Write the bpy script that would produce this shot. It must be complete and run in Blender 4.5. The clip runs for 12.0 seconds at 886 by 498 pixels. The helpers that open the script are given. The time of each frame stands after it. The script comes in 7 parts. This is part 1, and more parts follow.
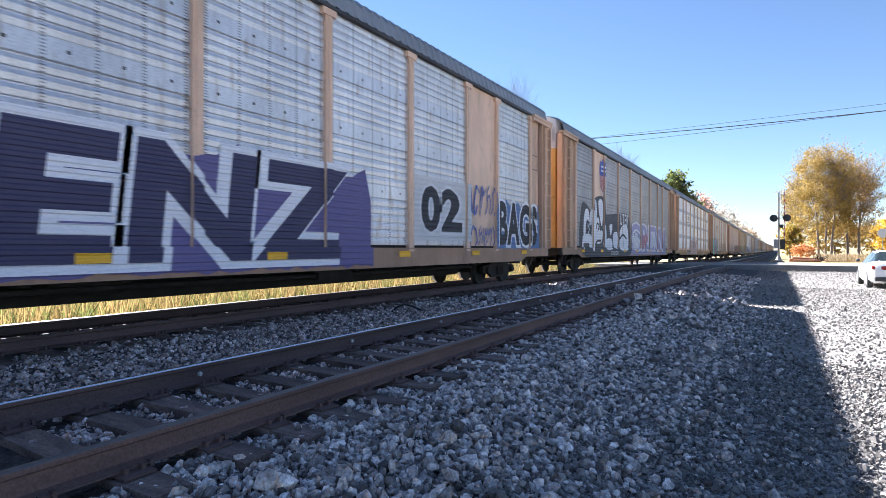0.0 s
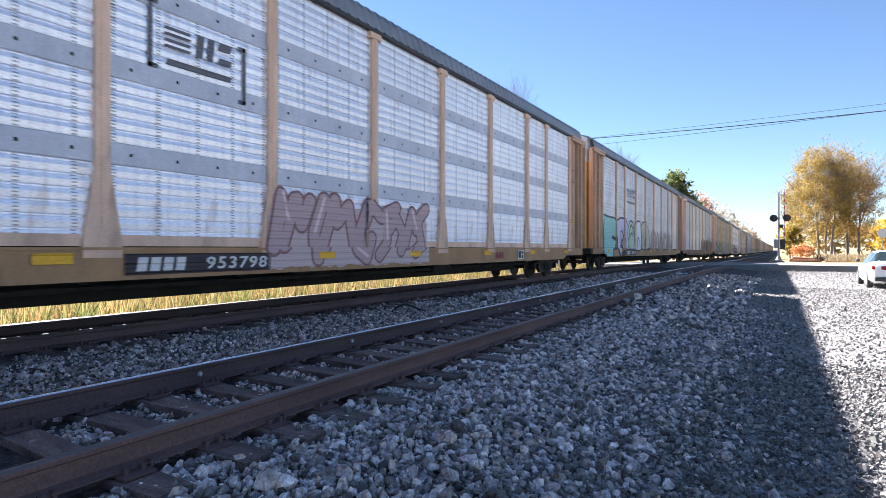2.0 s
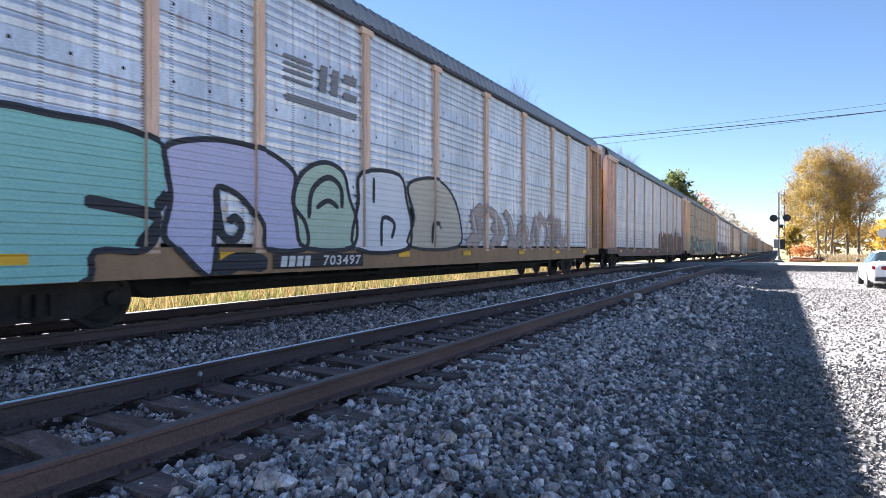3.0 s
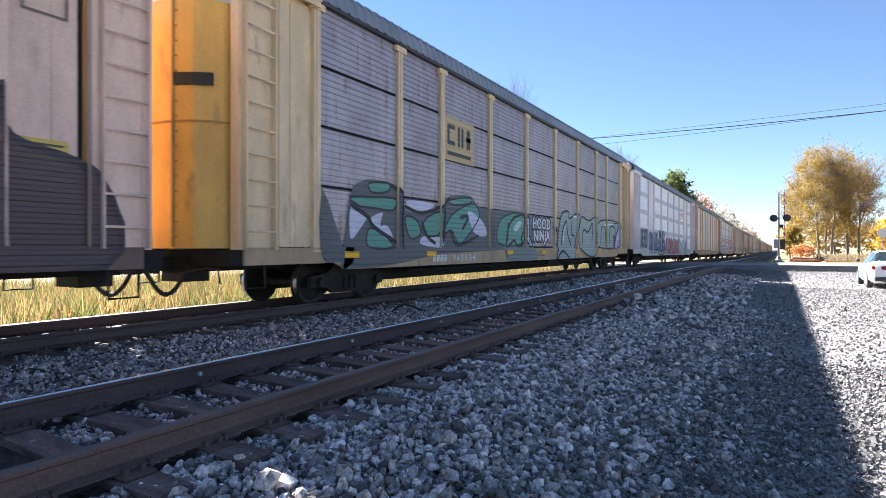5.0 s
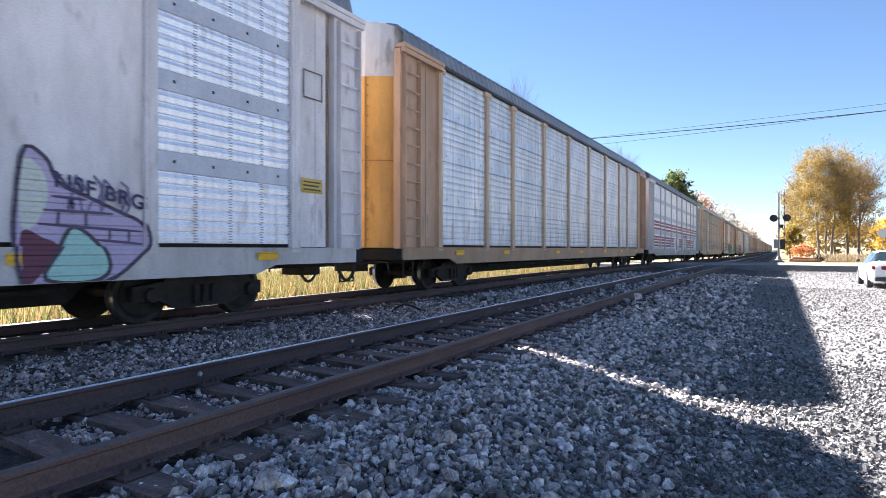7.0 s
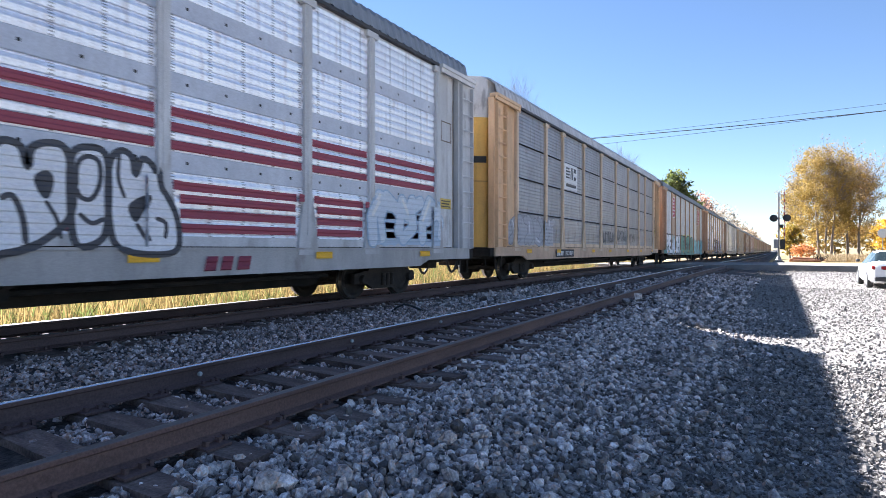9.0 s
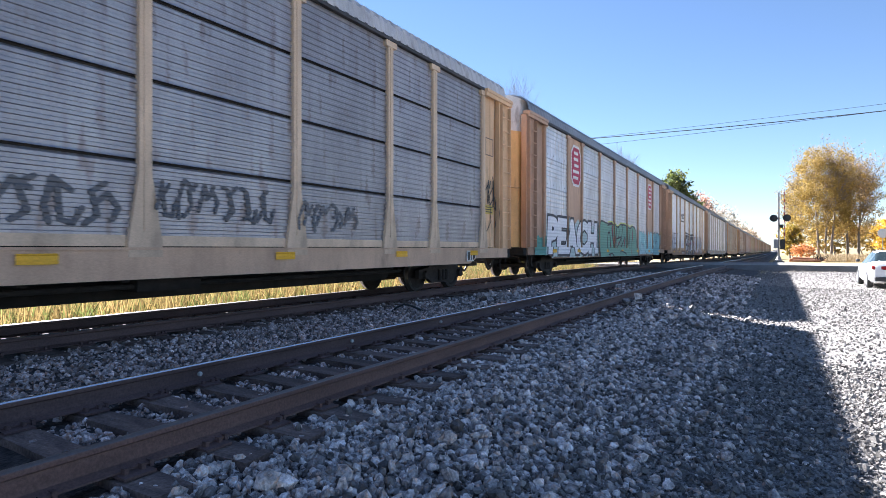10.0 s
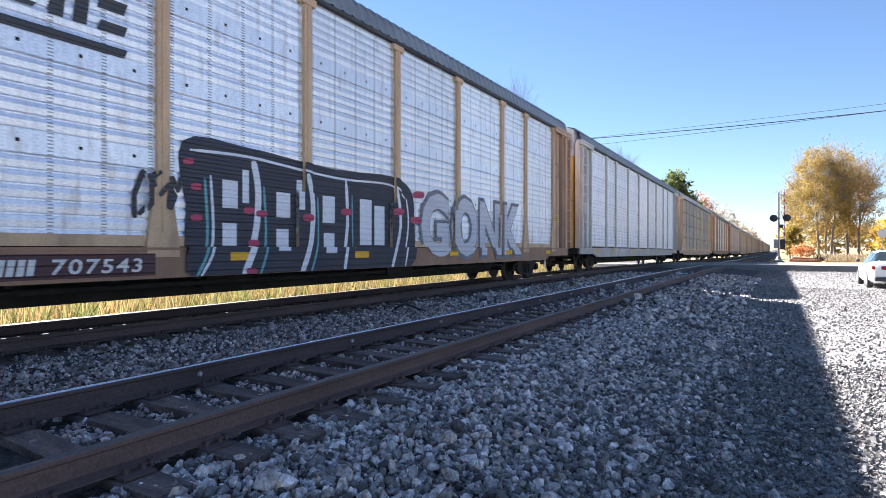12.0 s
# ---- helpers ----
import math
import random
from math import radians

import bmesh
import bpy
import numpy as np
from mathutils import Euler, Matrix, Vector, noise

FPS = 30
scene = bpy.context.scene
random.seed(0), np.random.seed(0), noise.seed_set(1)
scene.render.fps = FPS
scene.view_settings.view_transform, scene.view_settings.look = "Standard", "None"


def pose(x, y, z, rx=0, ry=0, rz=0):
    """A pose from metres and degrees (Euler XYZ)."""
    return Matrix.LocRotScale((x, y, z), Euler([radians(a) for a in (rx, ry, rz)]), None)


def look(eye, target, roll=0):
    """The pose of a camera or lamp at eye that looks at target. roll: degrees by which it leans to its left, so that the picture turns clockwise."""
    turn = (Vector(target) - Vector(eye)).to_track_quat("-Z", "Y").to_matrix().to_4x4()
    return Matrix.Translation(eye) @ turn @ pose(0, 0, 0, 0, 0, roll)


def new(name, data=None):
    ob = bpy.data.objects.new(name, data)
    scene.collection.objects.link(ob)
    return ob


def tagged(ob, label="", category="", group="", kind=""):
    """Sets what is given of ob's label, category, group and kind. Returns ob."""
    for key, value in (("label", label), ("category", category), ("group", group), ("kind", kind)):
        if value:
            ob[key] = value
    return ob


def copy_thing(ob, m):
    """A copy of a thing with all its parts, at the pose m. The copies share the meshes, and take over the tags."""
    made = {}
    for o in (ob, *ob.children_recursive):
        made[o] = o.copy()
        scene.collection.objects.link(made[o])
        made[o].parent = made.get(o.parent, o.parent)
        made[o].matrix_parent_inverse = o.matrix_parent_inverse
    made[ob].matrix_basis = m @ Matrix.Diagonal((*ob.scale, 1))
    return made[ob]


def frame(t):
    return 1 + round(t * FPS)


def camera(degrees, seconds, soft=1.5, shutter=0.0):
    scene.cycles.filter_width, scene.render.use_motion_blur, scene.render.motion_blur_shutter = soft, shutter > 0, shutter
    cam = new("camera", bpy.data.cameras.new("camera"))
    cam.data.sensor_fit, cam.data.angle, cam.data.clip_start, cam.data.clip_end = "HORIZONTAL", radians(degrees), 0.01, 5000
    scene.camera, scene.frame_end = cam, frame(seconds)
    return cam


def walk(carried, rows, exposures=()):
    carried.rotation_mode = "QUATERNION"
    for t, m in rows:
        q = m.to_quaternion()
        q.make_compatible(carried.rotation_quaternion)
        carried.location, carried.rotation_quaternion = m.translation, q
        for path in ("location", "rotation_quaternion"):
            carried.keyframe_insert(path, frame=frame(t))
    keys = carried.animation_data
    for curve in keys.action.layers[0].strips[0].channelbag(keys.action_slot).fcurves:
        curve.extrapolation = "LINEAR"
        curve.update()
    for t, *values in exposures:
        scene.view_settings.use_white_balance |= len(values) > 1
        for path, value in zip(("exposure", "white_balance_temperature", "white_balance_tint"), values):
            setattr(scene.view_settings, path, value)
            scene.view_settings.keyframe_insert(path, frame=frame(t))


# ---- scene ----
# The tracks run along +Y, the camera stands at x = 0 beside them; the gravel lot is z = 0.
EYE_Z = 1.55
RAIL_Z = 0.43          # rail tops
TRACK_NEAR = -4.10      # centre lines of the two tracks
TRACK_FAR = -8.975
CAR_PITCH = 28.1        # from car to car over the couplers
SPEED = 25.57           # metres a second, towards the camera

cam = camera(77.0, 12.0, soft=0.75, shutter=0.045)
VIEW = look((0, 0, EYE_Z), (-math.sin(radians(31.18)) * 100, math.cos(radians(31.18)) * 100, EYE_Z - 0.1))
walk(cam, [(0, VIEW), (12, VIEW)], exposures=[(0, 2.43, 5850, 14), (12, 2.43, 5850, 14)])

# ---- daylight ----
TO_SUN = Vector((-9.37, 4.4, 7.7)).normalized()
world = bpy.data.worlds.new("daylight")
scene.world = world
world.use_nodes = True
sky = world.node_tree.nodes.new("ShaderNodeTexSky")
sky.sky_type, sky.sun_disc = "NISHITA", False
sky.sun_elevation = math.asin(TO_SUN.z)
sky.sun_rotation = math.atan2(TO_SUN.x, TO_SUN.y)
sky.air_density, sky.dust_density, sky.ozone_density = 0.9, 0.0, 2.2
world.node_tree.nodes["Background"].inputs["Strength"].default_value = 0.0335
world.node_tree.links.new(sky.outputs["Color"], world.node_tree.nodes["Background"].inputs["Color"])
sun = new("sun", bpy.data.lights.new("sun", "SUN"))
sun.data.energy, sun.data.angle, sun.data.color = 6.0, radians(0.55), (1.0, 0.95, 0.87)
sun.matrix_world = look(TO_SUN * 50, (0, 0, 0))


# ---- materials ----
def rgba(c):
    return (c[0], c[1], c[2], 1)


def material(name, c1, c2, rough=0.7, metal=0.0, scale=2.0, fine=40.0, stretch=(1, 1, 1), bump=0.15,
             speckle=0.25, random_tone=0.0, island_tone=0.0, c3=None, patch=0.6):
    """Two colours blended by a coarse noise, a fine grain over it, a tone by object or by island, a third colour in patches."""
    m = bpy.data.materials.new(name)
    m.use_nodes = True
    nt = m.node_tree
    n, l = nt.nodes, nt.links
    bsdf = n["Principled BSDF"]
    co = n.new("ShaderNodeTexCoord")
    mp = n.new("ShaderNodeMapping")
    mp.inputs["Scale"].default_value = stretch
    l.new(co.outputs["Object"], mp.inputs["Vector"])
    big = n.new("ShaderNodeTexNoise")
    big.inputs["Scale"].default_value, big.inputs["Detail"].default_value = scale, 6
    big.inputs["Roughness"].default_value = 0.65
    l.new(mp.outputs[0], big.inputs["Vector"])
    ramp = n.new("ShaderNodeValToRGB")
    ramp.color_ramp.elements[0].position, ramp.color_ramp.elements[0].color = 0.36, rgba(c1)
    ramp.color_ramp.elements[1].position, ramp.color_ramp.elements[1].color = 0.64, rgba(c2)
    l.new(big.outputs["Fac"], ramp.inputs["Fac"])
    colour = ramp.outputs["Color"]
    if c3:
        spot = n.new("ShaderNodeTexNoise")
        spot.inputs["Scale"].default_value, spot.inputs["Detail"].default_value = scale * 2.3, 8
        l.new(mp.outputs[0], spot.inputs["Vector"])
        r3 = n.new("ShaderNodeValToRGB")
        r3.color_ramp.elements[0].position, r3.color_ramp.elements[1].position = patch, patch + 0.1
        l.new(spot.outputs["Fac"], r3.inputs["Fac"])
        mix3 = n.new("ShaderNodeMixRGB")
        mix3.inputs[2].default_value = rgba(c3)
        l.new(r3.outputs["Color"], mix3.inputs[0])
        l.new(colour, mix3.inputs[1])
        colour = mix3.outputs[0]
    grain = n.new("ShaderNodeTexNoise")
    grain.inputs["Scale"].default_value, grain.inputs["Detail"].default_value = fine, 4
    l.new(co.outputs["Object"], grain.inputs["Vector"])
    tone = n.new("ShaderNodeMapRange")
    tone.inputs["From Min"].default_value, tone.inputs["From Max"].default_value = 0.3, 0.7
    tone.inputs["To Min"].default_value, tone.inputs["To Max"].default_value = 1 - speckle, 1 + speckle
    l.new(grain.outputs["Fac"], tone.inputs["Value"])
    value = tone.outputs[0]
    for amount, node, socket in ((random_tone, "ShaderNodeObjectInfo", "Random"), (island_tone, "ShaderNodeNewGeometry", "Random Per Island")):
        if amount:
            info = n.new(node)
            span = n.new("ShaderNodeMapRange")
            span.inputs["To Min"].default_value, span.inputs["To Max"].default_value = 1 - amount, 1 + amount
            l.new(info.outputs[socket], span.inputs["Value"])
            times = n.new("ShaderNodeMath")
            times.operation = "MULTIPLY"
            l.new(value, times.inputs[0])
            l.new(span.outputs[0], times.inputs[1])
            value = times.outputs[0]
    scaled = n.new("ShaderNodeVectorMath")
    scaled.operation = "SCALE"
    l.new(colour, scaled.inputs[0])
    l.new(value, scaled.inputs["Scale"])
    l.new(scaled.outputs[0], bsdf.inputs["Base Color"])
    bsdf.inputs["Roughness"].default_value, bsdf.inputs["Metallic"].default_value = rough, metal
    if bump:
        b = n.new("ShaderNodeBump")
        b.inputs["Strength"].default_value, b.inputs["Distance"].default_value = bump, 0.02
        l.new(grain.outputs["Fac"], b.inputs["Height"])
        l.new(b.outputs[0], bsdf.inputs["Normal"])
    return m


def rib_sheet(name, c1, c2, dirt, holes=True, rough=0.42, metal=0.55):
    """Weathered galvanised side sheet: streaks that run down, stains, and rows of small punched holes."""
    m = material(name, c1, c2, rough, metal, 1.6, 30, (1, 1.4, 0.35), 0.06, 0.1, 0.09, 0, dirt, 0.57)
    nt = m.node_tree
    n, l = nt.nodes, nt.links
    bsdf = n["Principled BSDF"]
    if holes:
        co = n["Texture Coordinate"]
        xyz = n.new("ShaderNodeSeparateXYZ")
        l.new(co.outputs["Object"], xyz.inputs[0])

        def comb(socket, period, share):
            a = n.new("ShaderNodeMath")
            a.operation = "PINGPONG"
            a.inputs[1].default_value = period / 2
            l.new(socket, a.inputs[0])
            b = n.new("ShaderNodeMath")
            b.operation = "LESS_THAN"
            b.inputs[1].default_value = period / 2 * share
            l.new(a.outputs[0], b.inputs[0])
            return b.outputs[0]

        columns = n.new("ShaderNodeMath")
        columns.operation = "MULTIPLY_ADD"
        columns.inputs[1].default_value = 0.22
        l.new(comb(xyz.outputs["Y"], 0.155, 0.42), columns.inputs[0])
        l.new(comb(xyz.outputs["Y"], 0.62, 0.11), columns.inputs[2])
        p = n.new("ShaderNodeMath")
        p.operation = "MULTIPLY"
        l.new(columns.outputs[0], p.inputs[0])
        l.new(comb(xyz.outputs["Z"], 0.0425, 0.42), p.inputs[1])
        q = n.new("ShaderNodeMath")
        q.operation = "MULTIPLY"
        q.use_clamp = True
        q.inputs[1].default_value = 0.5
        l.new(p.outputs[0], q.inputs[0])
        mix = n.new("ShaderNodeMixRGB")
        mix.inputs[2].default_value = (0.03, 0.03, 0.035, 1)
        old = bsdf.inputs["Base Color"].links[0].from_socket
        l.new(q.outputs[0], mix.inputs[0])
        l.new(old, mix.inputs[1])
        l.new(mix.outputs[0], bsdf.inputs["Base Color"])
    return m


paints = {}


def paint(colour, rough=0.55):
    key = tuple(round(c, 3) for c in colour) + (rough,)
    if key not in paints:
        dark = tuple(c * 0.72 for c in colour)
        grime = tuple(c * 0.5 + g for c, g in zip(colour, (0.05, 0.035, 0.025)))
        paints[key] = material("paint", colour, dark, rough, 0, 1.3, 50, (1, 1, 0.4), 0.06, 0.12, 0.05, 0, grime, 0.6)
    return paints[key]


RAIL_RUST = material("rail_rust", (0.09, 0.055, 0.05), (0.15, 0.092, 0.08), 0.75, 0.1, 3, 60, (1, 0.2, 1), 0.2)
RAIL_HEAD = material("rail_head", (0.64, 0.64, 0.65), (0.76, 0.76, 0.76), 0.16, 1.0, 2, 40, (1, 0.1, 1), 0.02, 0.08)
RAIL_DULL = material("rail_dull", (0.1, 0.085, 0.08), (0.16, 0.14, 0.13), 0.55, 0.4, 2, 40, (1, 0.1, 1), 0.05, 0.15)
TIE_WOOD = material("tie_wood", (0.07, 0.05, 0.044), (0.175, 0.126, 0.106), 0.9, 0, 6, 45, (0.25, 1.5, 1), 0.5, 0.35, 0.3)
STONE = material("ballast_stone", (0.12, 0.105, 0.1), (0.62, 0.56, 0.53), 0.65, 0, 12, 70, (1, 1, 1), 0.3, 0.25, 0, 0.85, (0.42, 0.3, 0.235), 0.54)
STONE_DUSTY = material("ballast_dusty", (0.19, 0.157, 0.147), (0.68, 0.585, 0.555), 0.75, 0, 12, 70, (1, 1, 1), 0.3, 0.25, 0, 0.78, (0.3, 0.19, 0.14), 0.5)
# Near-black bed: the shade between loose stones is put into its colour.
STONE_GAP_SHADE = material("ballast_gap_shade", (0.016, 0.014, 0.014), (0.075, 0.066, 0.062), 0.95, 0, 16, 30, (1, 1, 1), 1.0, 0.6)
LOT = material("lot_gravel", (0.115, 0.106, 0.098), (0.31, 0.288, 0.265), 0.95, 0, 11, 38, (1, 1, 1), 1.0, 0.75)
CHIP = material("gravel_chip", (0.105, 0.097, 0.09), (0.31, 0.288, 0.265), 0.9, 0, 9, 90, (1, 1, 1), 0.2, 0.15, 0, 0.6)
FIELD = material("field_soil", (0.17, 0.123, 0.05), (0.26, 0.195, 0.08), 0.95, 0, 0.5, 12, (1, 1, 1), 0.8, 0.4, 0, 0, (0.09, 0.11, 0.04), 0.55)
GRASS = material("dry_grass", (0.26, 0.178, 0.074), (0.14, 0.105, 0.037), 0.8, 0, 0.9, 5, (1, 1, 1), 0, 0.3, 0, 0.65, (0.1, 0.12, 0.035), 0.5)
ROAD = material("road_surface", (0.14, 0.138, 0.135), (0.2, 0.195, 0.19), 0.9, 0, 1.2, 60, (1, 1, 1), 0.3, 0.15)
# Underframe grime; the same near-black also serves as shade in the end slots.
UNDER = material("grime_and_slot_shade", (0.011, 0.01, 0.01), (0.028, 0.024, 0.022), 0.85, 0.2, 3, 40, (1, 1, 1), 0.2)
STEEL_DARK = material("truck_steel", (0.018, 0.015, 0.014), (0.042, 0.033, 0.028), 0.75, 0.3, 5, 40, (1, 1, 1), 0.2)
WHEEL_STEEL = material("wheel_steel", (0.022, 0.019, 0.017), (0.046, 0.038, 0.034), 0.6, 0.5, 4, 50, (1, 1, 1), 0.1)
TREAD = material("wheel_tread", (0.4, 0.39, 0.38), (0.5, 0.49, 0.48), 0.35, 1.0, 4, 50, (1, 1, 1), 0.02, 0.05)
RUBBER = material("rubber", (0.015, 0.015, 0.016), (0.03, 0.03, 0.03), 0.7, 0, 5, 60, (1, 1, 1), 0.1)
ROOF_ZINC = material("roof_zinc", (0.17, 0.185, 0.21), (0.24, 0.26, 0.29), 0.5, 0.1, 1.2, 30, (1, 0.4, 1), 0.05, 0.1)


# ---- mesh helpers ----
def box(bm, x0, x1, y0, y1, z0, z1):
    v = [bm.verts.new((x, y, z)) for x in (x0, x1) for y in (y0, y1) for z in (z0, z1)]
    for f in ((0, 1, 3, 2), (4, 6, 7, 5), (0, 4, 5, 1), (2, 3, 7, 6), (0, 2, 6, 4), (1, 5, 7, 3)):
        bm.faces.new([v[i] for i in f])
    return v


def tube(bm, a, b, r0, r1=None, sides=8):
    a, b = Vector(a), Vector(b)
    r1 = r0 if r1 is None else r1
    d = (b - a).normalized()
    u = d.orthogonal().normalized()
    w = d.cross(u)
    rings = []
    for c, r in ((a, r0), (b, r1)):
        rings.append([bm.verts.new(c + (u * math.cos(2 * math.pi * i / sides) + w * math.sin(2 * math.pi * i / sides)) * r) for i in range(sides)])
    for i in range(sides):
        bm.faces.new((rings[0][i], rings[0][(i + 1) % sides], rings[1][(i + 1) % sides], rings[1][i]))
    bm.faces.new(rings[0][::-1])
    bm.faces.new(rings[1])


def hose(bm, points, r, sides=6):
    pts = [Vector(p) for p in points]
    rings = []
    for i, p in enumerate(pts):
        d = (pts[min(i + 1, len(pts) - 1)] - pts[max(i - 1, 0)]).normalized()
        u = d.cross(Vector((0.31, 0.9, 0.3))).normalized()
        w = d.cross(u)
        rings.append([bm.verts.new(p + (u * math.cos(2 * math.pi * k / sides) + w * math.sin(2 * math.pi * k / sides)) * r) for k in range(sides)])
    for a, b in zip(rings, rings[1:]):
        for k in range(sides):
            j = (k + 1) % sides
            bm.faces.new((a[k], a[j], b[j], b[k]))
    bm.faces.new(rings[0][::-1])
    bm.faces.new(rings[-1])


def prism(bm, outline, x0, x1):
    """An outline in (y, z), pushed through from x0 to x1."""
    a = [bm.verts.new((x0, y, z)) for y, z in outline]
    b = [bm.verts.new((x1, y, z)) for y, z in outline]
    bm.faces.new(a)
    bm.faces.new(b[::-1])
    for i in range(len(a)):
        j = (i + 1) % len(a)
        bm.faces.new((a[j], a[i], b[i], b[j]))


def lathe(bm, profile, axis_x=True, sides=24, at=(0, 0, 0)):
    """Rings of (place along the axis, radius)."""
    rings = []
    for p, r in profile:
        ring = []
        for i in range(sides):
            c, s = r * math.cos(2 * math.pi * i / sides), r * math.sin(2 * math.pi * i / sides)
            ring.append(bm.verts.new((at[0] + p, at[1] + c, at[2] + s) if axis_x else (at[0] + c, at[1] + s, at[2] + p)))
        rings.append(ring)
    for a, b in zip(rings, rings[1:]):
        for i in range(sides):
            j = (i + 1) % sides
            bm.faces.new((a[i], a[j], b[j], b[i]))
    bm.faces.new(rings[0][::-1])
    bm.faces.new(rings[-1])


def mesh_of(bm, mats, name="mesh", smooth=False, bevel=0.0):
    if bevel:
        bmesh.ops.bevel(bm, geom=bm.edges[:], offset=bevel, segments=1, affect="EDGES")
    bmesh.ops.recalc_face_normals(bm, faces=bm.faces[:])
    me = bpy.data.meshes.new(name)
    if smooth:
        for f in bm.faces:
            f.smooth = True
    bm.to_mesh(me)
    bm.free()
    for m in (mats if isinstance(mats, (list, tuple)) else [mats]):
        me.materials.append(m)
    return me


def put(name, me, parent=None, m=None, label="", mat=None):
    """A mesh as one object under a thing or part."""
    ob = new(name, me)
    if parent:
        ob.parent = parent
    if m is not None:
        ob.matrix_basis = m
    if mat is not None:
        ob.material_slots[0].link = "OBJECT"
        ob.material_slots[0].material = mat
    if label:
        tagged(ob, label)
    return ob


def part(name, bm, mat, parent, label="", smooth=False, bevel=0.0):
    return put(name, mesh_of(bm, mat, name, smooth, bevel), parent, None, label)


def raw_mesh(name, verts, faces, mats, smooth=False, mat_index=None):
    """A mesh from arrays; all faces have as many corners."""
    me = bpy.data.meshes.new(name)
    verts, faces = np.asarray(verts, dtype=np.float32), np.asarray(faces, dtype=np.int32)
    k = faces.shape[1]
    me.vertices.add(len(verts))
    me.vertices.foreach_set("co", verts.ravel())
    me.loops.add(faces.size)
    me.loops.foreach_set("vertex_index", faces.ravel())
    me.polygons.add(len(faces))
    me.polygons.foreach_set("loop_start", np.arange(0, faces.size, k, dtype=np.int32))
    if mat_index is not None:
        me.polygons.foreach_set("material_index", np.asarray(mat_index, dtype=np.int32))
    me.polygons.foreach_set("use_smooth", np.full(len(faces), smooth))
    me.update(calc_edges=True)
    for m in mats:
        me.materials.append(m)
    return me


# ---- ground ----
def bed(x):
    """Height of the ballast and the lot across the tracks."""
    xs = [-400, -40, -14, -12.2, -10.9, -7.2, -6.4, -5.4, -2.75, -2.3, -1.0, -0.4, 400]
    zs = [-0.45, -0.3, -0.2, -0.1, 0.18, 0.18, 0.15, 0.165, 0.165, 0.155, 0.03, 0.0, 0.0]
    return np.interp(x, xs, zs)


def drop(y):
    """The line falls away gently beyond the crossing."""
    return np.interp(y, [-1000, 30, 150, 500, 4000], [0, 0, -0.84, -1.9, -2.4])


def strip(name, xs, ys, lift, mat, wave=0.0):
    rng = np.random.default_rng(5)
    gx, gy = np.meshgrid(xs, ys)
    z = bed(gx) + lift + rng.normal(0, 1, gx.shape) * wave + drop(gy) * np.clip(0.5 - gx / 2, 0, 1)
    v = np.stack([gx.ravel(), gy.ravel(), z.ravel()], 1)
    nx, ny = len(xs), len(ys)
    i = (np.arange(ny - 1)[:, None] * nx + np.arange(nx - 1)[None, :]).ravel()
    return raw_mesh(name, v, np.stack([i, i + 1, i + nx + 1, i + nx], 1), [mat], True)


ys_far = np.concatenate([np.arange(-30, 60, 2.0), np.arange(60, 400, 20.0), np.array([400, 600, 1000, 1800, 3500])])
ground = new("ground", strip("ground", np.array([-3000, -800, -200, -60, -40, -25, -16, -14, -12.2, -10.9, -7, -4, -1.5, 0, 2, 6, 15, 40, 100, 400, 1500, 3000.0]), np.concatenate([[-600, -200], ys_far]), -0.03, FIELD))
tagged(ground, "dry autumn field and soil reaching to the horizon", "ground", kind="structure")
ballast = new("ballast_bed", strip("ballast_bed", np.array([-12.2, -10.9, -9, -7.2, -6.4, -5.4, -4, -2.75, -2.3, -1.7, -1.0, -0.75]), ys_far, 0.0, STONE_GAP_SHADE))
tagged(ballast, "near-black ballast bed under two tracks, coloured as the shade between stones", "ballast", kind="structure")
# Past x = 22 the unseen lot is added to bounce light.
lot = new("gravel_lot", strip("gravel_lot", np.array([-0.95, -0.6, 0, 1, 2, 4, 8, 14.0, 22.0, 45.0]), np.arange(-30, 44.9, 2.0), 0.006, LOT))
tagged(lot, "compacted grey gravel lot beside the tracks", "gravel", kind="structure")


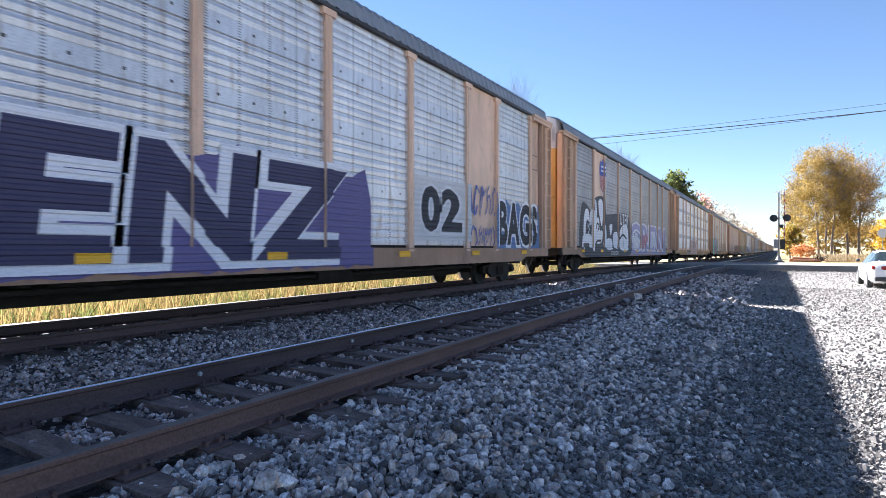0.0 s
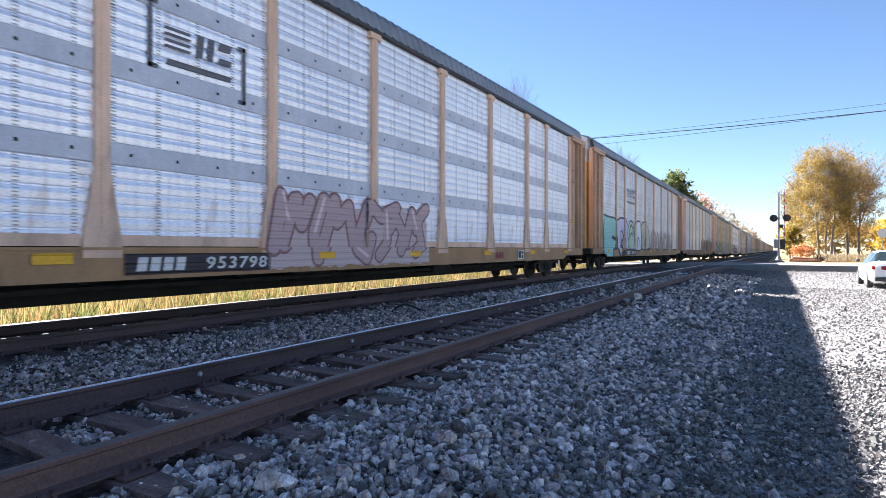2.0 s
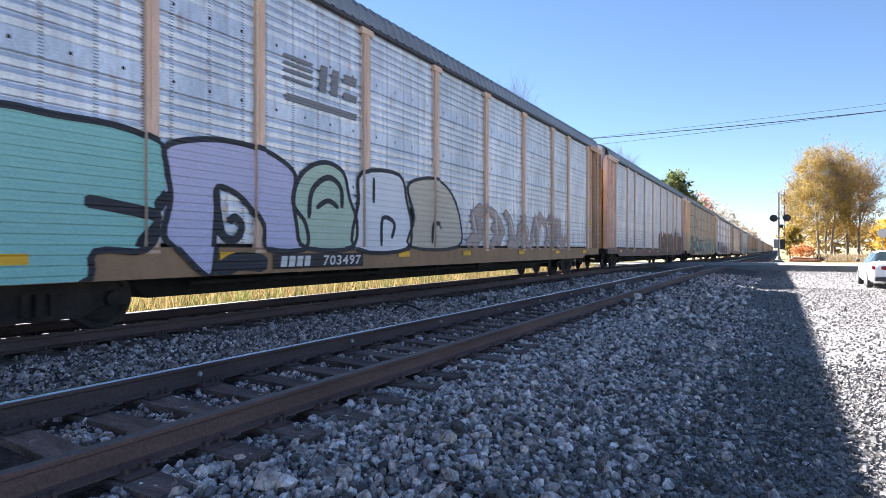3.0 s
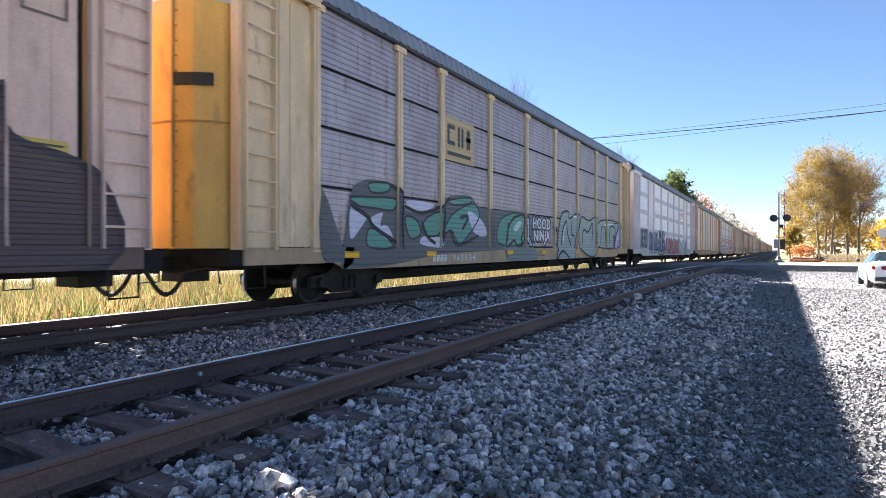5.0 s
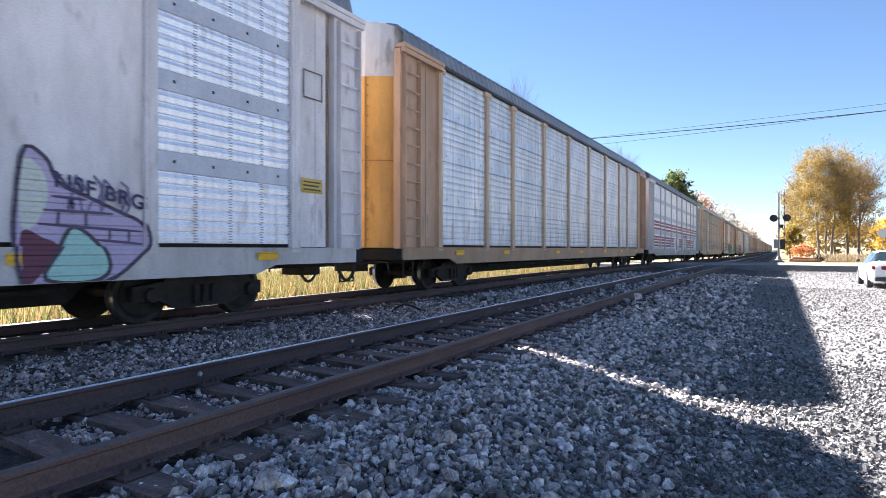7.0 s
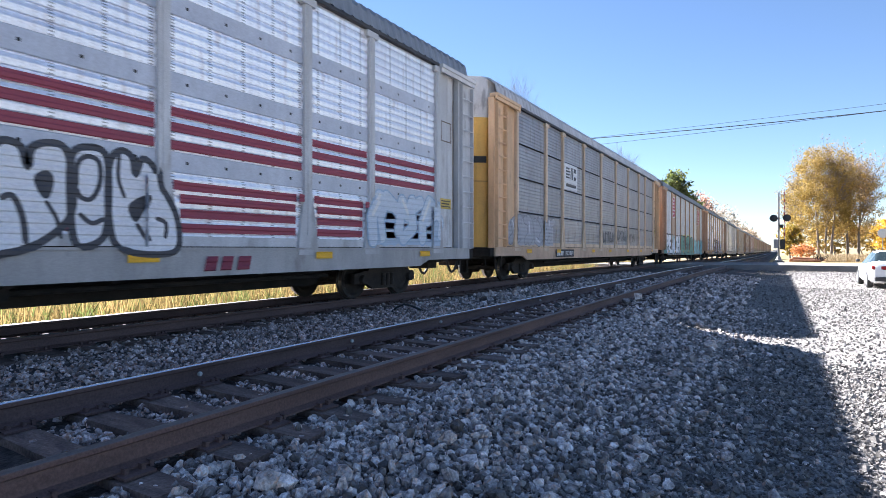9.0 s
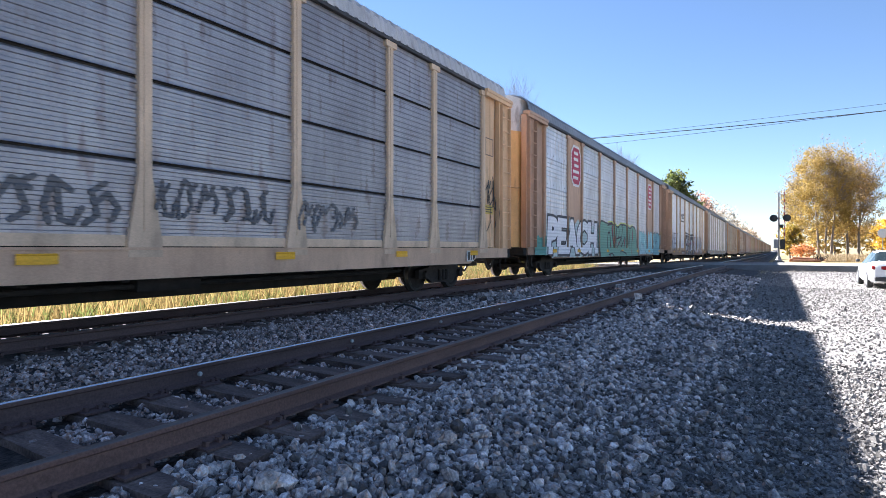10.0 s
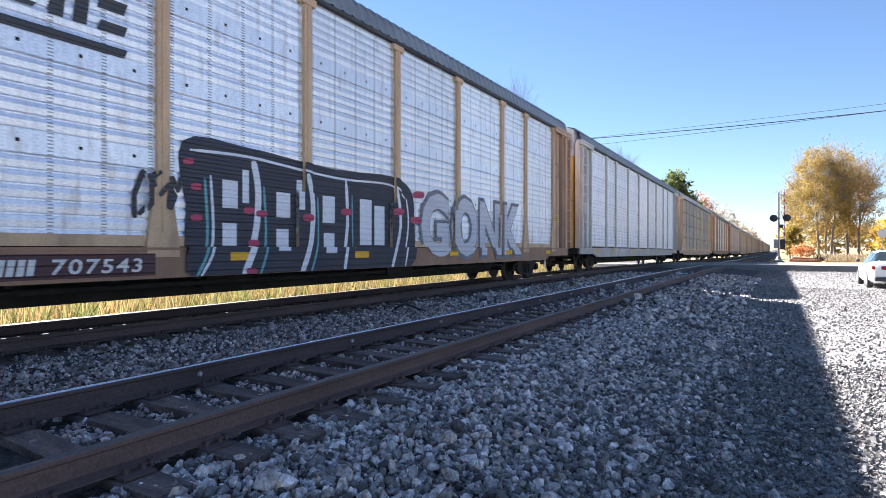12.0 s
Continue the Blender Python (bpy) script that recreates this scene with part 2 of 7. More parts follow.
def pebbles(name, n, xr, yr, size, mat, seed, sides=1, lift=0.0, keep=None):
    """Many broken stones, strewn by chance on the bed; one joined sheet of them."""
    rng = np.random.default_rng(seed)
    bm = bmesh.new()
    if sides == 1:
        bmesh.ops.create_icosphere(bm, subdivisions=1, radius=1)
    else:
        bmesh.ops.create_cube(bm, size=1.3)
        bmesh.ops.triangulate(bm, faces=bm.faces[:])
    bm.verts.index_update()
    base = np.array([v.co[:] for v in bm.verts])
    tri = np.array([[v.index for v in f.verts] for f in bm.faces])
    bm.free()
    x = rng.uniform(xr[0], xr[1], n)
    u = rng.uniform(0, 1, n)
    y = yr[0] + (yr[1] - yr[0]) * u
    if keep is not None:
        ok = keep(x, y)
        x, y = x[ok], y[ok]
        n = len(x)
    r = size * np.exp(rng.normal(0, 0.32, n))
    ax = rng.uniform(0.65, 1.3, (n, 3)) * np.array([1.0, 1.0, 0.72])
    shape = base[None] * (1 + rng.normal(0, 0.17, (n, len(base), 1))) * ax[:, None, :]
    q = rng.normal(size=(n, 4))
    q /= np.linalg.norm(q, axis=1, keepdims=True)
    w, a, b, c = q.T
    rot = np.stack([1 - 2 * (b * b + c * c), 2 * (a * b - w * c), 2 * (a * c + w * b), 2 * (a * b + w * c), 1 - 2 * (a * a + c * c), 2 * (b * c - w * a),
                    2 * (a * c - w * b), 2 * (b * c + w * a), 1 - 2 * (a * a + b * b)], 1).reshape(n, 3, 3)
    shape = np.einsum("nij,nkj->nki", rot, shape) * r[:, None, None]
    z = bed(x) + lift + rng.uniform(-1.3, 1.15, n) * r
    shape += np.stack([x, y, z], 1)[:, None, :]
    faces = (tri[None] + (np.arange(n) * len(base))[:, None, None]).reshape(-1, 3)
    ob = new(name, raw_mesh(name, shape.reshape(-1, 3), faces, [mat]))
    return ob


def off_rails(x, y):
    d1, d2 = np.abs(np.abs(x - TRACK_NEAR) - 0.755), np.abs(np.abs(x - TRACK_FAR) - 0.755)
    on_tie = (np.abs(x - TRACK_NEAR) < 1.3) & (np.abs((y / 0.53) % 1 - 0.5) < 0.19)
    thin = np.random.default_rng(3).uniform(size=len(x)) < 0.62
    return (d1 > 0.09) & (d2 > 0.09) & ~(on_tie & thin)


tagged(pebbles("ballast_stones", 60000, (-3.2, -0.8), (0.8, 11), 0.0238, STONE, 11, 1, 0, off_rails), "loose grey crushed stones of the track ballast", "ballast", kind="stuff")
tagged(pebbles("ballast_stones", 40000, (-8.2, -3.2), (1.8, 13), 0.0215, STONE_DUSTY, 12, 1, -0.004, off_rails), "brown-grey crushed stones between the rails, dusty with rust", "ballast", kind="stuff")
tagged(pebbles("ballast_stones", 26000, (-7.5, -0.8), (11, 32), 0.042, STONE, 13, 2, 0, off_rails), "grey ballast stones further along the tracks", "ballast", kind="stuff")
tagged(pebbles("gravel_chips", 50000, (-1.15, 1.9), (1.8, 9), 0.0145, CHIP, 14, 2, 0.004), "small grey gravel chips on the lot", "gravel", kind="stuff")
tagged(pebbles("gravel_chips", 26000, (-1.2, 9.5), (25, 45), 0.017, CHIP, 16, 2, 0.004), "grey gravel towards the road", "gravel", kind="stuff")
tagged(pebbles("gravel_chips", 40000, (-1.2, 5.5), (8.5, 26), 0.0165, CHIP, 15, 2, 0.004), "grey gravel chips further across the lot", "gravel", kind="stuff")



def thinning(a, b, seed):
    """Keeps all at a and none at b, across the tracks."""
    return lambda x, y: np.random.default_rng(seed).uniform(size=len(x)) < ((x - b) / (a - b)) ** 1.6


tagged(pebbles("ballast_stones", 16000, (-1.0, 0.35), (1.4, 16), 0.022, STONE, 17, 1, 0.006, thinning(-1.0, 0.35, 21)), "loose ballast stones strayed onto the gravel", "ballast", kind="stuff")
tagged(pebbles("gravel_chips", 42000, (-2.1, -0.9), (1.4, 16), 0.015, CHIP, 18, 2, 0.02, thinning(-0.9, -2.1, 22)), "gravel chips mixed into the edge of the ballast", "gravel", kind="stuff")


# ---- tracks ----
def rail_mesh():
    half = [(0.076, 0), (0.076, 0.011), (0.012, 0.034), (0.0085, 0.06), (0.0085, 0.13), (0.035, 0.145), (0.037, 0.168), (0.0365, 0.172), (0.034, 0.1755), (0.019, 0.1838), (0.009, 0.1857)]
    prof = half + [(-x, z) for x, z in half[::-1]]
    ys = [-30] + list(range(-28, 60, 4)) + [60, 90, 120, 150, 300, 500, 900, 1600]
    v = [(x, y, z + float(drop(y))) for y in ys for x, z in prof]
    k = len(prof)
    f, mi = [], []
    for s in range(len(ys) - 1):
        for i in range(k):
            j = (i + 1) % k
            f.append((s * k + i, s * k + j, (s + 1) * k + j, (s + 1) * k + i))
            mi.append(1 if 8 <= i <= 12 else 0)
    return raw_mesh("rail", v, f, [RAIL_RUST, RAIL_HEAD], False, mi)


def tie_mesh(seed):
    rnd = random.Random(seed)
    bm = bmesh.new()
    box(bm, -1.3, 1.3, -0.115, 0.115, -0.17, 0)
    bmesh.ops.subdivide_edges(bm, edges=[e for e in bm.edges if abs(e.verts[0].co.x - e.verts[1].co.x) > 1], cuts=5)
    for v in bm.verts:
        v.co += Vector((rnd.uniform(-0.02, 0.02), rnd.uniform(-0.012, 0.012), rnd.uniform(-0.012, 0.004)))
    return mesh_of(bm, TIE_WOOD, "tie")


def plate_mesh():
    bm = bmesh.new()
    box(bm, -0.18, 0.18, -0.095, 0.095, 0, 0.016)
    for sx in (-1, 1):
        for sy in (-0.05, 0.05):
            box(bm, sx * 0.1 - 0.02, sx * 0.1 + 0.02, sy - 0.013, sy + 0.013, 0.016, 0.05)
        box(bm, sx * 0.055 - 0.03, sx * 0.055 + 0.03, 0.11, 0.135, 0.0, 0.045)
    return mesh_of(bm, RAIL_RUST, "tie_plate")


def track(name, x, n_ties, y0, label):
    top = tagged(new(name), label, "railway track", kind="structure")
    top.matrix_basis = pose(x, 0, 0)
    rm, ties, pm = rail_mesh(), [tie_mesh(s) for s in range(5)], plate_mesh()
    for s in (-1, 1):
        rail = put("rail", rm, top, pose(s * 0.755, 0, RAIL_Z - 0.185), "rusty steel rail with a worn head")
        if s > 0 or x < -6:
            rail.material_slots[1].link = "OBJECT"
            rail.material_slots[1].material = RAIL_DULL
    bm = bmesh.new()
    lathe(bm, [(-0.03, 0.018), (0.0, 0.024), (0.012, 0.016)], True, 8)
    bolt = mesh_of(bm, paint((0.6, 0.6, 0.58)), "rail_bolt")
    if x > -6:
        for i in range(8):
            put("rail_bolt", bolt, top, pose(-0.72, 1.16 + 2.25 * i, RAIL_Z - 0.1), "pale bolt on the rail web")
    rnd = random.Random(9)
    for i in range(n_ties):
        y = y0 + i * 0.53
        put("tie", ties[rnd.randrange(5)], top, pose(rnd.uniform(-0.04, 0.04), y + rnd.uniform(-0.02, 0.02), RAIL_Z - 0.203 + float(drop(y)) + rnd.uniform(-0.006, 0), 0, 0, rnd.uniform(-1.2, 1.2)))
        if y < 22:
            for s in (-1, 1):
                put("tie_plate", pm, top, pose(s * 0.755, y, RAIL_Z - 0.203))
    return top


track("track_near", TRACK_NEAR, 150, 0.53 * 0.5, "empty railway track with worn wooden ties")
track("track_far", TRACK_FAR, 130, 0.53 * 2.5, "railway track under the passing train")


def cable_stub(m):
    bm = bmesh.new()
    hose(bm, [(-0.25, -0.3, -0.03), (-0.18, -0.16, 0.1), (-0.06, -0.02, 0.17), (0.06, 0.1, 0.12), (0.2, 0.26, 0.02), (0.3, 0.4, -0.03)], 0.024, 6)
    ob = tagged(new("cable_stub", mesh_of(bm, RUBBER, "cable_stub", True)), "bent black cable stub standing in the ballast", "cable")
    ob.matrix_basis = m


cable_stub(pose(-6.93, 9.96, 0.17))


# ---- autorack cars ----
# Near-black strip colour: the shadow line under the roof edge is painted in.
EAVE_SHADE = material("eave_shade", (0.035, 0.036, 0.04), (0.07, 0.07, 0.075), 0.7, 0.2, 3, 40, (1, 0.3, 1), 0.1)
BAND = material("band_zinc", (0.46, 0.48, 0.55), (0.57, 0.59, 0.66), 0.5, 0.2, 2, 40, (1, 1, 0.4), 0.05, 0.1)
PANEL_X = 1.49
POSTS = (1.755, 4.435, 6.305, 9.105, 11.905)      # from the front corner of the side; mirrored from the rear
BODY = 13.315
POST_Y = [-BODY + p for p in POSTS] + [BODY - p for p in POSTS[::-1]]
EAVE = 5.76


def roof_z(x):
    return float(np.interp(abs(x), [0, 0.6, 1.0, 1.3, 1.5, 1.58], [6.46, 6.44, 6.39, 6.29, 6.12, 5.77]))


def roof_mesh():
    xs = [-1.58, -1.5, -1.3, -1.0, -0.6, 0, 0.6, 1.0, 1.3, 1.5, 1.58]
    ys, y, up = [], -BODY + 0.15, 0
    v = []
    while y < BODY - 0.1:
        for dy, h in ((0, 0.0), (0.05, 0.065), (0.13, 0.065), (0.18, 0.0)):
            ys.append((y + dy, h))
        y += 0.3
    for yy, h in ys:
        v += [(x, yy, roof_z(x) + h) for x in xs]
    k = len(xs)
    i = (np.arange(len(ys) - 1)[:, None] * k + np.arange(k - 1)[None, :]).ravel()
    return raw_mesh("roof", v, np.stack([i, i + 1, i + k + 1, i + k], 1), [ROOF_ZINC])


def sheet_mesh(width, style):
    """One bay of side sheet, from the sill to the eave; its origin is at the lower middle, the outside is +x."""
    h = EAVE - 1.135
    pts = [(0, -0.06, 2), (0.055, -0.06, 2)]      # height, depth, material of the strip above
    if style == "smooth":
        pts += [(0.056, 0, 0)]
    elif style == "courses":                      # four overlapping sheets with dark gaps between
        c = (h - 0.06) / 4
        for i in range(4):
            z = 0.06 + i * c
            if i:
                pts += [(z - 0.03, -0.04, 2), (z, -0.04, 2)]
            pts += [(z + 0.001, 0.012, 0)]
            n = 9
            p = (c - 0.09) / n
            for j in range(n):
                a = z + 0.03 + j * p
                pts += [(a, 0.0, 0), (a + p * 0.42, 0.0, 0), (a + p * 0.52, 0.017, 0), (a + p * 0.9, 0.017, 0)]
    else:                                         # ribbed sheet with flat grey bands
        z = 0.06
        pts += [(z, 0.0, 0)]
        for band in (1.235, 2.385, 3.505, h + 0.15):
            top = band - 0.15
            n = max(1, round((top - z) / 0.165))
            p = (top - z) / n
            for j in range(n):
                a = z + j * p
                pts += [(a + p * 0.05, 0.004, 0), (a + p * 0.5, 0.014, 0), (a + p * 0.8, 0.004, 0), (a + p * 0.87, -0.02, 0), (a + p * 0.97, -0.02, 0)]
            if band < h:
                pts += [(top, 0.0, 1), (top + 0.012, 0.014, 1), (top + 0.285, 0.014, 1), (top + 0.299, 0.0, 0)]
            z = top + 0.3
    pts.append((h, 0, 0))
    w = width / 2
    v = [(x, s * w, z) for z, x, _ in pts for s in (-1, 1)]
    f = [(2 * i, 2 * i + 1, 2 * i + 3, 2 * i + 2) for i in range(len(pts) - 1)]
    mi = [p[2] for p in pts[:-1]]
    if style == "ribbed":
        for z in (1.235, 2.385, 3.505):
            for k in range(max(3, round(width / 0.62))):
                y = -w + width * (k + 0.5) / max(3, round(width / 0.62))
                b = len(v)
                v += [(0.018, y - 0.022, z - 0.022), (0.018, y + 0.022, z - 0.022), (0.018, y + 0.022, z + 0.022), (0.018, y - 0.022, z + 0.022)]
                f.append((b, b + 1, b + 2, b + 3))
                mi.append(2)
    b = len(v)
    v += [(-0.07, -w, 0), (-0.07, w, 0), (-0.07, -w, h), (-0.07, w, h)]
    f.append((b + 1, b, b + 2, b + 3))
    mi.append(2)
    return raw_mesh("side_panel", v, f, [paint((0.6, 0.6, 0.6)), BAND, UNDER], False, mi)


def post_mesh(gusset):
    bm = bmesh.new()
    w = 0.09
    if gusset:
        prism(bm, [(-0.24, 1.0), (0.24, 1.0), (0.24, 1.2), (w, 2.15), (w, EAVE), (-w, EAVE), (-w, 2.15), (-0.24, 1.2)], 1.47, 1.565)
    else:
        prism(bm, [(-0.11, 1.05), (0.11, 1.05), (w, 1.3), (w, EAVE), (-w, EAVE), (-w, 1.3)], 1.47, 1.565)
    box(bm, 1.565, 1.578, -0.03, 0.03, 1.35, EAVE - 0.1)
    box(bm, 1.5, 1.59, -0.19, 0.19, EAVE - 0.17, EAVE - 0.04)
    return mesh_of(bm, paint((0.6, 0.4, 0.2)), "post")


def truck_mesh():
    bm = bmesh.new()
    for s in (-1, 1):
        prism(bm, [(-1.15, 0.34), (-0.75, 0.34), (-0.5, 0.2), (0.5, 0.2), (0.75, 0.34), (1.15, 0.34), (1.15, 0.56), (0.7, 0.62), (0.45, 0.8), (-0.45, 0.8), (-0.7, 0.62), (-1.15, 0.56)], s * 0.93, s * 1.05)
        for y in (-0.89, 0.89):
            tube(bm, (s * 1.0, y, 0.43), (s * 1.14, y, 0.43), 0.12, 0.1, 12)
        for y in (-0.16, 0, 0.16):
            tube(bm, (s * 1.07, y, 0.27), (s * 1.07, y, 0.55), 0.06, 0.06, 8)
    box(bm, -1.05, 1.05, -0.2, 0.2, 0.55, 0.75)
    for y in (-0.89, 0.89):
        tube(bm, (-0.75, y, 0.43), (0.75, y, 0.43), 0.085, 0.085, 10)
    return mesh_of(bm, STEEL_DARK, "truck")


def wheel_mesh():
    bm = bmesh.new()
    lathe(bm, [(-0.09, 0.1), (-0.07, 0.3), (-0.085, 0.36), (-0.085, 0.455), (-0.055, 0.455), (-0.045, 0.428), (0.055, 0.42), (0.055, 0.35), (0.02, 0.3), (0.05, 0.1), (0.1, 0.1)], True, 28)
    me = mesh_of(bm, [WHEEL_STEEL, TREAD], "wheel")
    for p in me.polygons:
        r = math.hypot(p.center.y, p.center.z)
        if 0.405 < r < 0.435:
            p.material_index = 1
    return me


def coupler_mesh():
    bm = bmesh.new()
    box(bm, -0.13, 0.13, -0.95, 0.0, 0.76, 0.98)
    prism(bm, [(-0.72, 0.72), (-0.95, 0.7), (-1.0, 0.8), (-1.0, 1.02), (-0.72, 1.04)], -0.2, 0.2)
    prism(bm, [(-0.15, 0.55), (0.35, 0.55), (0.35, 1.05), (-0.15, 1.05)], -0.32, 0.32)
    return mesh_of(bm, STEEL_DARK, "coupler")


def lever_mesh():
    """Bent rod that opens the coupler from the side of the car."""
    bm = bmesh.new()
    hose(bm, [(-0.05, -0.3, 0.72), (0.25, -0.27, 0.7), (1.1, -0.25, 0.8), (1.36, -0.25, 0.78), (1.4, -0.25, 0.56)], 0.018, 6)
    return mesh_of(bm, STEEL_DARK, "uncoupling_lever")


def hose_mesh():
    bm = bmesh.new()
    hose(bm, [(0.35, -0.1 - 0.75 * t, 0.78 - 0.42 * math.sin(math.pi * t) * (1 if t < 0.9 else 0.9)) for t in [i / 10 for i in range(11)]], 0.04)
    me = mesh_of(bm, RUBBER, "air_hose")
    return me


def step_mesh():
    """Bent bar step under the corner of the sill."""
    bm = bmesh.new()
    hose(bm, [(1.5, -BODY + 0.15, 0.9), (1.52, -BODY + 0.15, 0.46), (1.52, -BODY + 0.55, 0.46), (1.5, -BODY + 0.55, 0.9)], 0.022, 6)
    return mesh_of(bm, STEEL_DARK, "sill_step")


def door_mesh(lower, bulge=0.0):
    """Curved end door (lower) or the roof end over it: the end at -y."""
    plan = [(1.40, 0.8), (1.37, 0.4), (1.25, 0.12), (1.0, -0.08), (0.7, -0.24), (0.02, -0.33)]
    # A bulge is added on some cars to block sunlight between them.
    plan = [(x, y - bulge * min(1, (1.4 - x) / 0.3)) for x, y in plan]
    v, f = [], []
    full = plan + [(-x, y) for x, y in plan[::-1]]
    for x, y in full:
        if lower:
            v += [(x, y - BODY, 1.12), (x, y - BODY, 5.12)]
        else:
            v += [(x * 1.0, y - BODY, 5.12), (x, y - BODY + 0.04, roof_z(x) - 0.01)]
    for i in range(len(full) - 1):
        f.append((2 * i + 2, 2 * i, 2 * i + 1, 2 * i + 3))
    me = raw_mesh("end_door", v, f, [paint((0.6, 0.4, 0.2))], False)
    return me


def end_top_mesh():
    bm = bmesh.new()
    box(bm, 1.42, 1.69, -BODY - 0.05, -BODY + 1.75, EAVE - 0.05, EAVE + 0.04)
    box(bm, 1.6, 1.66, -BODY - 0.05, -BODY + 1.75, EAVE - 0.16, EAVE - 0.05)
    return mesh_of(bm, paint((0.6, 0.4, 0.2)), "end_beam")


def corner_mesh():
    """Corner plate with its flange at the end of one side."""
    bm = bmesh.new()
    plan = [(1.36, -0.02), (1.55, -0.02), (1.55, 0.72), (1.585, 0.72), (1.585, 0.78), (1.43, 0.78), (1.43, 0.72), (1.49, 0.72), (1.49, 0.0), (1.36, 0.0)]
    low = [bm.verts.new((x, y - BODY, 1.1)) for x, y in plan]
    high = [bm.verts.new((x, y - BODY, EAVE - 0.06)) for x, y in plan]
    bm.faces.new(low)
    bm.faces.new(high[::-1])
    for i in range(len(plan)):
        j = (i + 1) % len(plan)
        bm.faces.new((low[j], low[i], high[i], high[j]))
    return mesh_of(bm, paint((0.6, 0.4, 0.2)), "corner_plate")


def slot_shade_mesh():
    """Dark upright added as shade behind the slot between ladder plate and end panel."""
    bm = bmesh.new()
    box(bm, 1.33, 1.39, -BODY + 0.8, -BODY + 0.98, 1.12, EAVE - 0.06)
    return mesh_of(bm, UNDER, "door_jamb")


def end_panel_mesh():
    bm = bmesh.new()
    box(bm, 1.42, 1.47, -BODY + 0.9, -BODY + 1.67, 1.15, EAVE)
    box(bm, 1.47, 1.485, -BODY + 1.15, -BODY + 1.19, 1.2, EAVE - 0.1)
    for z in (1.5, 2.6, 3.7, 4.8):
        for y in (0.96, 1.08, 1.3, 1.58):
            box(bm, 1.47, 1.479, -BODY + y - 0.015, -BODY + y + 0.015, z, z + 0.03)
    return mesh_of(bm, paint((0.6, 0.4, 0.2)), "end_panel")


def ladder_mesh():
    """One rung of the end ladder, bent to the plate at both ends."""
    bm = bmesh.new()
    hose(bm, [(1.54, -BODY + 0.07, 0), (1.64, -BODY + 0.09, 0), (1.64, -BODY + 0.65, 0), (1.54, -BODY + 0.67, 0)], 0.019, 6)
    return mesh_of(bm, paint((0.5, 0.33, 0.18)), "rung")


def stile_mesh():
    """Upright angle iron at one edge of the ladder."""
    bm = bmesh.new()
    box(bm, 1.55, 1.665, -0.012, 0.012, 1.12, EAVE - 0.2)
    box(bm, 1.55, 1.562, 0.012, 0.06, 1.12, EAVE - 0.2)
    return mesh_of(bm, paint((0.5, 0.33, 0.18)), "ladder_stile")


def door_band(name, z0, z1, proud, mat):
    """A strip that follows the curve of the end door between two heights."""
    bm = bmesh.new()
    outer = [(1.36, 0.38), (1.24, 0.1), (1.0, -0.09), (0.7, -0.25), (0.1, -0.33)] if z1 - z0 < 0.1 else [(1.24, 0.1), (1.0, -0.09), (0.72, -0.24)]
    for (xa, ya), (xb, yb) in zip(outer, outer[1:]):
        v = [bm.verts.new((x, y - BODY + d, z)) for x, y in ((xa, ya), (xb, yb)) for d in (-proud, 0.02) for z in (z0, z1)]
        for f in ((0, 1, 5, 4), (2, 6, 7, 3), (0, 4, 6, 2), (1, 3, 7, 5)):
            bm.faces.new([v[i] for i in f])
    bmesh.ops.remove_doubles(bm, verts=bm.verts[:], dist=0.001)
    return mesh_of(bm, mat, name)


def door_seam_mesh():
    """Upright overlap of two door sheets, with a column of rivets."""
    bm = bmesh.new()
    box(bm, 0.69, 0.73, -BODY - 0.262, -BODY - 0.2, 1.14, 5.1)
    for i in range(16):
        box(bm, 0.755, 0.775, -BODY - 0.25, -BODY - 0.2, 1.3 + i * 0.24, 1.32 + i * 0.24)
    return mesh_of(bm, paint((0.6, 0.4, 0.2)), "door_seam")


def lower_rail_mesh(width):
    bm = bmesh.new()
    box(bm, 1.48, 1.509, -width / 2, width / 2, 1.15, 1.3)
    return mesh_of(bm, paint((0.6, 0.4, 0.2)), "lower_rail")


def sill_mesh():
    bm = bmesh.new()
    prism(bm, [(-BODY + 0.1, 0.84), (-BODY + 2.2, 0.84), (-BODY + 2.6, 0.7), (BODY - 2.6, 0.7), (BODY - 2.2, 0.84), (BODY - 0.1, 0.84), (BODY - 0.1, 1.1), (-BODY + 0.1, 1.1)], 1.5, 1.555)
    box(bm, 1.44, 1.575, -BODY + 0.1, BODY - 0.1, 1.10, 1.135)
    return mesh_of(bm, paint((0.5, 0.3, 0.15)), "side_sill")


def stencil_mesh():
    """Rows of small bars on the end door and over it, where the car is marked."""
    bm = bmesh.new()
    for z, n in ((4.9, 4), (4.72, 6), (2.2, 5), (2.1, 5), (2.0, 4)):
        big = z > 4
        for i in range(n):
            w = 0.05 if big else 0.055
            x = 0.66 - i * (w + 0.022)
            y = -BODY - 0.2 - 0.088 * (0.7 - x) - 0.012
            h = 0.12 if big else 0.04
            box(bm, x - w, x, y - 0.003, y, z, z + h)
    return mesh_of(bm, RUBBER, "door_stencil")


def rod_mesh():
    bm = bmesh.new()
    tube(bm, (0, 0, 1.15), (0, 0, 5.1), 0.022, None, 6)
    for z in (1.6, 3.2, 4.7):
        box(bm, -0.03, 0.03, -0.03, 0.04, z, z + 0.12)
    return mesh_of(bm, RUBBER, "lock_rod")


def eave_strip_mesh():
    bm = bmesh.new()
    box(bm, 1.44, 1.6, -BODY + 1.76, BODY - 1.76, EAVE - 0.03, EAVE + 0.04)
    return mesh_of(bm, paint((0.6, 0.4, 0.2)), "top_rail")


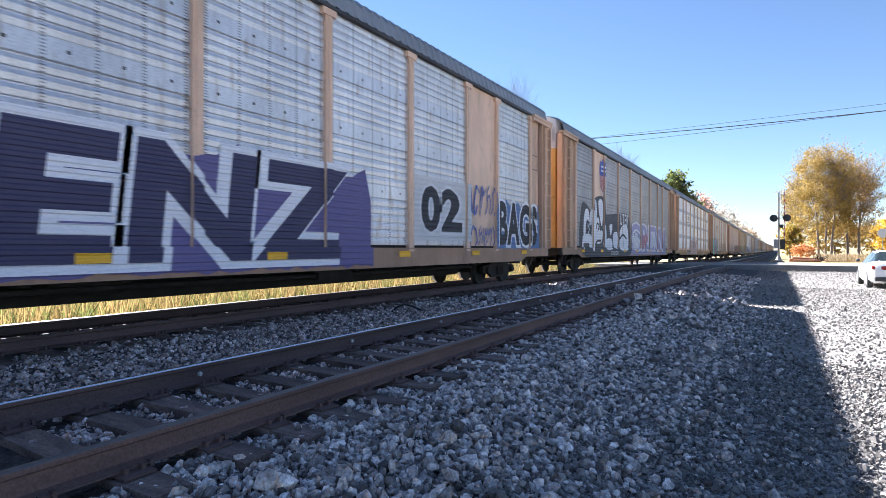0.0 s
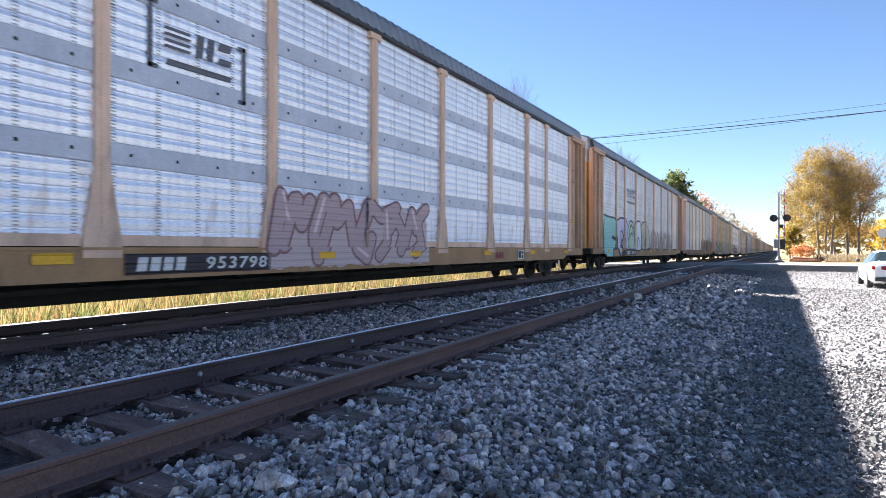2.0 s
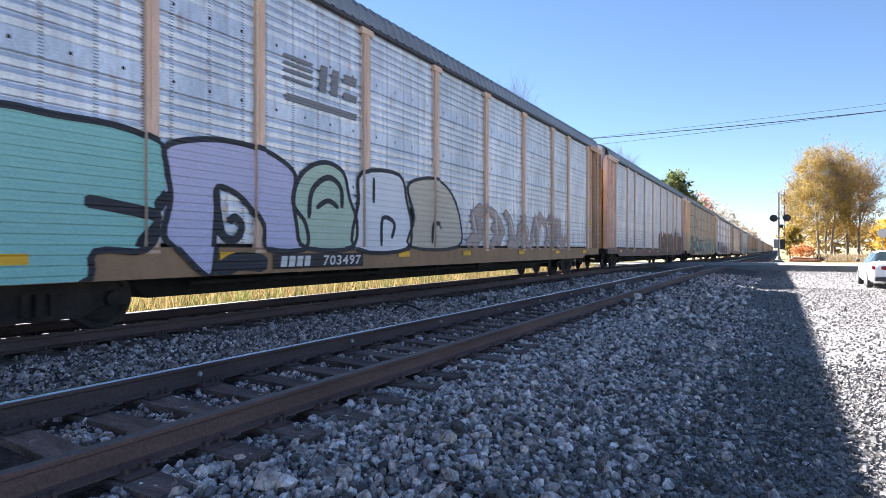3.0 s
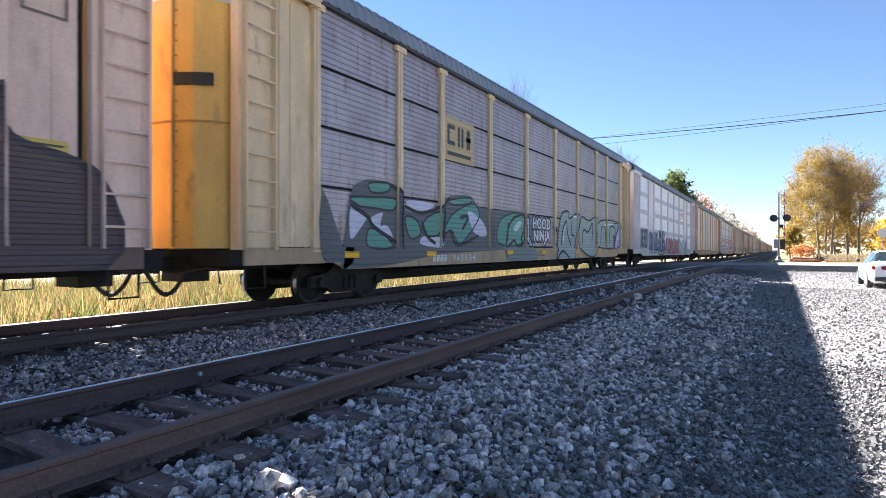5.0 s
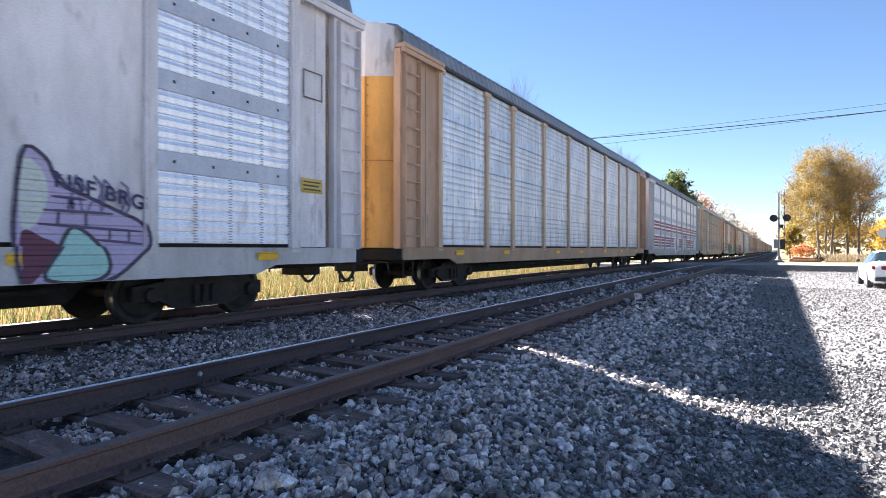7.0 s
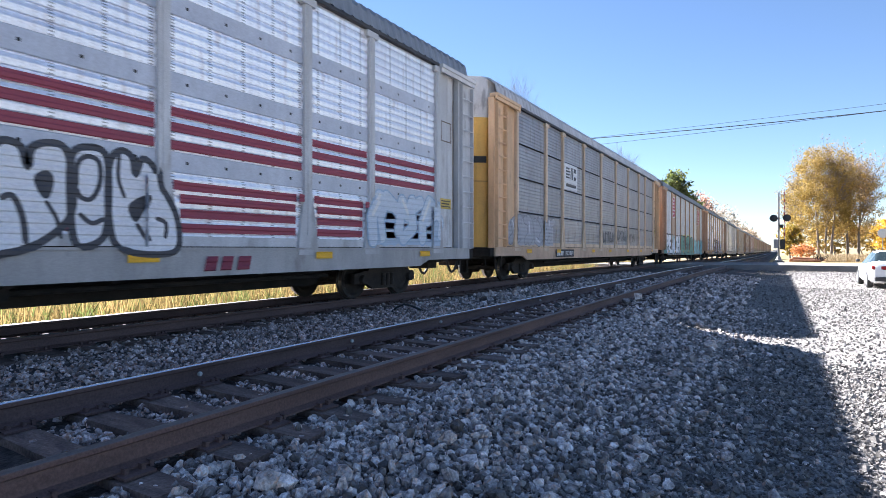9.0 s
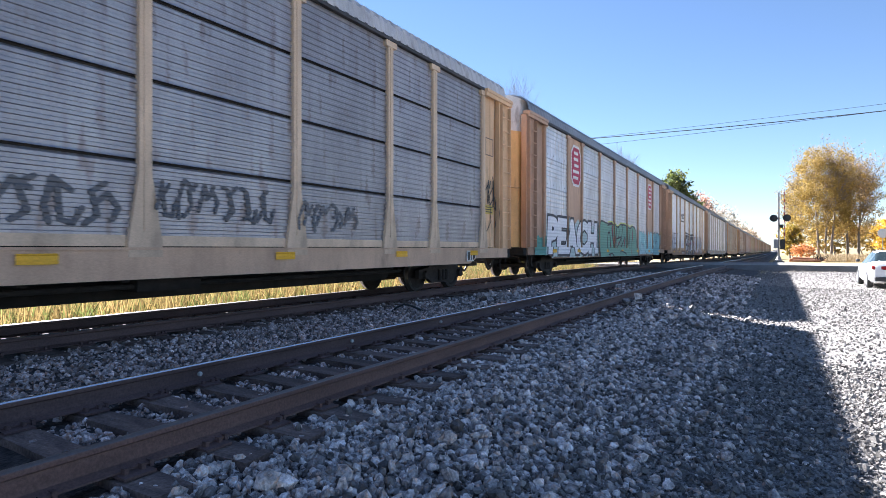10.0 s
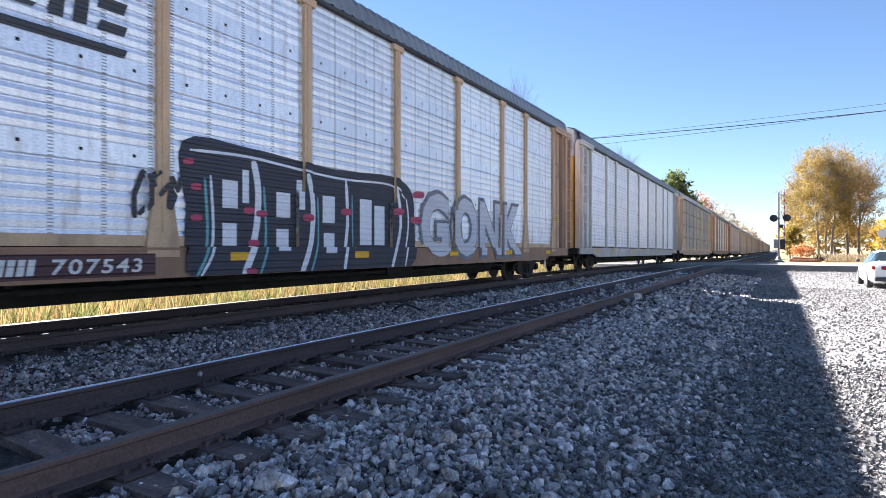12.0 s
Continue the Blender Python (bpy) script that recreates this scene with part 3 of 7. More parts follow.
def frame_mesh():
    bm = bmesh.new()
    box(bm, -1.46, 1.46, -BODY, BODY, 1.02, 1.1)
    prism(bm, [(-BODY - 0.2, 0.72), (-8.7, 0.72), (-8.3, 0.34), (8.3, 0.34), (8.7, 0.72), (BODY + 0.2, 0.72), (BODY + 0.2, 1.02), (-BODY - 0.2, 1.02)], -0.45, 0.45)
    for i in range(-6, 7):
        box(bm, -1.45, 1.45, i * 1.2 - 0.05, i * 1.2 + 0.05, 0.66, 1.02)
    for s in (-1, 1):
        box(bm, -1.5, 1.5, s * BODY - 0.15, s * BODY + 0.2, 0.84, 1.09)
        tube(bm, (s * 1.1, -8, 0.58), (s * 1.1, 8, 0.58), 0.04)
    box(bm, 0.6, 1.2, 1.5, 2.5, 0.5, 0.9)
    tube(bm, (0.9, -3.2, 0.68), (0.9, -2.2, 0.68), 0.2, 0.2, 12)
    return mesh_of(bm, UNDER, "underframe")


MESH = {"roof": roof_mesh(), "truck": truck_mesh(), "wheel": wheel_mesh(), "coupler": coupler_mesh(), "lever": lever_mesh(), "hose": hose_mesh(), "step": step_mesh(),
        "door": door_mesh(True), "deep_door": door_mesh(True, 0.36), "cap": door_mesh(False), "beam": end_top_mesh(), "corner": corner_mesh(), "end_panel": end_panel_mesh(), "end_slot": slot_shade_mesh(),
        "ladder": ladder_mesh(), "stile": stile_mesh(), "door_plate": door_band("door_plate", 3.72, 3.92, 0.015, RUBBER), "door_band": door_band("door_band", 3.14, 3.165, 0.012, RUBBER), "door_seam": door_seam_mesh(), "sill": sill_mesh(), "frame": frame_mesh(), "rod": rod_mesh(), "stencil": stencil_mesh(), "top_rail": eave_strip_mesh(), False: post_mesh(False), True: post_mesh(True)}
TURN = pose(0, 0, 0, 0, 0, 180)
sheets = {}


def bay_sheet(width, style):
    key = (round(width, 2), style)
    if key not in sheets:
        sheets[key] = sheet_mesh(*key)
    return sheets[key]


def flip(m, side):
    return m if side > 0 else TURN @ m


def autorack(label, sheet, style, frame_c, sill_c, door_c, cap_c, gusset=False, smooth=(), smooth_c=None, roof=None, plate=False, end_c=None, deep=False):
    """A closed car carrier: underframe on two trucks, side posts and sheets, roof, end doors."""
    top = tagged(new("autorack_car"), label, "freight car", "cars of the train")
    top["gusset"] = 1 if gusset else 0
    put("underframe", MESH["frame"], top)
    put("roof", MESH["roof"], top, None, "ribbed zinc roof", roof)
    fp, sp, dp, cp = paint(frame_c), paint(sill_c, 0.65), paint(door_c), paint(cap_c)
    ep = paint(end_c or frame_c)
    for side in (1, -1):
        put("side_sill", MESH["sill"], top, flip(pose(0, 0, 0), side), "", sp)
        put("top_rail", MESH["top_rail"], top, flip(pose(0, 0, 0), side), "dark strip painted as the shadow line under the roof edge", EAVE_SHADE)
        if gusset:
            for a, b in zip(POST_Y, POST_Y[1:]):
                key = ("lower_rail", round(b - a, 2))
                if key not in MESH:
                    MESH[key] = lower_rail_mesh(b - a - 0.49)
                put("lower_rail", MESH[key], top, flip(pose(0, (a + b) / 2 * side, 0), side), "", fp)
        for y in POST_Y:
            put("post", MESH[gusset], top, flip(pose(0, y * side, 0), side), "", fp)
        for i in range(9):
            a, b = POST_Y[i] + 0.05, POST_Y[i + 1] - 0.05
            plain = i in smooth
            put("side_panel", bay_sheet(b - a, "smooth" if plain else style), top, flip(pose(PANEL_X, (a + b) / 2 * side, 1.135), side), "",
                (paint(smooth_c or frame_c) if plain else sheet))
            if sheet is not WHITE_SHEET:
                slots = scene.collection.objects[-1].material_slots
                slots[1].link = "OBJECT"
                slots[1].material = sheet
    for end in (1, -1):
        t = pose(0, 0, 0) if end > 0 else TURN
        put("end_door", MESH["deep_door" if deep else "door"], top, t, "curved painted end door", dp)
        put("roof_end", MESH["cap"], top, t, "", cp)
        out = t @ pose(0, -0.36 if deep else 0, 0)
        tagged(put("door_stencil", MESH["stencil"], top, out, "dark stencilled bars", RUBBER), kind="stuff")
        seam = paint(tuple(c * 0.55 for c in door_c))
        put("door_band", MESH["door_band"], top, out, "", seam)
        put("door_seam", MESH["door_seam"], top, out, "", seam)
        if plate:
            put("door_plate", MESH["door_plate"], top, out, "black plate on the end door")
        put("lock_rod", MESH["rod"], top, out @ pose(0.08, -BODY - 0.34, 0), "dark vertical lock rod", RUBBER)
        put("coupler", MESH["coupler"], top, t @ pose(0, -BODY, 0))
        put("uncoupling_lever", MESH["lever"], top, t @ pose(0, -BODY, 0))
        put("air_hose", MESH["hose"], top, t @ pose(0, -BODY, 0))
        for side in (1, -1):
            # a mirrored half is a turned copy from the other end
            s = Matrix.Diagonal((side, 1, 1, 1))
            put("corner_plate", MESH["corner"], top, t @ s, "", ep)
            put("end_panel", MESH["end_panel"], top, t @ s, "", ep)
            put("door_jamb", MESH["end_slot"], top, t @ s)
            put("end_beam", MESH["beam"], top, t @ s, "", ep)
            put("sill_step", MESH["step"], top, t @ s)
            if end * side > 0 or end < 0:
                for i in range(10):
                    put("rung", MESH["ladder"], top, t @ s @ pose(0, 0, 1.4 + i * 0.42), "", ep)
                for y in (0.07, 0.67):
                    put("ladder_stile", MESH["stile"], top, t @ s @ pose(0, -BODY + y, 0), "", ep)
        tr = put("truck", MESH["truck"], top, pose(0, end * 10.06, 0), "grimy cast steel truck")
        for side in (1, -1):
            for y in (-0.89, 0.89):
                put("wheel", MESH["wheel"], tr, pose(side * 0.755, y, 0.425, 0, 0, 0 if side > 0 else 180))
    return top


WHITE_SHEET = rib_sheet("sheet_white", (0.82, 0.83, 0.9), (0.9, 0.91, 0.97), (0.72, 0.69, 0.72))
PALE_SHEET = rib_sheet("sheet_pale", (0.8, 0.82, 0.9), (0.9, 0.91, 0.97), (0.7, 0.68, 0.72))
GREY_SHEET = rib_sheet("sheet_grey", (0.58, 0.58, 0.61), (0.72, 0.72, 0.75), (0.5, 0.46, 0.45))
BROWN_SHEET = rib_sheet("sheet_brown", (0.33, 0.29, 0.31), (0.44, 0.4, 0.42), (0.28, 0.22, 0.21), False)
SLATE_SHEET = rib_sheet("sheet_slate", (0.28, 0.27, 0.29), (0.38, 0.37, 0.39), (0.24, 0.21, 0.21), False)
SILVER_SHEET = rib_sheet("sheet_silver", (0.5, 0.53, 0.59), (0.75, 0.76, 0.81), (0.52, 0.46, 0.46))
DARK_SHEET = rib_sheet("sheet_dark_grey", (0.3, 0.3, 0.32), (0.42, 0.42, 0.44), (0.27, 0.24, 0.23))

TAN, DARK_TAN, ORANGE, CREAM, PALE = (0.82, 0.57, 0.42), (0.4, 0.25, 0.17), (0.8, 0.42, 0.1), (0.72, 0.68, 0.66), (0.62, 0.62, 0.64)
YELLOW = (0.82, 0.47, 0.1)
END_BROWN = (0.56, 0.37, 0.25)
CARS = [
    autorack("tan-framed autorack car with grey sheets and dark violet graffiti", GREY_SHEET, "ribbed", TAN, DARK_TAN, ORANGE, CREAM, False, (7,), end_c=(0.68, 0.46, 0.33)),
    autorack("tan-framed autorack car with grey sheets and lilac graffiti", DARK_SHEET, "ribbed", TAN, DARK_TAN, ORANGE, CREAM, False, (1,), end_c=END_BROWN),
    autorack("tan-framed autorack car with bright silver sheets", WHITE_SHEET, "ribbed", TAN, (0.45, 0.27, 0.13), ORANGE, CREAM, True, end_c=END_BROWN),
    autorack("tan-framed autorack car with silver sheets and teal graffiti", SILVER_SHEET, "ribbed", TAN, (0.36, 0.22, 0.12), ORANGE, CREAM, False, end_c=END_BROWN, deep=True),
    autorack("tan autorack car with silver sheets above dark brown graffiti", SILVER_SHEET, "ribbed", (0.82, 0.59, 0.48), (0.2, 0.12, 0.1), ORANGE, CREAM, False),
    autorack("yellow-framed autorack car with brown-grey sheets and green graffiti", BROWN_SHEET, "courses", (0.78, 0.6, 0.38), (0.5, 0.36, 0.22), YELLOW, CREAM, False, plate=True, deep=True),
    autorack("white-framed autorack car with white sheets and bubble graffiti", WHITE_SHEET, "ribbed", (0.8, 0.76, 0.78), (0.66, 0.63, 0.62), (0.66, 0.5, 0.3), CREAM, False, (1, 7)),
    autorack("tan-framed autorack car with dull silver sheets", SILVER_SHEET, "ribbed", (0.66, 0.48, 0.33), (0.42, 0.28, 0.18), ORANGE, CREAM, False, end_c=END_BROWN),
    autorack("pale grey autorack car with red striped white sheets", WHITE_SHEET, "ribbed", PALE, (0.45, 0.44, 0.44), (0.5, 0.4, 0.3), PALE, True, deep=True),
    autorack("tan-framed autorack car with dark grey ribbed sheets", SLATE_SHEET, "courses", (0.74, 0.56, 0.4), (0.62, 0.43, 0.3), YELLOW, CREAM, True, plate=True, end_c=(0.78, 0.52, 0.31), roof=paint((0.5, 0.5, 0.52))),
    autorack("brown-framed autorack car with silver sheets and white graffiti", SILVER_SHEET, "ribbed", (0.58, 0.37, 0.25), (0.34, 0.21, 0.14), (0.85, 0.47, 0.17), CREAM, False, (1, 7), deep=True, end_c=(0.5, 0.32, 0.22)),
    autorack("tan-framed autorack car with white sheets and black block graffiti", PALE_SHEET, "ribbed", (0.66, 0.45, 0.28), (0.38, 0.22, 0.14), ORANGE, CREAM, True, end_c=END_BROWN),
    autorack("clean white autorack car with cream frame", PALE_SHEET, "ribbed", (0.66, 0.63, 0.6), (0.6, 0.55, 0.5), ORANGE, CREAM, False, deep=True),
]
for i in range(18):
    CARS.append(copy_thing(CARS[(9, 10, 4, 5, 1, 9, 7, 10)[i % 8]], pose(0, 0, 0)))
CAR_START = [5.8 + CAR_PITCH * i for i in range(len(CARS))]


# ---- sprayed paint, lettering and marks on the cars ----
def ribbed_paint(name, colour, rough=0.6):
    """Sprayed paint that shows the ribs under it, a little patchy and worn."""
    m = material(name, colour, tuple(c * 0.93 + 0.012 for c in colour), rough, 0, 2.2, 45, (1, 1, 0.6), 0, 0.12)
    n, l = m.node_tree.nodes, m.node_tree.links
    xyz = n.new("ShaderNodeSeparateXYZ")
    l.new(n["Texture Coordinate"].outputs["Object"], xyz.inputs[0])
    wave = n.new("ShaderNodeMath")
    wave.operation = "PINGPONG"
    wave.inputs[1].default_value = 0.063
    l.new(xyz.outputs["Z"], wave.inputs[0])
    edge = n.new("ShaderNodeMapRange")
    edge.inputs["From Min"].default_value, edge.inputs["From Max"].default_value = 0.022, 0.04
    l.new(wave.outputs[0], edge.inputs["Value"])
    b = n.new("ShaderNodeBump")
    b.inputs["Strength"].default_value, b.inputs["Distance"].default_value = 0.6, 0.03
    l.new(edge.outputs[0], b.inputs["Height"])
    l.new(b.outputs[0], n["Principled BSDF"].inputs["Normal"])
    return m


sprays = {}


def spray_mat(colour):
    if colour not in sprays:
        sprays[colour] = ribbed_paint("spray_paint", colour)
    return sprays[colour]


WHITE, BLACK, VIOLET, LILAC = (0.82, 0.82, 0.86), (0.022, 0.022, 0.03), (0.13, 0.11, 0.27), (0.36, 0.34, 0.55)
BLUE, NAVY, TEAL, GREEN, MINT = (0.06, 0.12, 0.42), (0.025, 0.05, 0.2), (0.16, 0.42, 0.45), (0.09, 0.25, 0.18), (0.4, 0.58, 0.5)
PINK, RED, GREY, SKYBLUE, MAROON = (0.46, 0.3, 0.31), (0.36, 0.06, 0.07), (0.3, 0.3, 0.33), (0.5, 0.64, 0.78), (0.22, 0.03, 0.06)


def on_side(c):
    """Whether a place lies on the side of a car: between its ends and over the lower edge of the sill."""
    return abs(c.y) < BODY and c.z > (0.845 if abs(c.y) > BODY - 2.4 else 0.71)


def lay(bm, gusset, order):
    """Lay a flat shape, drawn in y and z, onto the side of a car: over panels, posts, sill and ends. x holds a small lift."""
    cuts = [((0, 0, 1.145), (0, 0, 1)), ((0, 0, 0.71), (0, 0, 1)), ((0, 0, 0.845), (0, 0, 1))]
    ys = [v.co.y for v in bm.verts]
    lo, hi = min(ys), max(ys)
    wide = 0.25 if gusset else 0.09
    for p in POST_Y:
        for s in (-1, 1):
            if lo < p + s * wide < hi:
                cuts.append(((0, p + s * wide, 0), (0, 1, 0)))
            if gusset and lo < p + s * 0.09 < hi:
                cuts.append(((0, p + s * 0.09, 0), (0, 1, 0)))
    for e in (BODY - 0.8, BODY - 1.7, BODY - 2.4, BODY):
        for s in (-1, 1):
            if lo < s * e < hi:
                cuts.append(((0, s * e, 0), (0, 1, 0)))
    if gusset:
        cuts.append(((0, 0, 2.15), (0, 0, 1)))
    for co, no in cuts:
        bmesh.ops.bisect_plane(bm, geom=bm.verts[:] + bm.edges[:] + bm.faces[:], plane_co=co, plane_no=no)
    bmesh.ops.split_edges(bm, edges=bm.edges[:])
    for f in bm.faces:
        c = f.calc_center_median()
        near = min(abs(c.y - p) for p in POST_Y)
        if c.z < 1.145:
            x = 1.580
        elif abs(c.y) > BODY - 0.8:
            x = 1.589
        elif abs(c.y) > BODY - 1.7:
            x = 1.490
        elif near < 0.09 or (gusset and c.z < 2.15 and near < 0.25):
            x = 1.582
        else:
            x = 1.510
        for v in f.verts:
            v.co.x += x + order * 0.0025
    bmesh.ops.delete(bm, geom=[f for f in bm.faces if not on_side(f.calc_center_median())], context="FACES")
    bmesh.ops.remove_doubles(bm, verts=bm.verts[:], dist=0.0003)


def fit_box(bm, y0, y1, z0, z1, slant=0.0):
    a = [min(v.co[i] for v in bm.verts) for i in (1, 2)]
    b = [max(v.co[i] for v in bm.verts) for i in (1, 2)]
    for v in bm.verts:
        v.co.z = z0 + (v.co.z - a[1]) / (b[1] - a[1]) * (z1 - z0)
        v.co.y = y0 + (v.co.y - a[0]) / (b[0] - a[0]) * (y1 - y0) + slant * (v.co.z - z0)


def letters(text, bold=0.0, gap=1.0):
    """The built-in font as a flat bmesh, drawn in y and z."""
    cu = bpy.data.curves.new("lettering", "FONT")
    cu.body, cu.offset, cu.space_character, cu.space_line = text, bold, gap, 0.82
    cu.resolution_u, cu.align_x = 3, "CENTER"
    ob = new("lettering", cu)
    bpy.context.view_layer.update()
    me = bpy.data.meshes.new_from_object(ob.evaluated_get(bpy.context.evaluated_depsgraph_get()))
    bm = bmesh.new()
    bm.from_mesh(me)
    bpy.data.objects.remove(ob)
    bpy.data.meshes.remove(me)
    for v in bm.verts:
        v.co = Vector((0, v.co.x, v.co.y))
    return bm


# small shifts of the marks along each car, by place
SLIDE = {0: ((-12, -1.28), (7.5, -1.25), (8.3, -0.65), (13, -0.6)), 1: ((-11, -0.13), (-6.5, -0.13), (-5, -0.31), (10, -0.34), (11, -0.6)),
         2: ((-7, -0.25), (1, -0.21), (5.5, -1.43), (9, -1.41)), 3: ((-11.6, 0.05), (-9, 0.0), (-8.5, -0.14), (9, -0.25)),
         4: ((0, -0.7), (11.9, -0.65), (13.2, -0.9)), 5: ((-11, -0.9), (-2.5, -0.93), (-1, -0.4), (12, -0.42)),
         6: ((-11.3, -0.1), (-6, -0.1), (-5, -0.26), (7, -0.24), (9.3, -0.4)), 8: ((0, -0.1), (2, -0.42), (6, -0.39), (9, -0.55)),
         9: ((-12, -0.84), (-3, -0.85), (-1, -0.27), (4, -0.22), (11, -0.42)), 10: ((-12, 0.28), (-4.9, 0.28), (-4, -0.02), (11, -0.08)),
         11: ((-12, 0.54), (-9.2, 0.53), (-6.5, -0.7), (10, -0.68))}


def sprayed(car, name, bm, colour, order, label, gusset=False, slide=True):
    if slide:
        way = SLIDE.get(car, ((0, -0.3),))
        for v in bm.verts:
            v.co.y += float(np.interp(v.co.y, [w[0] for w in way], [w[1] for w in way]))
            if v.co.z > 1.13:
                v.co.z = 1.1 + (v.co.z - 1.13) * 0.97
    lay(bm, gusset, order)
    me = bpy.data.meshes.new(name)
    for f in bm.faces:
        if f.normal.x < 0:
            f.normal_flip()
    bm.to_mesh(me)
    bm.free()
    me.materials.append(spray_mat(colour))
    put(name, me, CARS[car], None, label)


def islands(bm):
    """The loose pieces of a mesh, each as a bmesh of its own."""
    left, pieces = set(bm.verts), []
    for v in list(bm.verts):
        if v not in left:
            continue
        left.discard(v)
        group, heap = {v}, [v]
        while heap:
            for e in heap.pop().link_edges:
                for w in e.verts:
                    if w in left:
                        left.discard(w)
                        group.add(w)
                        heap.append(w)
        piece = bmesh.new()
        twin = {w: piece.verts.new(w.co) for w in sorted(group, key=lambda w: w.index)}
        for f in {f for w in group for f in w.link_faces}:
            piece.faces.new([twin[w] for w in f.verts])
        pieces.append(piece)
    bm.free()
    return pieces


def word(car, text, where, fill, edge, label, back=None, bold=0.035, rim=0.05, gap=1.12, slant=0.0, gusset=False):
    """A sprayed word: a rim round each letter, the fill on it, and a cloud behind."""
    y0, y1, z0, z1 = where
    if back:
        cloud(car, (y0 - 0.12, y1 + 0.12, z0 - 0.05, z1 + 0.08), back, label, len(text), gusset)
    if edge:
        bm = letters(text, bold + rim, gap)
        fit_box(bm, y0, y1, z0, z1, slant)
        for piece in islands(bm):
            sprayed(car, "graffiti_outline", piece, edge, 2, label, gusset)
    inset = 0.06 * (z1 - z0) if edge else 0
    bm = letters(text, bold, gap)
    fit_box(bm, y0 + inset, y1 - inset, z0 + inset, z1 - inset, slant)
    for piece in islands(bm):
        sprayed(car, "graffiti_fill", piece, fill, 3, label, gusset)


def disc(bm, y, z, r, lift, k=12, ry=1.0):
    vs = [bm.verts.new((lift, y + r * ry * math.cos(2 * math.pi * i / k), z + r * math.sin(2 * math.pi * i / k))) for i in range(k)]
    bm.faces.new(vs)


def slab(bm, y0, y1, z0, z1, lift=0.0, slant=0.0):
    bm.faces.new([bm.verts.new((lift, y, z)) for y, z in ((y0, z0), (y1, z0), (y1 + slant, z1), (y0 + slant, z1))])


def cloud(car, where, colour, label, bumps=5, gusset=False, seed=1):
    """An uneven painted patch with a bumpy upper edge."""
    y0, y1, z0, z1 = where
    rnd = random.Random(seed + int(y0 * 10))
    n = max(12, bumps * 8)
    top = [(y0 + (y1 - y0) * i / n, z1 - (z1 - z0) * (0.06 + 0.12 * abs(math.sin(math.pi * bumps * i / n + 0.4)) + rnd.uniform(0, 0.04) + (0.25 if i in (0, n) else 0))) for i in range(n + 1)]
    low = [(y, z0 + rnd.uniform(0, 0.08)) for y, _ in top]
    bm = bmesh.new()
    for i in range(n):
        bm.faces.new([bm.verts.new((0, *p)) for p in (low[i], low[i + 1], top[i + 1], top[i])])
    bmesh.ops.remove_doubles(bm, verts=bm.verts[:], dist=0.0005)
    sprayed(car, "graffiti_ground", bm, colour, 1, label, gusset)


STROKES = [      # hooks, wedges and arrows
    [(0.0, 0.2), (0.35, 0.95), (0.6, 0.6), (1.0, 0.9)],
    [(0.05, 0.9), (0.3, 0.1), (0.75, 0.0), (1.05, 0.35)],
    [(0.0, 0.55), (0.5, 0.75), (0.95, 0.45), (0.7, 0.15)],
    [(0.15, 0.0), (0.05, 0.45), (0.45, 1.0), (1.1, 0.75)],
    [(0.0, 0.05), (0.55, 0.3), (0.35, 0.8), (0.9, 1.0)],
    [(0.2, 1.0), (0.65, 0.85), (0.9, 0.3), (0.45, 0.05)],
]


def wild(car, where, count, fill, edge, label, seed, back=None, fat=0.2, rim=0.07, gusset=False, thin=False):
    """Interlaced letter-like strokes that spell nothing, with a rim."""
    y0, y1, z0, z1 = where
    rnd = random.Random(seed)
    if back:
        cloud(car, where, back, label, count, gusset, seed)
    w, h = (y1 - y0) / count, z1 - z0
    shine = tuple(min(0.78, c * 1.35 + 0.1) for c in fill)
    layers = [(fill, fat, 3)] if thin else [(edge, fat + rim, 2), (fill, fat, 3), (shine, fat * 0.3, 4)]
    lines = []
    for i in range(count * 2):
        i = i / 2 - 0.2 * (i % 2)
        sk = STROKES[rnd.randrange(len(STROKES))]
        tilt = rnd.uniform(-0.15, 0.25)
        pts = [(y0 + w * (i + 0.1 + 0.72 * (p[0] * 0.88 + tilt * (p[1] - 0.5) + rnd.uniform(-0.05, 0.05))), z0 + h * (0.14 + 0.74 * p[1] + rnd.uniform(-0.04, 0.04))) for p in sk]
        lines.append(pts)
    for colour, size, order in layers:
        bm = bmesh.new()
        lift = 0.0
        r0 = size * min(w, h) * 0.5
        for pts in (lines if order < 4 else [[(y + r0 * 0.5, z + r0 * 0.9) for y, z in q[1:3]] for q in lines[::2]]):
            for (ya, za), (yb, zb) in zip(pts, pts[1:]):
                lift += 0.00002
                d = math.hypot(yb - ya, zb - za) or 1
                ny, nz = -(zb - za) / d * r0, (yb - ya) / d * r0
                bm.faces.new([bm.verts.new((lift, *p)) for p in ((ya - ny, za - nz), (yb - ny, zb - nz), (yb + ny, zb + nz), (ya + ny, za + nz))])
                lift += 0.00002
                disc(bm, yb, zb, r0, lift, 10)
            lift += 0.00002
            disc(bm, pts[0][0], pts[0][1], r0, lift, 10)
        sprayed(car, ("graffiti_outline", "graffiti_fill", "graffiti_highlight")[order - 2], bm, colour, order, label, gusset)


def bars(car, name, rects, colour, label, order=2, slant=0.0, gusset=False, slide=True):
    for r in rects:
        bm = bmesh.new()
        slab(bm, *r, 0.0, slant)
        sprayed(car, name, bm, colour, order, label, gusset, slide)


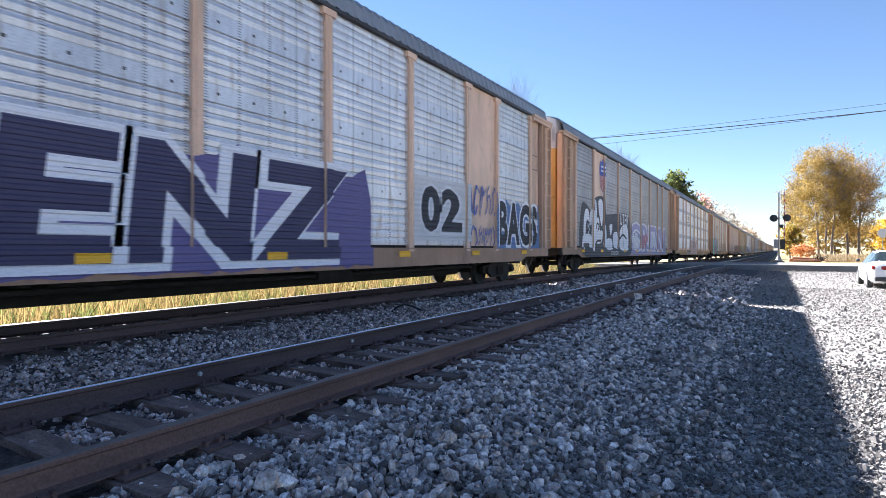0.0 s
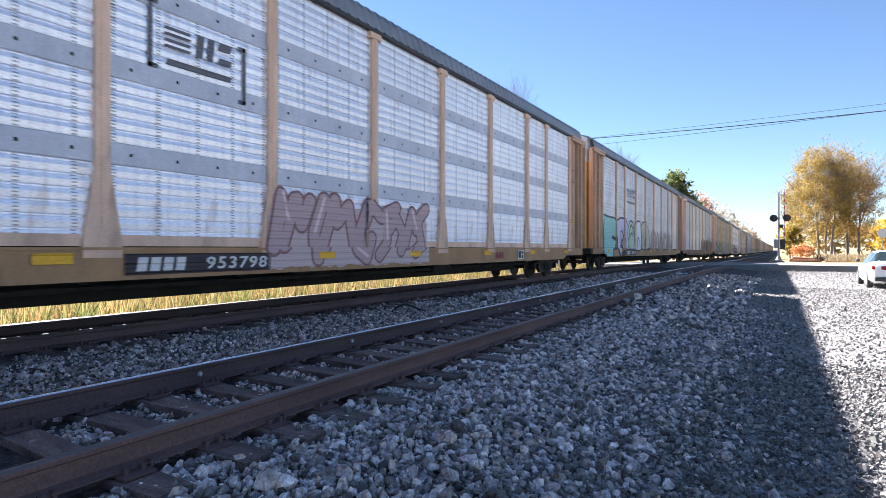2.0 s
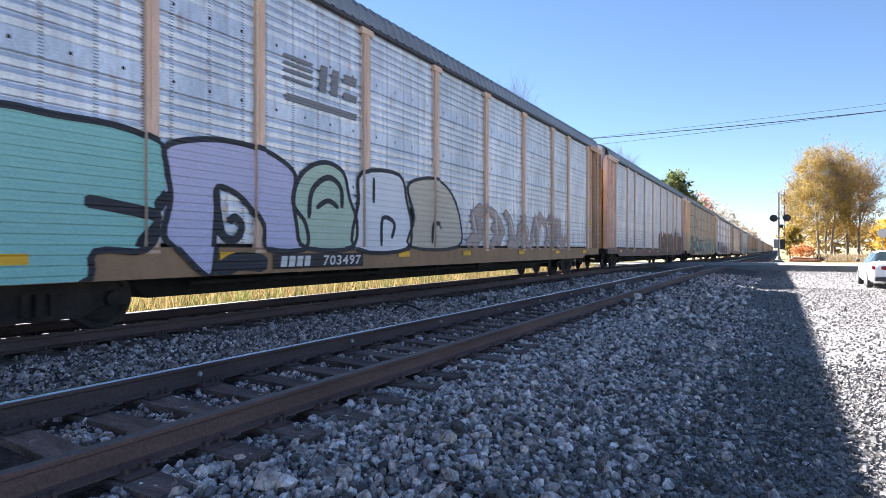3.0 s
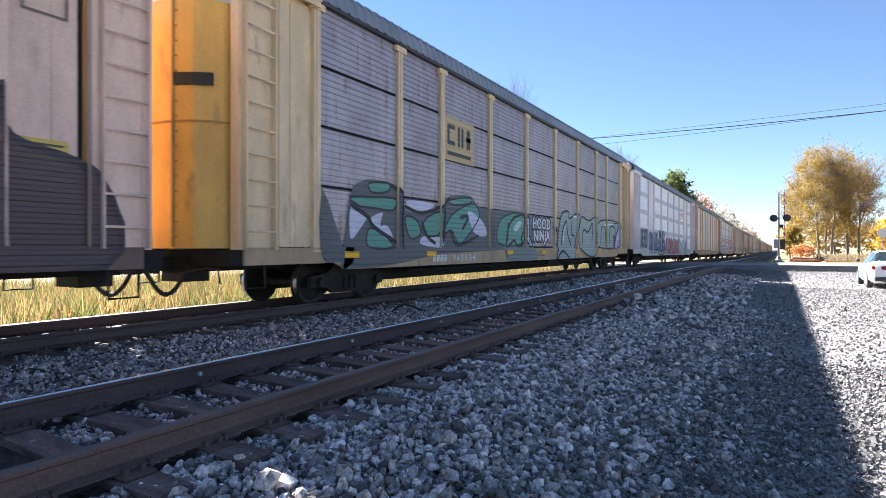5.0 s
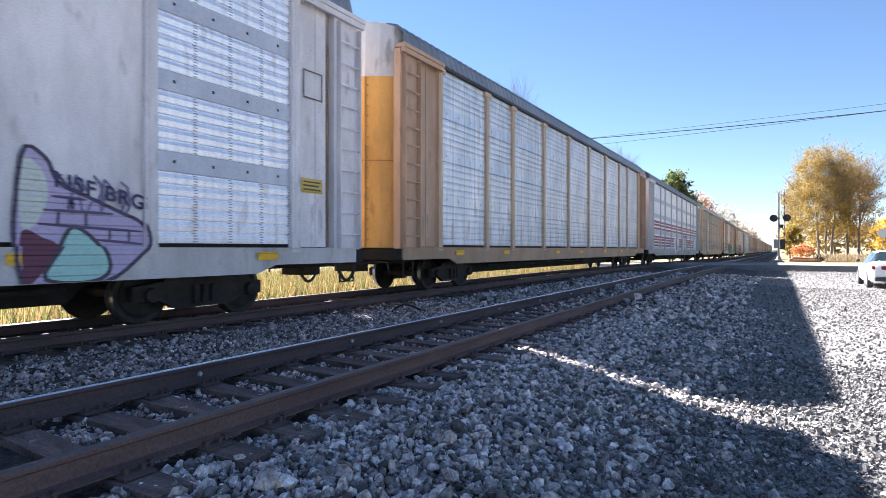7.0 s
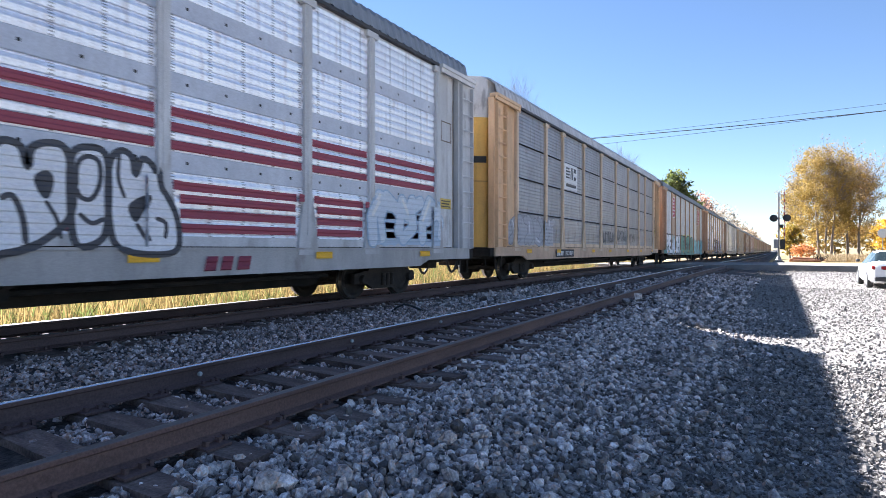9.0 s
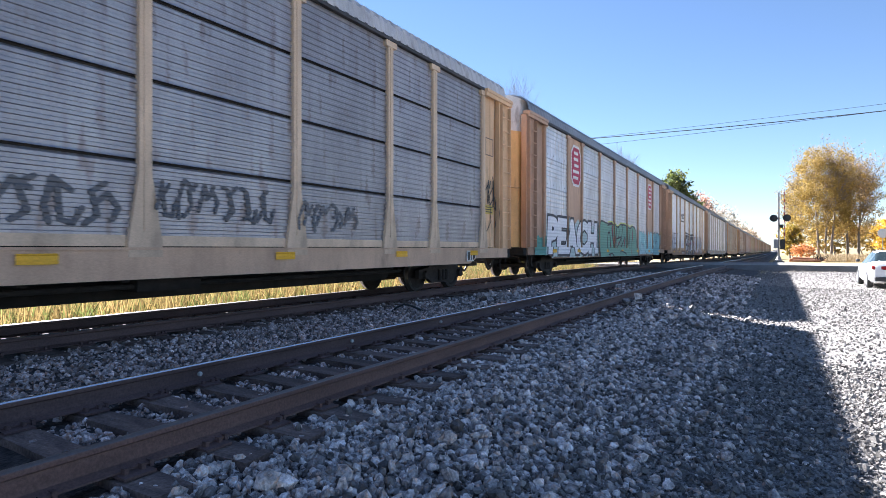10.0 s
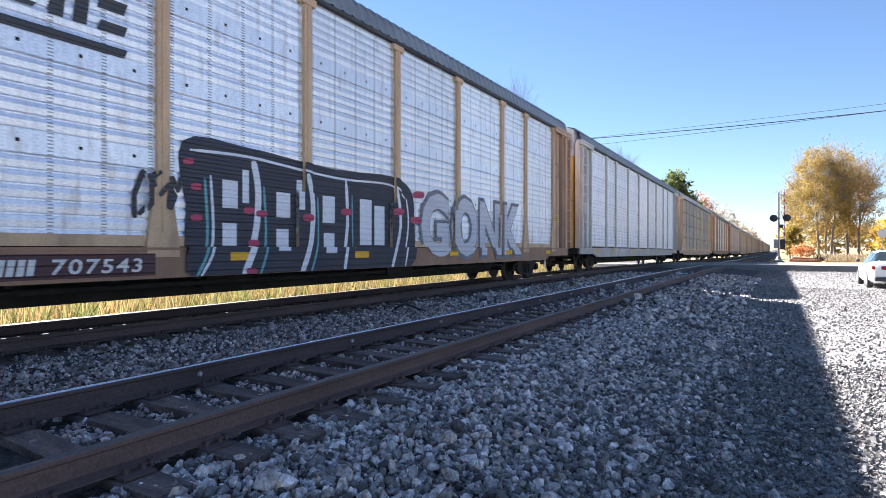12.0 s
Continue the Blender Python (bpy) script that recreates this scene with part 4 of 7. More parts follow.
def number(car, digits, plate, where, gusset=False, dark=(0.03, 0.022, 0.025), pale=(0.72, 0.7, 0.68), bar=None):
    """A dark number board on the sill: bars for the owner's mark, then the figures."""
    if plate:
        bars(car, "number_board", [plate], dark, "dark painted number board", 1, 0, gusset)
    if bar:
        y0, y1, z0, z1 = bar
        w = (y1 - y0) / 4
        bars(car, "mark_bar", [(y0 + i * w, y0 + (i + 0.75) * w, z0, z1) for i in range(4)], pale, "pale owner mark bars", 2, 0.03, gusset)
    bm = letters(digits, 0.02, 1.15)
    fit_box(bm, *where, 0.12)
    sprayed(car, "car_number", bm, pale, 3, "pale stencilled car number", gusset)


def emblem_bars(car, where, colour, label, gusset=False, board=None):
    """Two slanted blocks and a line: the shape of a company mark without its letters."""
    y0, y1, z0, z1 = where
    w, h = y1 - y0, z1 - z0
    if board:
        bars(car, "emblem_board", [(y0 - 0.12 * w, y1 + 0.12 * w, z0 - 0.15 * h, z1 + 0.15 * h)], board, "painted emblem board", 1, 0, gusset)
    r = [(y0 + 0.02 * w, y0 + 0.36 * w, z0 + h * (0.42 + 0.15 * i), z0 + h * (0.5 + 0.15 * i)) for i in range(4)]
    r += [(y0 + 0.45 * w, y0 + 0.54 * w, z0 + 0.4 * h, z1), (y0 + 0.6 * w, y0 + 0.69 * w, z0 + 0.4 * h, z1), (y0 + 0.76 * w, y0 + 0.95 * w, z0 + 0.4 * h, z0 + 0.58 * h), (y0 + 0.76 * w, y0 + 0.95 * w, z0 + 0.78 * h, z1)]
    r += [(y0 + 0.05 * w, y0 + 0.95 * w, z0, z0 + 0.16 * h)]
    bars(car, "emblem", r, colour, label, 2, 0.06 * h, gusset)


def octagon(car, where, gusset=False):
    y0, y1, z0, z1 = where
    cy, cz, ry, rz = (y0 + y1) / 2, (z0 + z1) / 2, (y1 - y0) / 2, (z1 - z0) / 2
    for s, colour, order, name in ((1.0, (0.75, 0.72, 0.72), 1, "emblem_rim"), (0.88, (0.45, 0.03, 0.08), 2, "emblem")):
        bm = bmesh.new()
        bm.faces.new([bm.verts.new((0, cy + ry * s * a, cz + rz * s * b)) for a, b in ((-0.55, -1), (0.55, -1), (1, -0.62), (1, 0.62), (0.55, 1), (-0.55, 1), (-1, 0.62), (-1, -0.62))])
        sprayed(car, name, bm, colour, order, "red octagonal company emblem with white rim")
    rnd = random.Random(4)
    bars(car, "emblem_bar", [(cy - ry * rnd.uniform(0.35, 0.65), cy + ry * rnd.uniform(0.35, 0.65), cz + rz * (0.62 - 0.3 * i) - 0.07, cz + rz * (0.62 - 0.3 * i) + 0.07) for i in range(5)], (0.75, 0.7, 0.7), "white emblem bars", 3)


def smooth_line(pts, closed):
    """Points of a curve drawn through a few places."""
    n, out = len(pts), []
    for i in range(n if closed else n - 1):
        p = [pts[j % n] if closed else pts[min(max(j, 0), n - 1)] for j in (i - 1, i, i + 1, i + 2)]
        for k in range(4):
            t = k / 4
            w = (-0.5 * t + t * t - 0.5 * t ** 3, 1 - 2.5 * t * t + 1.5 * t ** 3, 0.5 * t + 2 * t * t - 1.5 * t ** 3, -0.5 * t * t + 0.5 * t ** 3)
            out.append(Vector((sum(a * q[0] for a, q in zip(w, p)), sum(a * q[1] for a, q in zip(w, p)))))
    return out if closed else out + [Vector(pts[-1])]


drawn = [0]


def stroke(car, pts, colour, width, label, order=5, gusset=False, closed=False, name="graffiti_stroke"):
    """One sprayed line of even width with tapered ends."""
    line = smooth_line(pts, closed)
    n = len(line)
    drawn[0] = (drawn[0] + 1) % 12
    lift = drawn[0] * 0.00015
    bm = bmesh.new()
    sides = []
    for i, p in enumerate(line):
        a, b = (line[i - 1], line[(i + 1) % n]) if closed else (line[max(i - 1, 0)], line[min(i + 1, n - 1)])
        d = (b - a).normalized()
        w = width / 2 * (1 if closed or 0 < i < n - 1 else 0.6)
        sides.append([bm.verts.new((lift, p.x - d.y * w * s, p.y + d.x * w * s)) for s in (-1, 1)])
    for i in range(n if closed else n - 1):
        a, b = sides[i], sides[(i + 1) % n]
        bm.faces.new((a[0], b[0], b[1], a[1]))
    sprayed(car, name, bm, colour, order, label, gusset, False)


def blob(car, pts, fill, edge, label, rim=0.0, order=3, gusset=False):
    """One rounded sprayed letter: its fill, and a line round it."""
    line = smooth_line(pts, True)
    drawn[0] = (drawn[0] + 1) % 12
    bm = bmesh.new()
    bm.faces.new([bm.verts.new((drawn[0] * 0.00015, p.x, p.y)) for p in line])
    bmesh.ops.triangulate(bm, faces=bm.faces[:])
    sprayed(car, "graffiti_fill", bm, fill, order, label, gusset, False)
    if edge:
        stroke(car, pts, edge, rim, label, order + 1, gusset, True, "graffiti_outline")


# figures of car A
cloud(0, (-5.6, 4.0, 0.72, 3.05), VIOLET, "dark violet sprayed ground", 6)
word(0, "ENZ", (-2.89, 3.19, 0.8, 2.85), (0.04, 0.037, 0.095), (0.8, 0.8, 0.86), "dark navy sprayed letters with white rims", None, 0.04, 0.06, 1.1, 0.1)
wild(0, (-5.4, -3.4, 0.85, 2.9), 2, WHITE, BLACK, "black and white sprayed letters", 3, None, 0.3, 0.12)
bars(0, "graffiti_board", [(5.6, 8.1, 1.35, 3.0)], (0.6, 0.6, 0.62), "pale painted patch", 1)
word(0, "02", (5.85, 7.85, 1.5, 2.85), BLACK, (0.7, 0.7, 0.74), "black sprayed figures with white rims", None, 0.045, 0.05)
word(0, "BAGS", (9.55, 12.95, 1.15, 2.8), BLACK, WHITE, "black sprayed letters with white rims", (0.12, 0.2, 0.4), 0.045, 0.05)
wild(0, (8.0, 9.5, 2.0, 3.2), 4, (0.1, 0.15, 0.42), BLUE, "thin blue sprayed scribble", 8, None, 0.12, 0, False, True)
wild(0, (8.0, 9.5, 1.1, 1.9), 5, (0.1, 0.15, 0.42), BLUE, "thin blue sprayed scribble", 9, None, 0.12, 0, False, True)
# car B
bm = bmesh.new()
bm.faces.new([bm.verts.new((0, -7.1 + a, b)) for a, b in ((-0.56, 4.8), (0.56, 4.8), (0.58, 5.2), (0.44, 5.55), (0.2, 5.48), (0, 5.7), (-0.2, 5.48), (-0.44, 5.55), (-0.58, 5.2))])
sprayed(1, "emblem", bm, (0.05, 0.1, 0.4), 2, "blue shield top of a company emblem")
bars(1, "emblem_bar", [(-7.45, -6.75, 5.02, 5.1), (-7.4, -6.8, 5.22, 5.32)], (0.72, 0.72, 0.74), "white emblem bars", 3)
bm = bmesh.new()
bm.faces.new([bm.verts.new((0, -7.1 + a, b)) for a, b in ((-0.56, 4.8), (-0.5, 4.2), (-0.25, 3.9), (0, 3.8), (0.25, 3.9), (0.5, 4.2), (0.56, 4.8))])
sprayed(1, "emblem_shield", bm, (0.66, 0.6, 0.58), 1, "white shield of a company emblem")
bars(1, "emblem_stripe", [(-7.1 + a - 0.045, -7.1 + a + 0.045, 4.3 - 0.35 * (1 - abs(a) * 1.6), 4.79) for a in (-0.42, -0.24, -0.06, 0.12, 0.3, 0.46)], (0.4, 0.06, 0.07), "red emblem stripes", 2)
blob(1, [(-10.68, 2.95), (-9.99, 3.13), (-9.45, 2.82), (-8.83, 2.86), (-8.74, 3.44), (-7.16, 3.65), (-6.8, 2.86), (-4.74, 2.96), (-1.76, 2.95), (-1.49, 0.83), (-6.8, 0.73), (-10.68, 0.87)], (0.06, 0.06, 0.07), None, 'black sprayed ground of figures', 0.0, 2)
blob(1, [(-10.35, 1.71), (-10.34, 2.31), (-10.11, 2.82), (-9.69, 2.88), (-9.46, 2.52), (-9.48, 1.93), (-9.69, 1.84), (-9.79, 2.4), (-10.02, 2.15), (-10.08, 1.74)], (0.8, 0.79, 0.82), None, 'white sprayed figures on black', 0.0, 3)
blob(1, [(-10.57, 1.12), (-10.43, 1.68), (-9.99, 1.74), (-9.52, 1.78), (-9.11, 1.62), (-8.97, 1.12), (-9.45, 1.18), (-9.52, 1.34), (-10.35, 1.32), (-10.39, 1.12)], (0.8, 0.79, 0.82), None, 'white sprayed figures on black', 0.0, 3)
blob(1, [(-9.36, 2.75), (-8.84, 2.8), (-8.81, 1.12), (-9.16, 1.14), (-9.07, 2.2), (-9.34, 2.17)], (0.8, 0.79, 0.82), None, 'white sprayed figures on black', 0.0, 3)
blob(1, [(-8.79, 1.44), (-8.74, 2.16), (-8.3, 2.56), (-7.89, 2.52), (-7.81, 2.0), (-7.27, 1.96), (-7.5, 1.39)], (0.8, 0.79, 0.82), None, 'white sprayed figures on black', 0.0, 3)
blob(1, [(-8.79, 3.27), (-8.39, 3.36), (-8.28, 2.67), (-8.66, 2.37)], (0.8, 0.79, 0.82), None, 'white sprayed figures on black', 0.0, 3)
blob(1, [(-8.01, 3.37), (-7.25, 3.4), (-7.33, 2.23), (-7.69, 2.46)], (0.8, 0.79, 0.82), None, 'white sprayed figures on black', 0.0, 3)
blob(1, [(-7.16, 2.15), (-6.8, 2.3), (-6.54, 1.86), (-6.61, 1.32), (-6.94, 1.14), (-7.22, 1.4), (-6.9, 1.6)], (0.8, 0.79, 0.82), None, 'white sprayed figures on black', 0.0, 3)
blob(1, [(-6.0, 2.26), (-5.71, 2.38), (-5.4, 2.32), (-5.71, 1.78)], (0.8, 0.79, 0.82), None, 'white sprayed figures on black', 0.0, 3)
blob(1, [(-5.24, 1.87), (-4.39, 1.97), (-4.35, 1.21), (-5.11, 1.19)], (0.8, 0.79, 0.82), None, 'white sprayed figures on black', 0.0, 3)
blob(1, [(-4.1, 1.12), (-3.91, 1.97), (-3.08, 2.44), (-2.07, 2.33), (-1.97, 1.12)], (0.8, 0.79, 0.82), None, 'white sprayed figures on black', 0.0, 3)
blob(1, [(-6.67, 1.56), (-5.56, 1.6), (-5.48, 1.12), (-6.67, 1.07)], (0.8, 0.79, 0.82), None, 'white sprayed figures on black', 0.0, 3)
stroke(1, [(-9.92, 2.17), (-9.73, 2.34), (-9.55, 2.14), (-9.69, 1.91), (-9.86, 1.96)], BLACK, 0.12, 'black strokes of sprayed figures')
stroke(1, [(-8.39, 2.03), (-8.21, 2.31), (-7.91, 2.17), (-8.16, 1.93)], BLACK, 0.1, 'black strokes of sprayed figures')
stroke(1, [(-8.66, 1.12), (-8.21, 1.46), (-7.5, 1.48)], BLACK, 0.1, 'black strokes of sprayed figures')
stroke(1, [(-3.91, 1.61), (-3.19, 1.89), (-2.27, 1.67)], BLACK, 0.12, 'black strokes of sprayed figures')
stroke(1, [(-3.19, 2.34), (-3.08, 1.12)], BLACK, 0.1, 'black strokes of sprayed figures')
word(1, "UTER", (-3.5, -1.5, 2.4, 3.2), (0.66, 0.66, 0.68), BLACK, "white sprayed letters with black rims", None, 0.02, 0.06)
cloud(1, (-1.3, 10.7, 0.72, 2.75), (0.3, 0.28, 0.42), "lilac sprayed ground", 4)
word(1, "CREW", (-1.2, 10.6, 0.95, 2.85), LILAC, (0.72, 0.7, 0.76), "lilac sprayed letters with white rims", None, 0.03, 0.06, 1.05)
for i, (a, b) in enumerate(((-0.6, 1.2), (1.8, 3.7), (4.5, 6.6))):
    wild(1, (a, b, 1.25, 2.1), 2, ((0.62, 0.62, 0.66), (0.45, 0.2, 0.25), (0.6, 0.6, 0.66))[i], WHITE, "pale sprayed fill inside letters", 60 + i, None, 0.5, 0.1)
word(1, "YOKS", (10.45, 11.6, 1.5, 2.05), (0.7, 0.7, 0.72), None, "thin white sprayed tag", None, -0.012)
number(1, "952170", None, (-5.65, -4.1, 0.79, 0.98))
# car C
emblem_bars(2, (-5.95, -4.75, 3.85, 4.45), (0.13, 0.13, 0.15), "dark grey company mark bars", True)
bars(2, "emblem_bracket", [(-6.15, -6.08, 3.75, 4.75), (-4.58, -4.51, 3.55, 4.5), (-6.15, -6.0, 4.68, 4.75), (-6.15, -6.0, 3.75, 3.82), (-4.66, -4.51, 4.43, 4.5), (-4.66, -4.51, 3.55, 3.62)], (0.13, 0.13, 0.15), "dark grey painted brackets", 2, 0, True)
number(2, "953798", (-6.5, -4.05, 0.76, 1.05), (-5.3, -4.15, 0.81, 1.0), True, bar=(-6.35, -5.6, 0.81, 1.0))
wild(2, (-4.1, 0.9, 0.74, 2.3), 5, (0.5, 0.36, 0.37), (0.26, 0.14, 0.14), "faded pink sprayed letters", 31, (0.58, 0.46, 0.46), 0.26, 0.1, True)
bars(2, "mark_bar", [(5.93, 6.05, 0.81, 1.01), (6.1, 6.22, 0.81, 1.01), (6.28, 6.42, 0.81, 1.01)], (0.3, 0.05, 0.06), "maroon mark bars", 2, 0, True)
bars(2, "stencil_plate", [(7.55, 8.05, 0.76, 1.07)], (0.72, 0.72, 0.72), "white stencil plate", 1, 0, True)
bars(2, "stencil_bar", [(7.6, 7.8, 0.8, 1.03), (7.84, 8.0, 0.8, 0.9), (7.84, 8.0, 0.94, 1.03)], (0.05, 0.05, 0.05), "black stencil bars", 2, 0, True)
# car D
blob(3, [(-11.4, 0.76), (-11.45, 2.62), (-10.63, 2.74), (-10.12, 2.73), (-9.41, 2.74), (-8.93, 2.66), (-8.67, 2.52), (-8.59, 2.21), (-8.63, 1.95), (-8.84, 1.75), (-8.77, 1.54), (-8.99, 1.1), (-9.66, 1.08), (-9.84, 0.67)], (0.3, 0.6, 0.55), BLACK, 'teal sprayed bubble letter', 0.09, 2)
blob(3, [(-8.63, 2.6), (-7.88, 2.8), (-7.11, 2.8), (-6.62, 2.7), (-6.2, 2.44), (-6.26, 1.93), (-5.95, 1.58), (-5.95, 1.13), (-6.87, 1.11), (-6.95, 1.46), (-7.11, 1.7), (-7.41, 1.97), (-7.81, 2.08), (-7.84, 1.74), (-7.9, 1.04), (-8.02, 0.69), (-8.51, 1.11), (-8.69, 1.33), (-8.59, 1.84), (-8.65, 2.27)], (0.56, 0.54, 0.74), BLACK, 'lilac sprayed bubble letter', 0.09, 3)
blob(3, [(-6.17, 1.57), (-6.23, 2.12), (-5.95, 2.56), (-5.42, 2.77), (-4.91, 2.63), (-4.73, 2.14), (-4.49, 1.64), (-4.68, 1.14), (-5.95, 1.13)], (0.48, 0.6, 0.48), BLACK, 'green sprayed bubble letter', 0.09, 3)
blob(3, [(-4.55, 1.11), (-4.44, 2.06), (-4.33, 2.7), (-3.0, 2.8), (-2.7, 2.18), (-2.53, 1.71), (-2.7, 1.12)], (0.78, 0.78, 0.82), BLACK, 'white sprayed bubble letter', 0.09, 3)
blob(3, [(-2.58, 1.16), (-2.38, 1.84), (-2.66, 2.56), (-2.05, 2.82), (-1.3, 2.86), (-0.58, 2.53), (-0.14, 1.8), (-0.31, 1.17)], (0.56, 0.5, 0.4), BLACK, 'tan sprayed bubble letter', 0.08, 3)
stroke(3, [(-7.84, 2.06), (-7.81, 1.67), (-7.7, 1.31), (-7.46, 1.28), (-7.36, 1.48), (-7.49, 1.62), (-7.61, 1.53)], BLACK, 0.13, 'black strokes inside bubble letters')
stroke(3, [(-9.75, 1.72), (-9.41, 1.68), (-8.82, 1.54), (-9.07, 1.12)], BLACK, 0.17, 'black strokes inside bubble letters')
stroke(3, [(-8.86, 1.57), (-8.59, 1.93)], BLACK, 0.13, 'black strokes inside bubble letters')
stroke(3, [(-5.86, 1.68), (-5.78, 2.2), (-5.35, 2.49), (-4.99, 2.32), (-4.96, 1.92)], BLACK, 0.11, 'black strokes inside bubble letters')
stroke(3, [(-5.67, 1.88), (-5.35, 2.04), (-5.06, 1.92)], BLACK, 0.1, 'black strokes inside bubble letters')
stroke(3, [(-3.67, 1.17), (-3.63, 1.78), (-3.2, 1.69), (-3.3, 1.34)], BLACK, 0.1, 'black strokes inside bubble letters')
stroke(3, [(-3.94, 2.64), (-3.94, 2.09)], BLACK, 0.09, 'black strokes inside bubble letters')
stroke(3, [(-1.59, 1.24), (-1.52, 1.75), (-1.15, 1.63)], BLACK, 0.1, 'black strokes inside bubble letters')
stroke(3, [(-7.88, 0.72), (-7.51, 0.91), (-6.9, 0.86)], BLACK, 0.3, 'black strokes inside bubble letters')
number(3, "703497", (-6.6, -4.2, 0.76, 1.03), (-5.4, -4.3, 0.8, 0.99), bar=(-6.45, -5.7, 0.8, 0.99))
emblem_bars(3, (-6.4, -4.25, 3.85, 4.75), (0.2, 0.2, 0.22), "faded black company mark bars")
wild(3, (0.4, 8.7, 1.0, 2.5), 7, (0.42, 0.34, 0.3), (0.3, 0.2, 0.18), "faint brown sprayed letters", 33, None, 0.2, 0.06)
# car E
wild(4, (1.5, 7.6, 0.76, 2.4), 5, (0.12, 0.07, 0.06), (0.5, 0.22, 0.1), "dark sprayed letters with orange rims", 51, (0.11, 0.07, 0.06), 0.5, 0.08)
blob(4, [(7.3, 2.16), (7.65, 2.19), (7.83, 2.45), (8.18, 2.9), (8.28, 3.01), (8.24, 2.52), (9.05, 2.55), (9.21, 2.47), (9.12, 2.13), (9.55, 2.26), (9.71, 2.91), (9.88, 2.3), (10.28, 2.21), (10.42, 2.61), (10.53, 2.27), (11.08, 2.21), (11.42, 2.56), (11.57, 2.97), (11.7, 2.4), (12.6, 2.06), (12.66, 0.86), (9.45, 0.8), (7.3, 0.81)], (0.1, 0.065, 0.07), (0.06, 0.045, 0.05), 'dark brown sprayed ground with spikes', 0.1, 2)
stroke(4, [(7.38, 1.57), (7.74, 2.07), (8.08, 2.44)], (0.5, 0.2, 0.09), 0.1, 'orange sprayed line on the dark ground')
stroke(4, [(8.26, 1.96), (7.98, 1.34), (8.29, 1.12)], (0.5, 0.2, 0.09), 0.1, 'orange sprayed line on the dark ground')
stroke(4, [(8.26, 1.96), (8.28, 1.06)], (0.5, 0.2, 0.09), 0.08, 'orange sprayed line on the dark ground')
stroke(4, [(9.08, 1.8), (8.86, 1.36), (9.18, 0.87), (9.52, 0.93)], (0.5, 0.2, 0.09), 0.09, 'orange sprayed line on the dark ground')
stroke(4, [(9.71, 2.64), (9.48, 1.77), (10.2, 1.54)], (0.5, 0.2, 0.09), 0.08, 'orange sprayed line on the dark ground')
stroke(4, [(9.71, 2.64), (9.96, 1.8), (10.36, 1.47)], (0.5, 0.2, 0.09), 0.08, 'orange sprayed line on the dark ground')
stroke(4, [(10.42, 2.33), (10.53, 1.77)], (0.5, 0.2, 0.09), 0.07, 'orange sprayed line on the dark ground')
stroke(4, [(10.49, 1.44), (11.17, 1.43), (11.08, 0.97), (10.57, 1.12)], (0.5, 0.2, 0.09), 0.09, 'orange sprayed line on the dark ground')
stroke(4, [(11.55, 2.38), (11.32, 1.81)], (0.5, 0.2, 0.09), 0.07, 'orange sprayed line on the dark ground')
stroke(4, [(7.3, 1.42), (7.56, 1.45), (7.38, 1.12)], (0.5, 0.2, 0.09), 0.09, 'orange sprayed line on the dark ground')
blob(4, [(7.41, 2.38), (7.51, 2.55), (7.69, 2.56), (7.76, 2.41), (7.56, 2.2), (7.43, 2.21)], (0.35, 0.62, 0.72), None, 'pale blue sprayed blob', 0.0, 4)
blob(4, [(9.18, 2.21), (9.34, 2.38), (9.55, 2.36), (9.41, 2.18)], (0.35, 0.62, 0.72), None, 'pale blue sprayed blob', 0.0, 4)
blob(4, [(10.75, 2.29), (10.93, 2.42), (11.08, 2.33), (10.91, 2.22)], (0.35, 0.62, 0.72), None, 'pale blue sprayed blob', 0.0, 4)
# car F
bars(5, "emblem_board", [(-6.0, -4.3, 3.55, 4.75)], (0.5, 0.38, 0.2), "tan painted emblem board", 1)
bars(5, "emblem", [(-5.8, -5.4, 3.98, 4.1), (-5.8, -5.68, 4.1, 4.42), (-5.8, -5.4, 4.42, 4.54), (-5.25, -5.13, 3.98, 4.54), (-5.05, -4.93, 3.98, 4.54), (-4.8, -4.5, 4.2, 4.32), (-4.75, -4.55, 3.98, 4.54), (-5.8, -4.5, 3.7, 3.8)], (0.05, 0.05, 0.06), "black company mark bars", 2)
blob(5, [(-11.3, 0.78), (-11.4, 2.3), (-10.57, 0.82), (-10.57, 2.21), (-10.16, 2.53), (-9.87, 2.6), (-9.26, 2.6), (-8.88, 2.47), (-8.78, 2.15), (-8.54, 2.0), (-7.78, 2.0), (-6.99, 2.22), (-6.59, 2.5), (-5.46, 2.6), (-4.95, 2.33), (-4.08, 2.3), (-1.32, 2.3), (-1.1, 1.25), (-6.99, 0.98), (-9.01, 0.78)], (0.13, 0.135, 0.14), None, 'dark grey sprayed ground', 0.0, 1)
blob(5, [(-10.57, 1.95), (-10.3, 1.93), (-10.02, 1.82), (-10.3, 1.5), (-10.57, 1.33)], (0.64, 0.62, 0.74), None, 'pale lilac part of sprayed letters', 0.0, 2)
blob(5, [(-9.97, 1.74), (-9.49, 1.91), (-9.65, 1.62), (-9.31, 1.61), (-9.06, 1.24), (-9.43, 1.36), (-9.76, 1.56)], (0.64, 0.62, 0.74), None, 'pale lilac part of sprayed letters', 0.0, 2)
blob(5, [(-8.02, 1.25), (-7.7, 1.47), (-6.99, 1.36), (-7.18, 1.14)], (0.64, 0.62, 0.74), None, 'pale lilac part of sprayed letters', 0.0, 2)
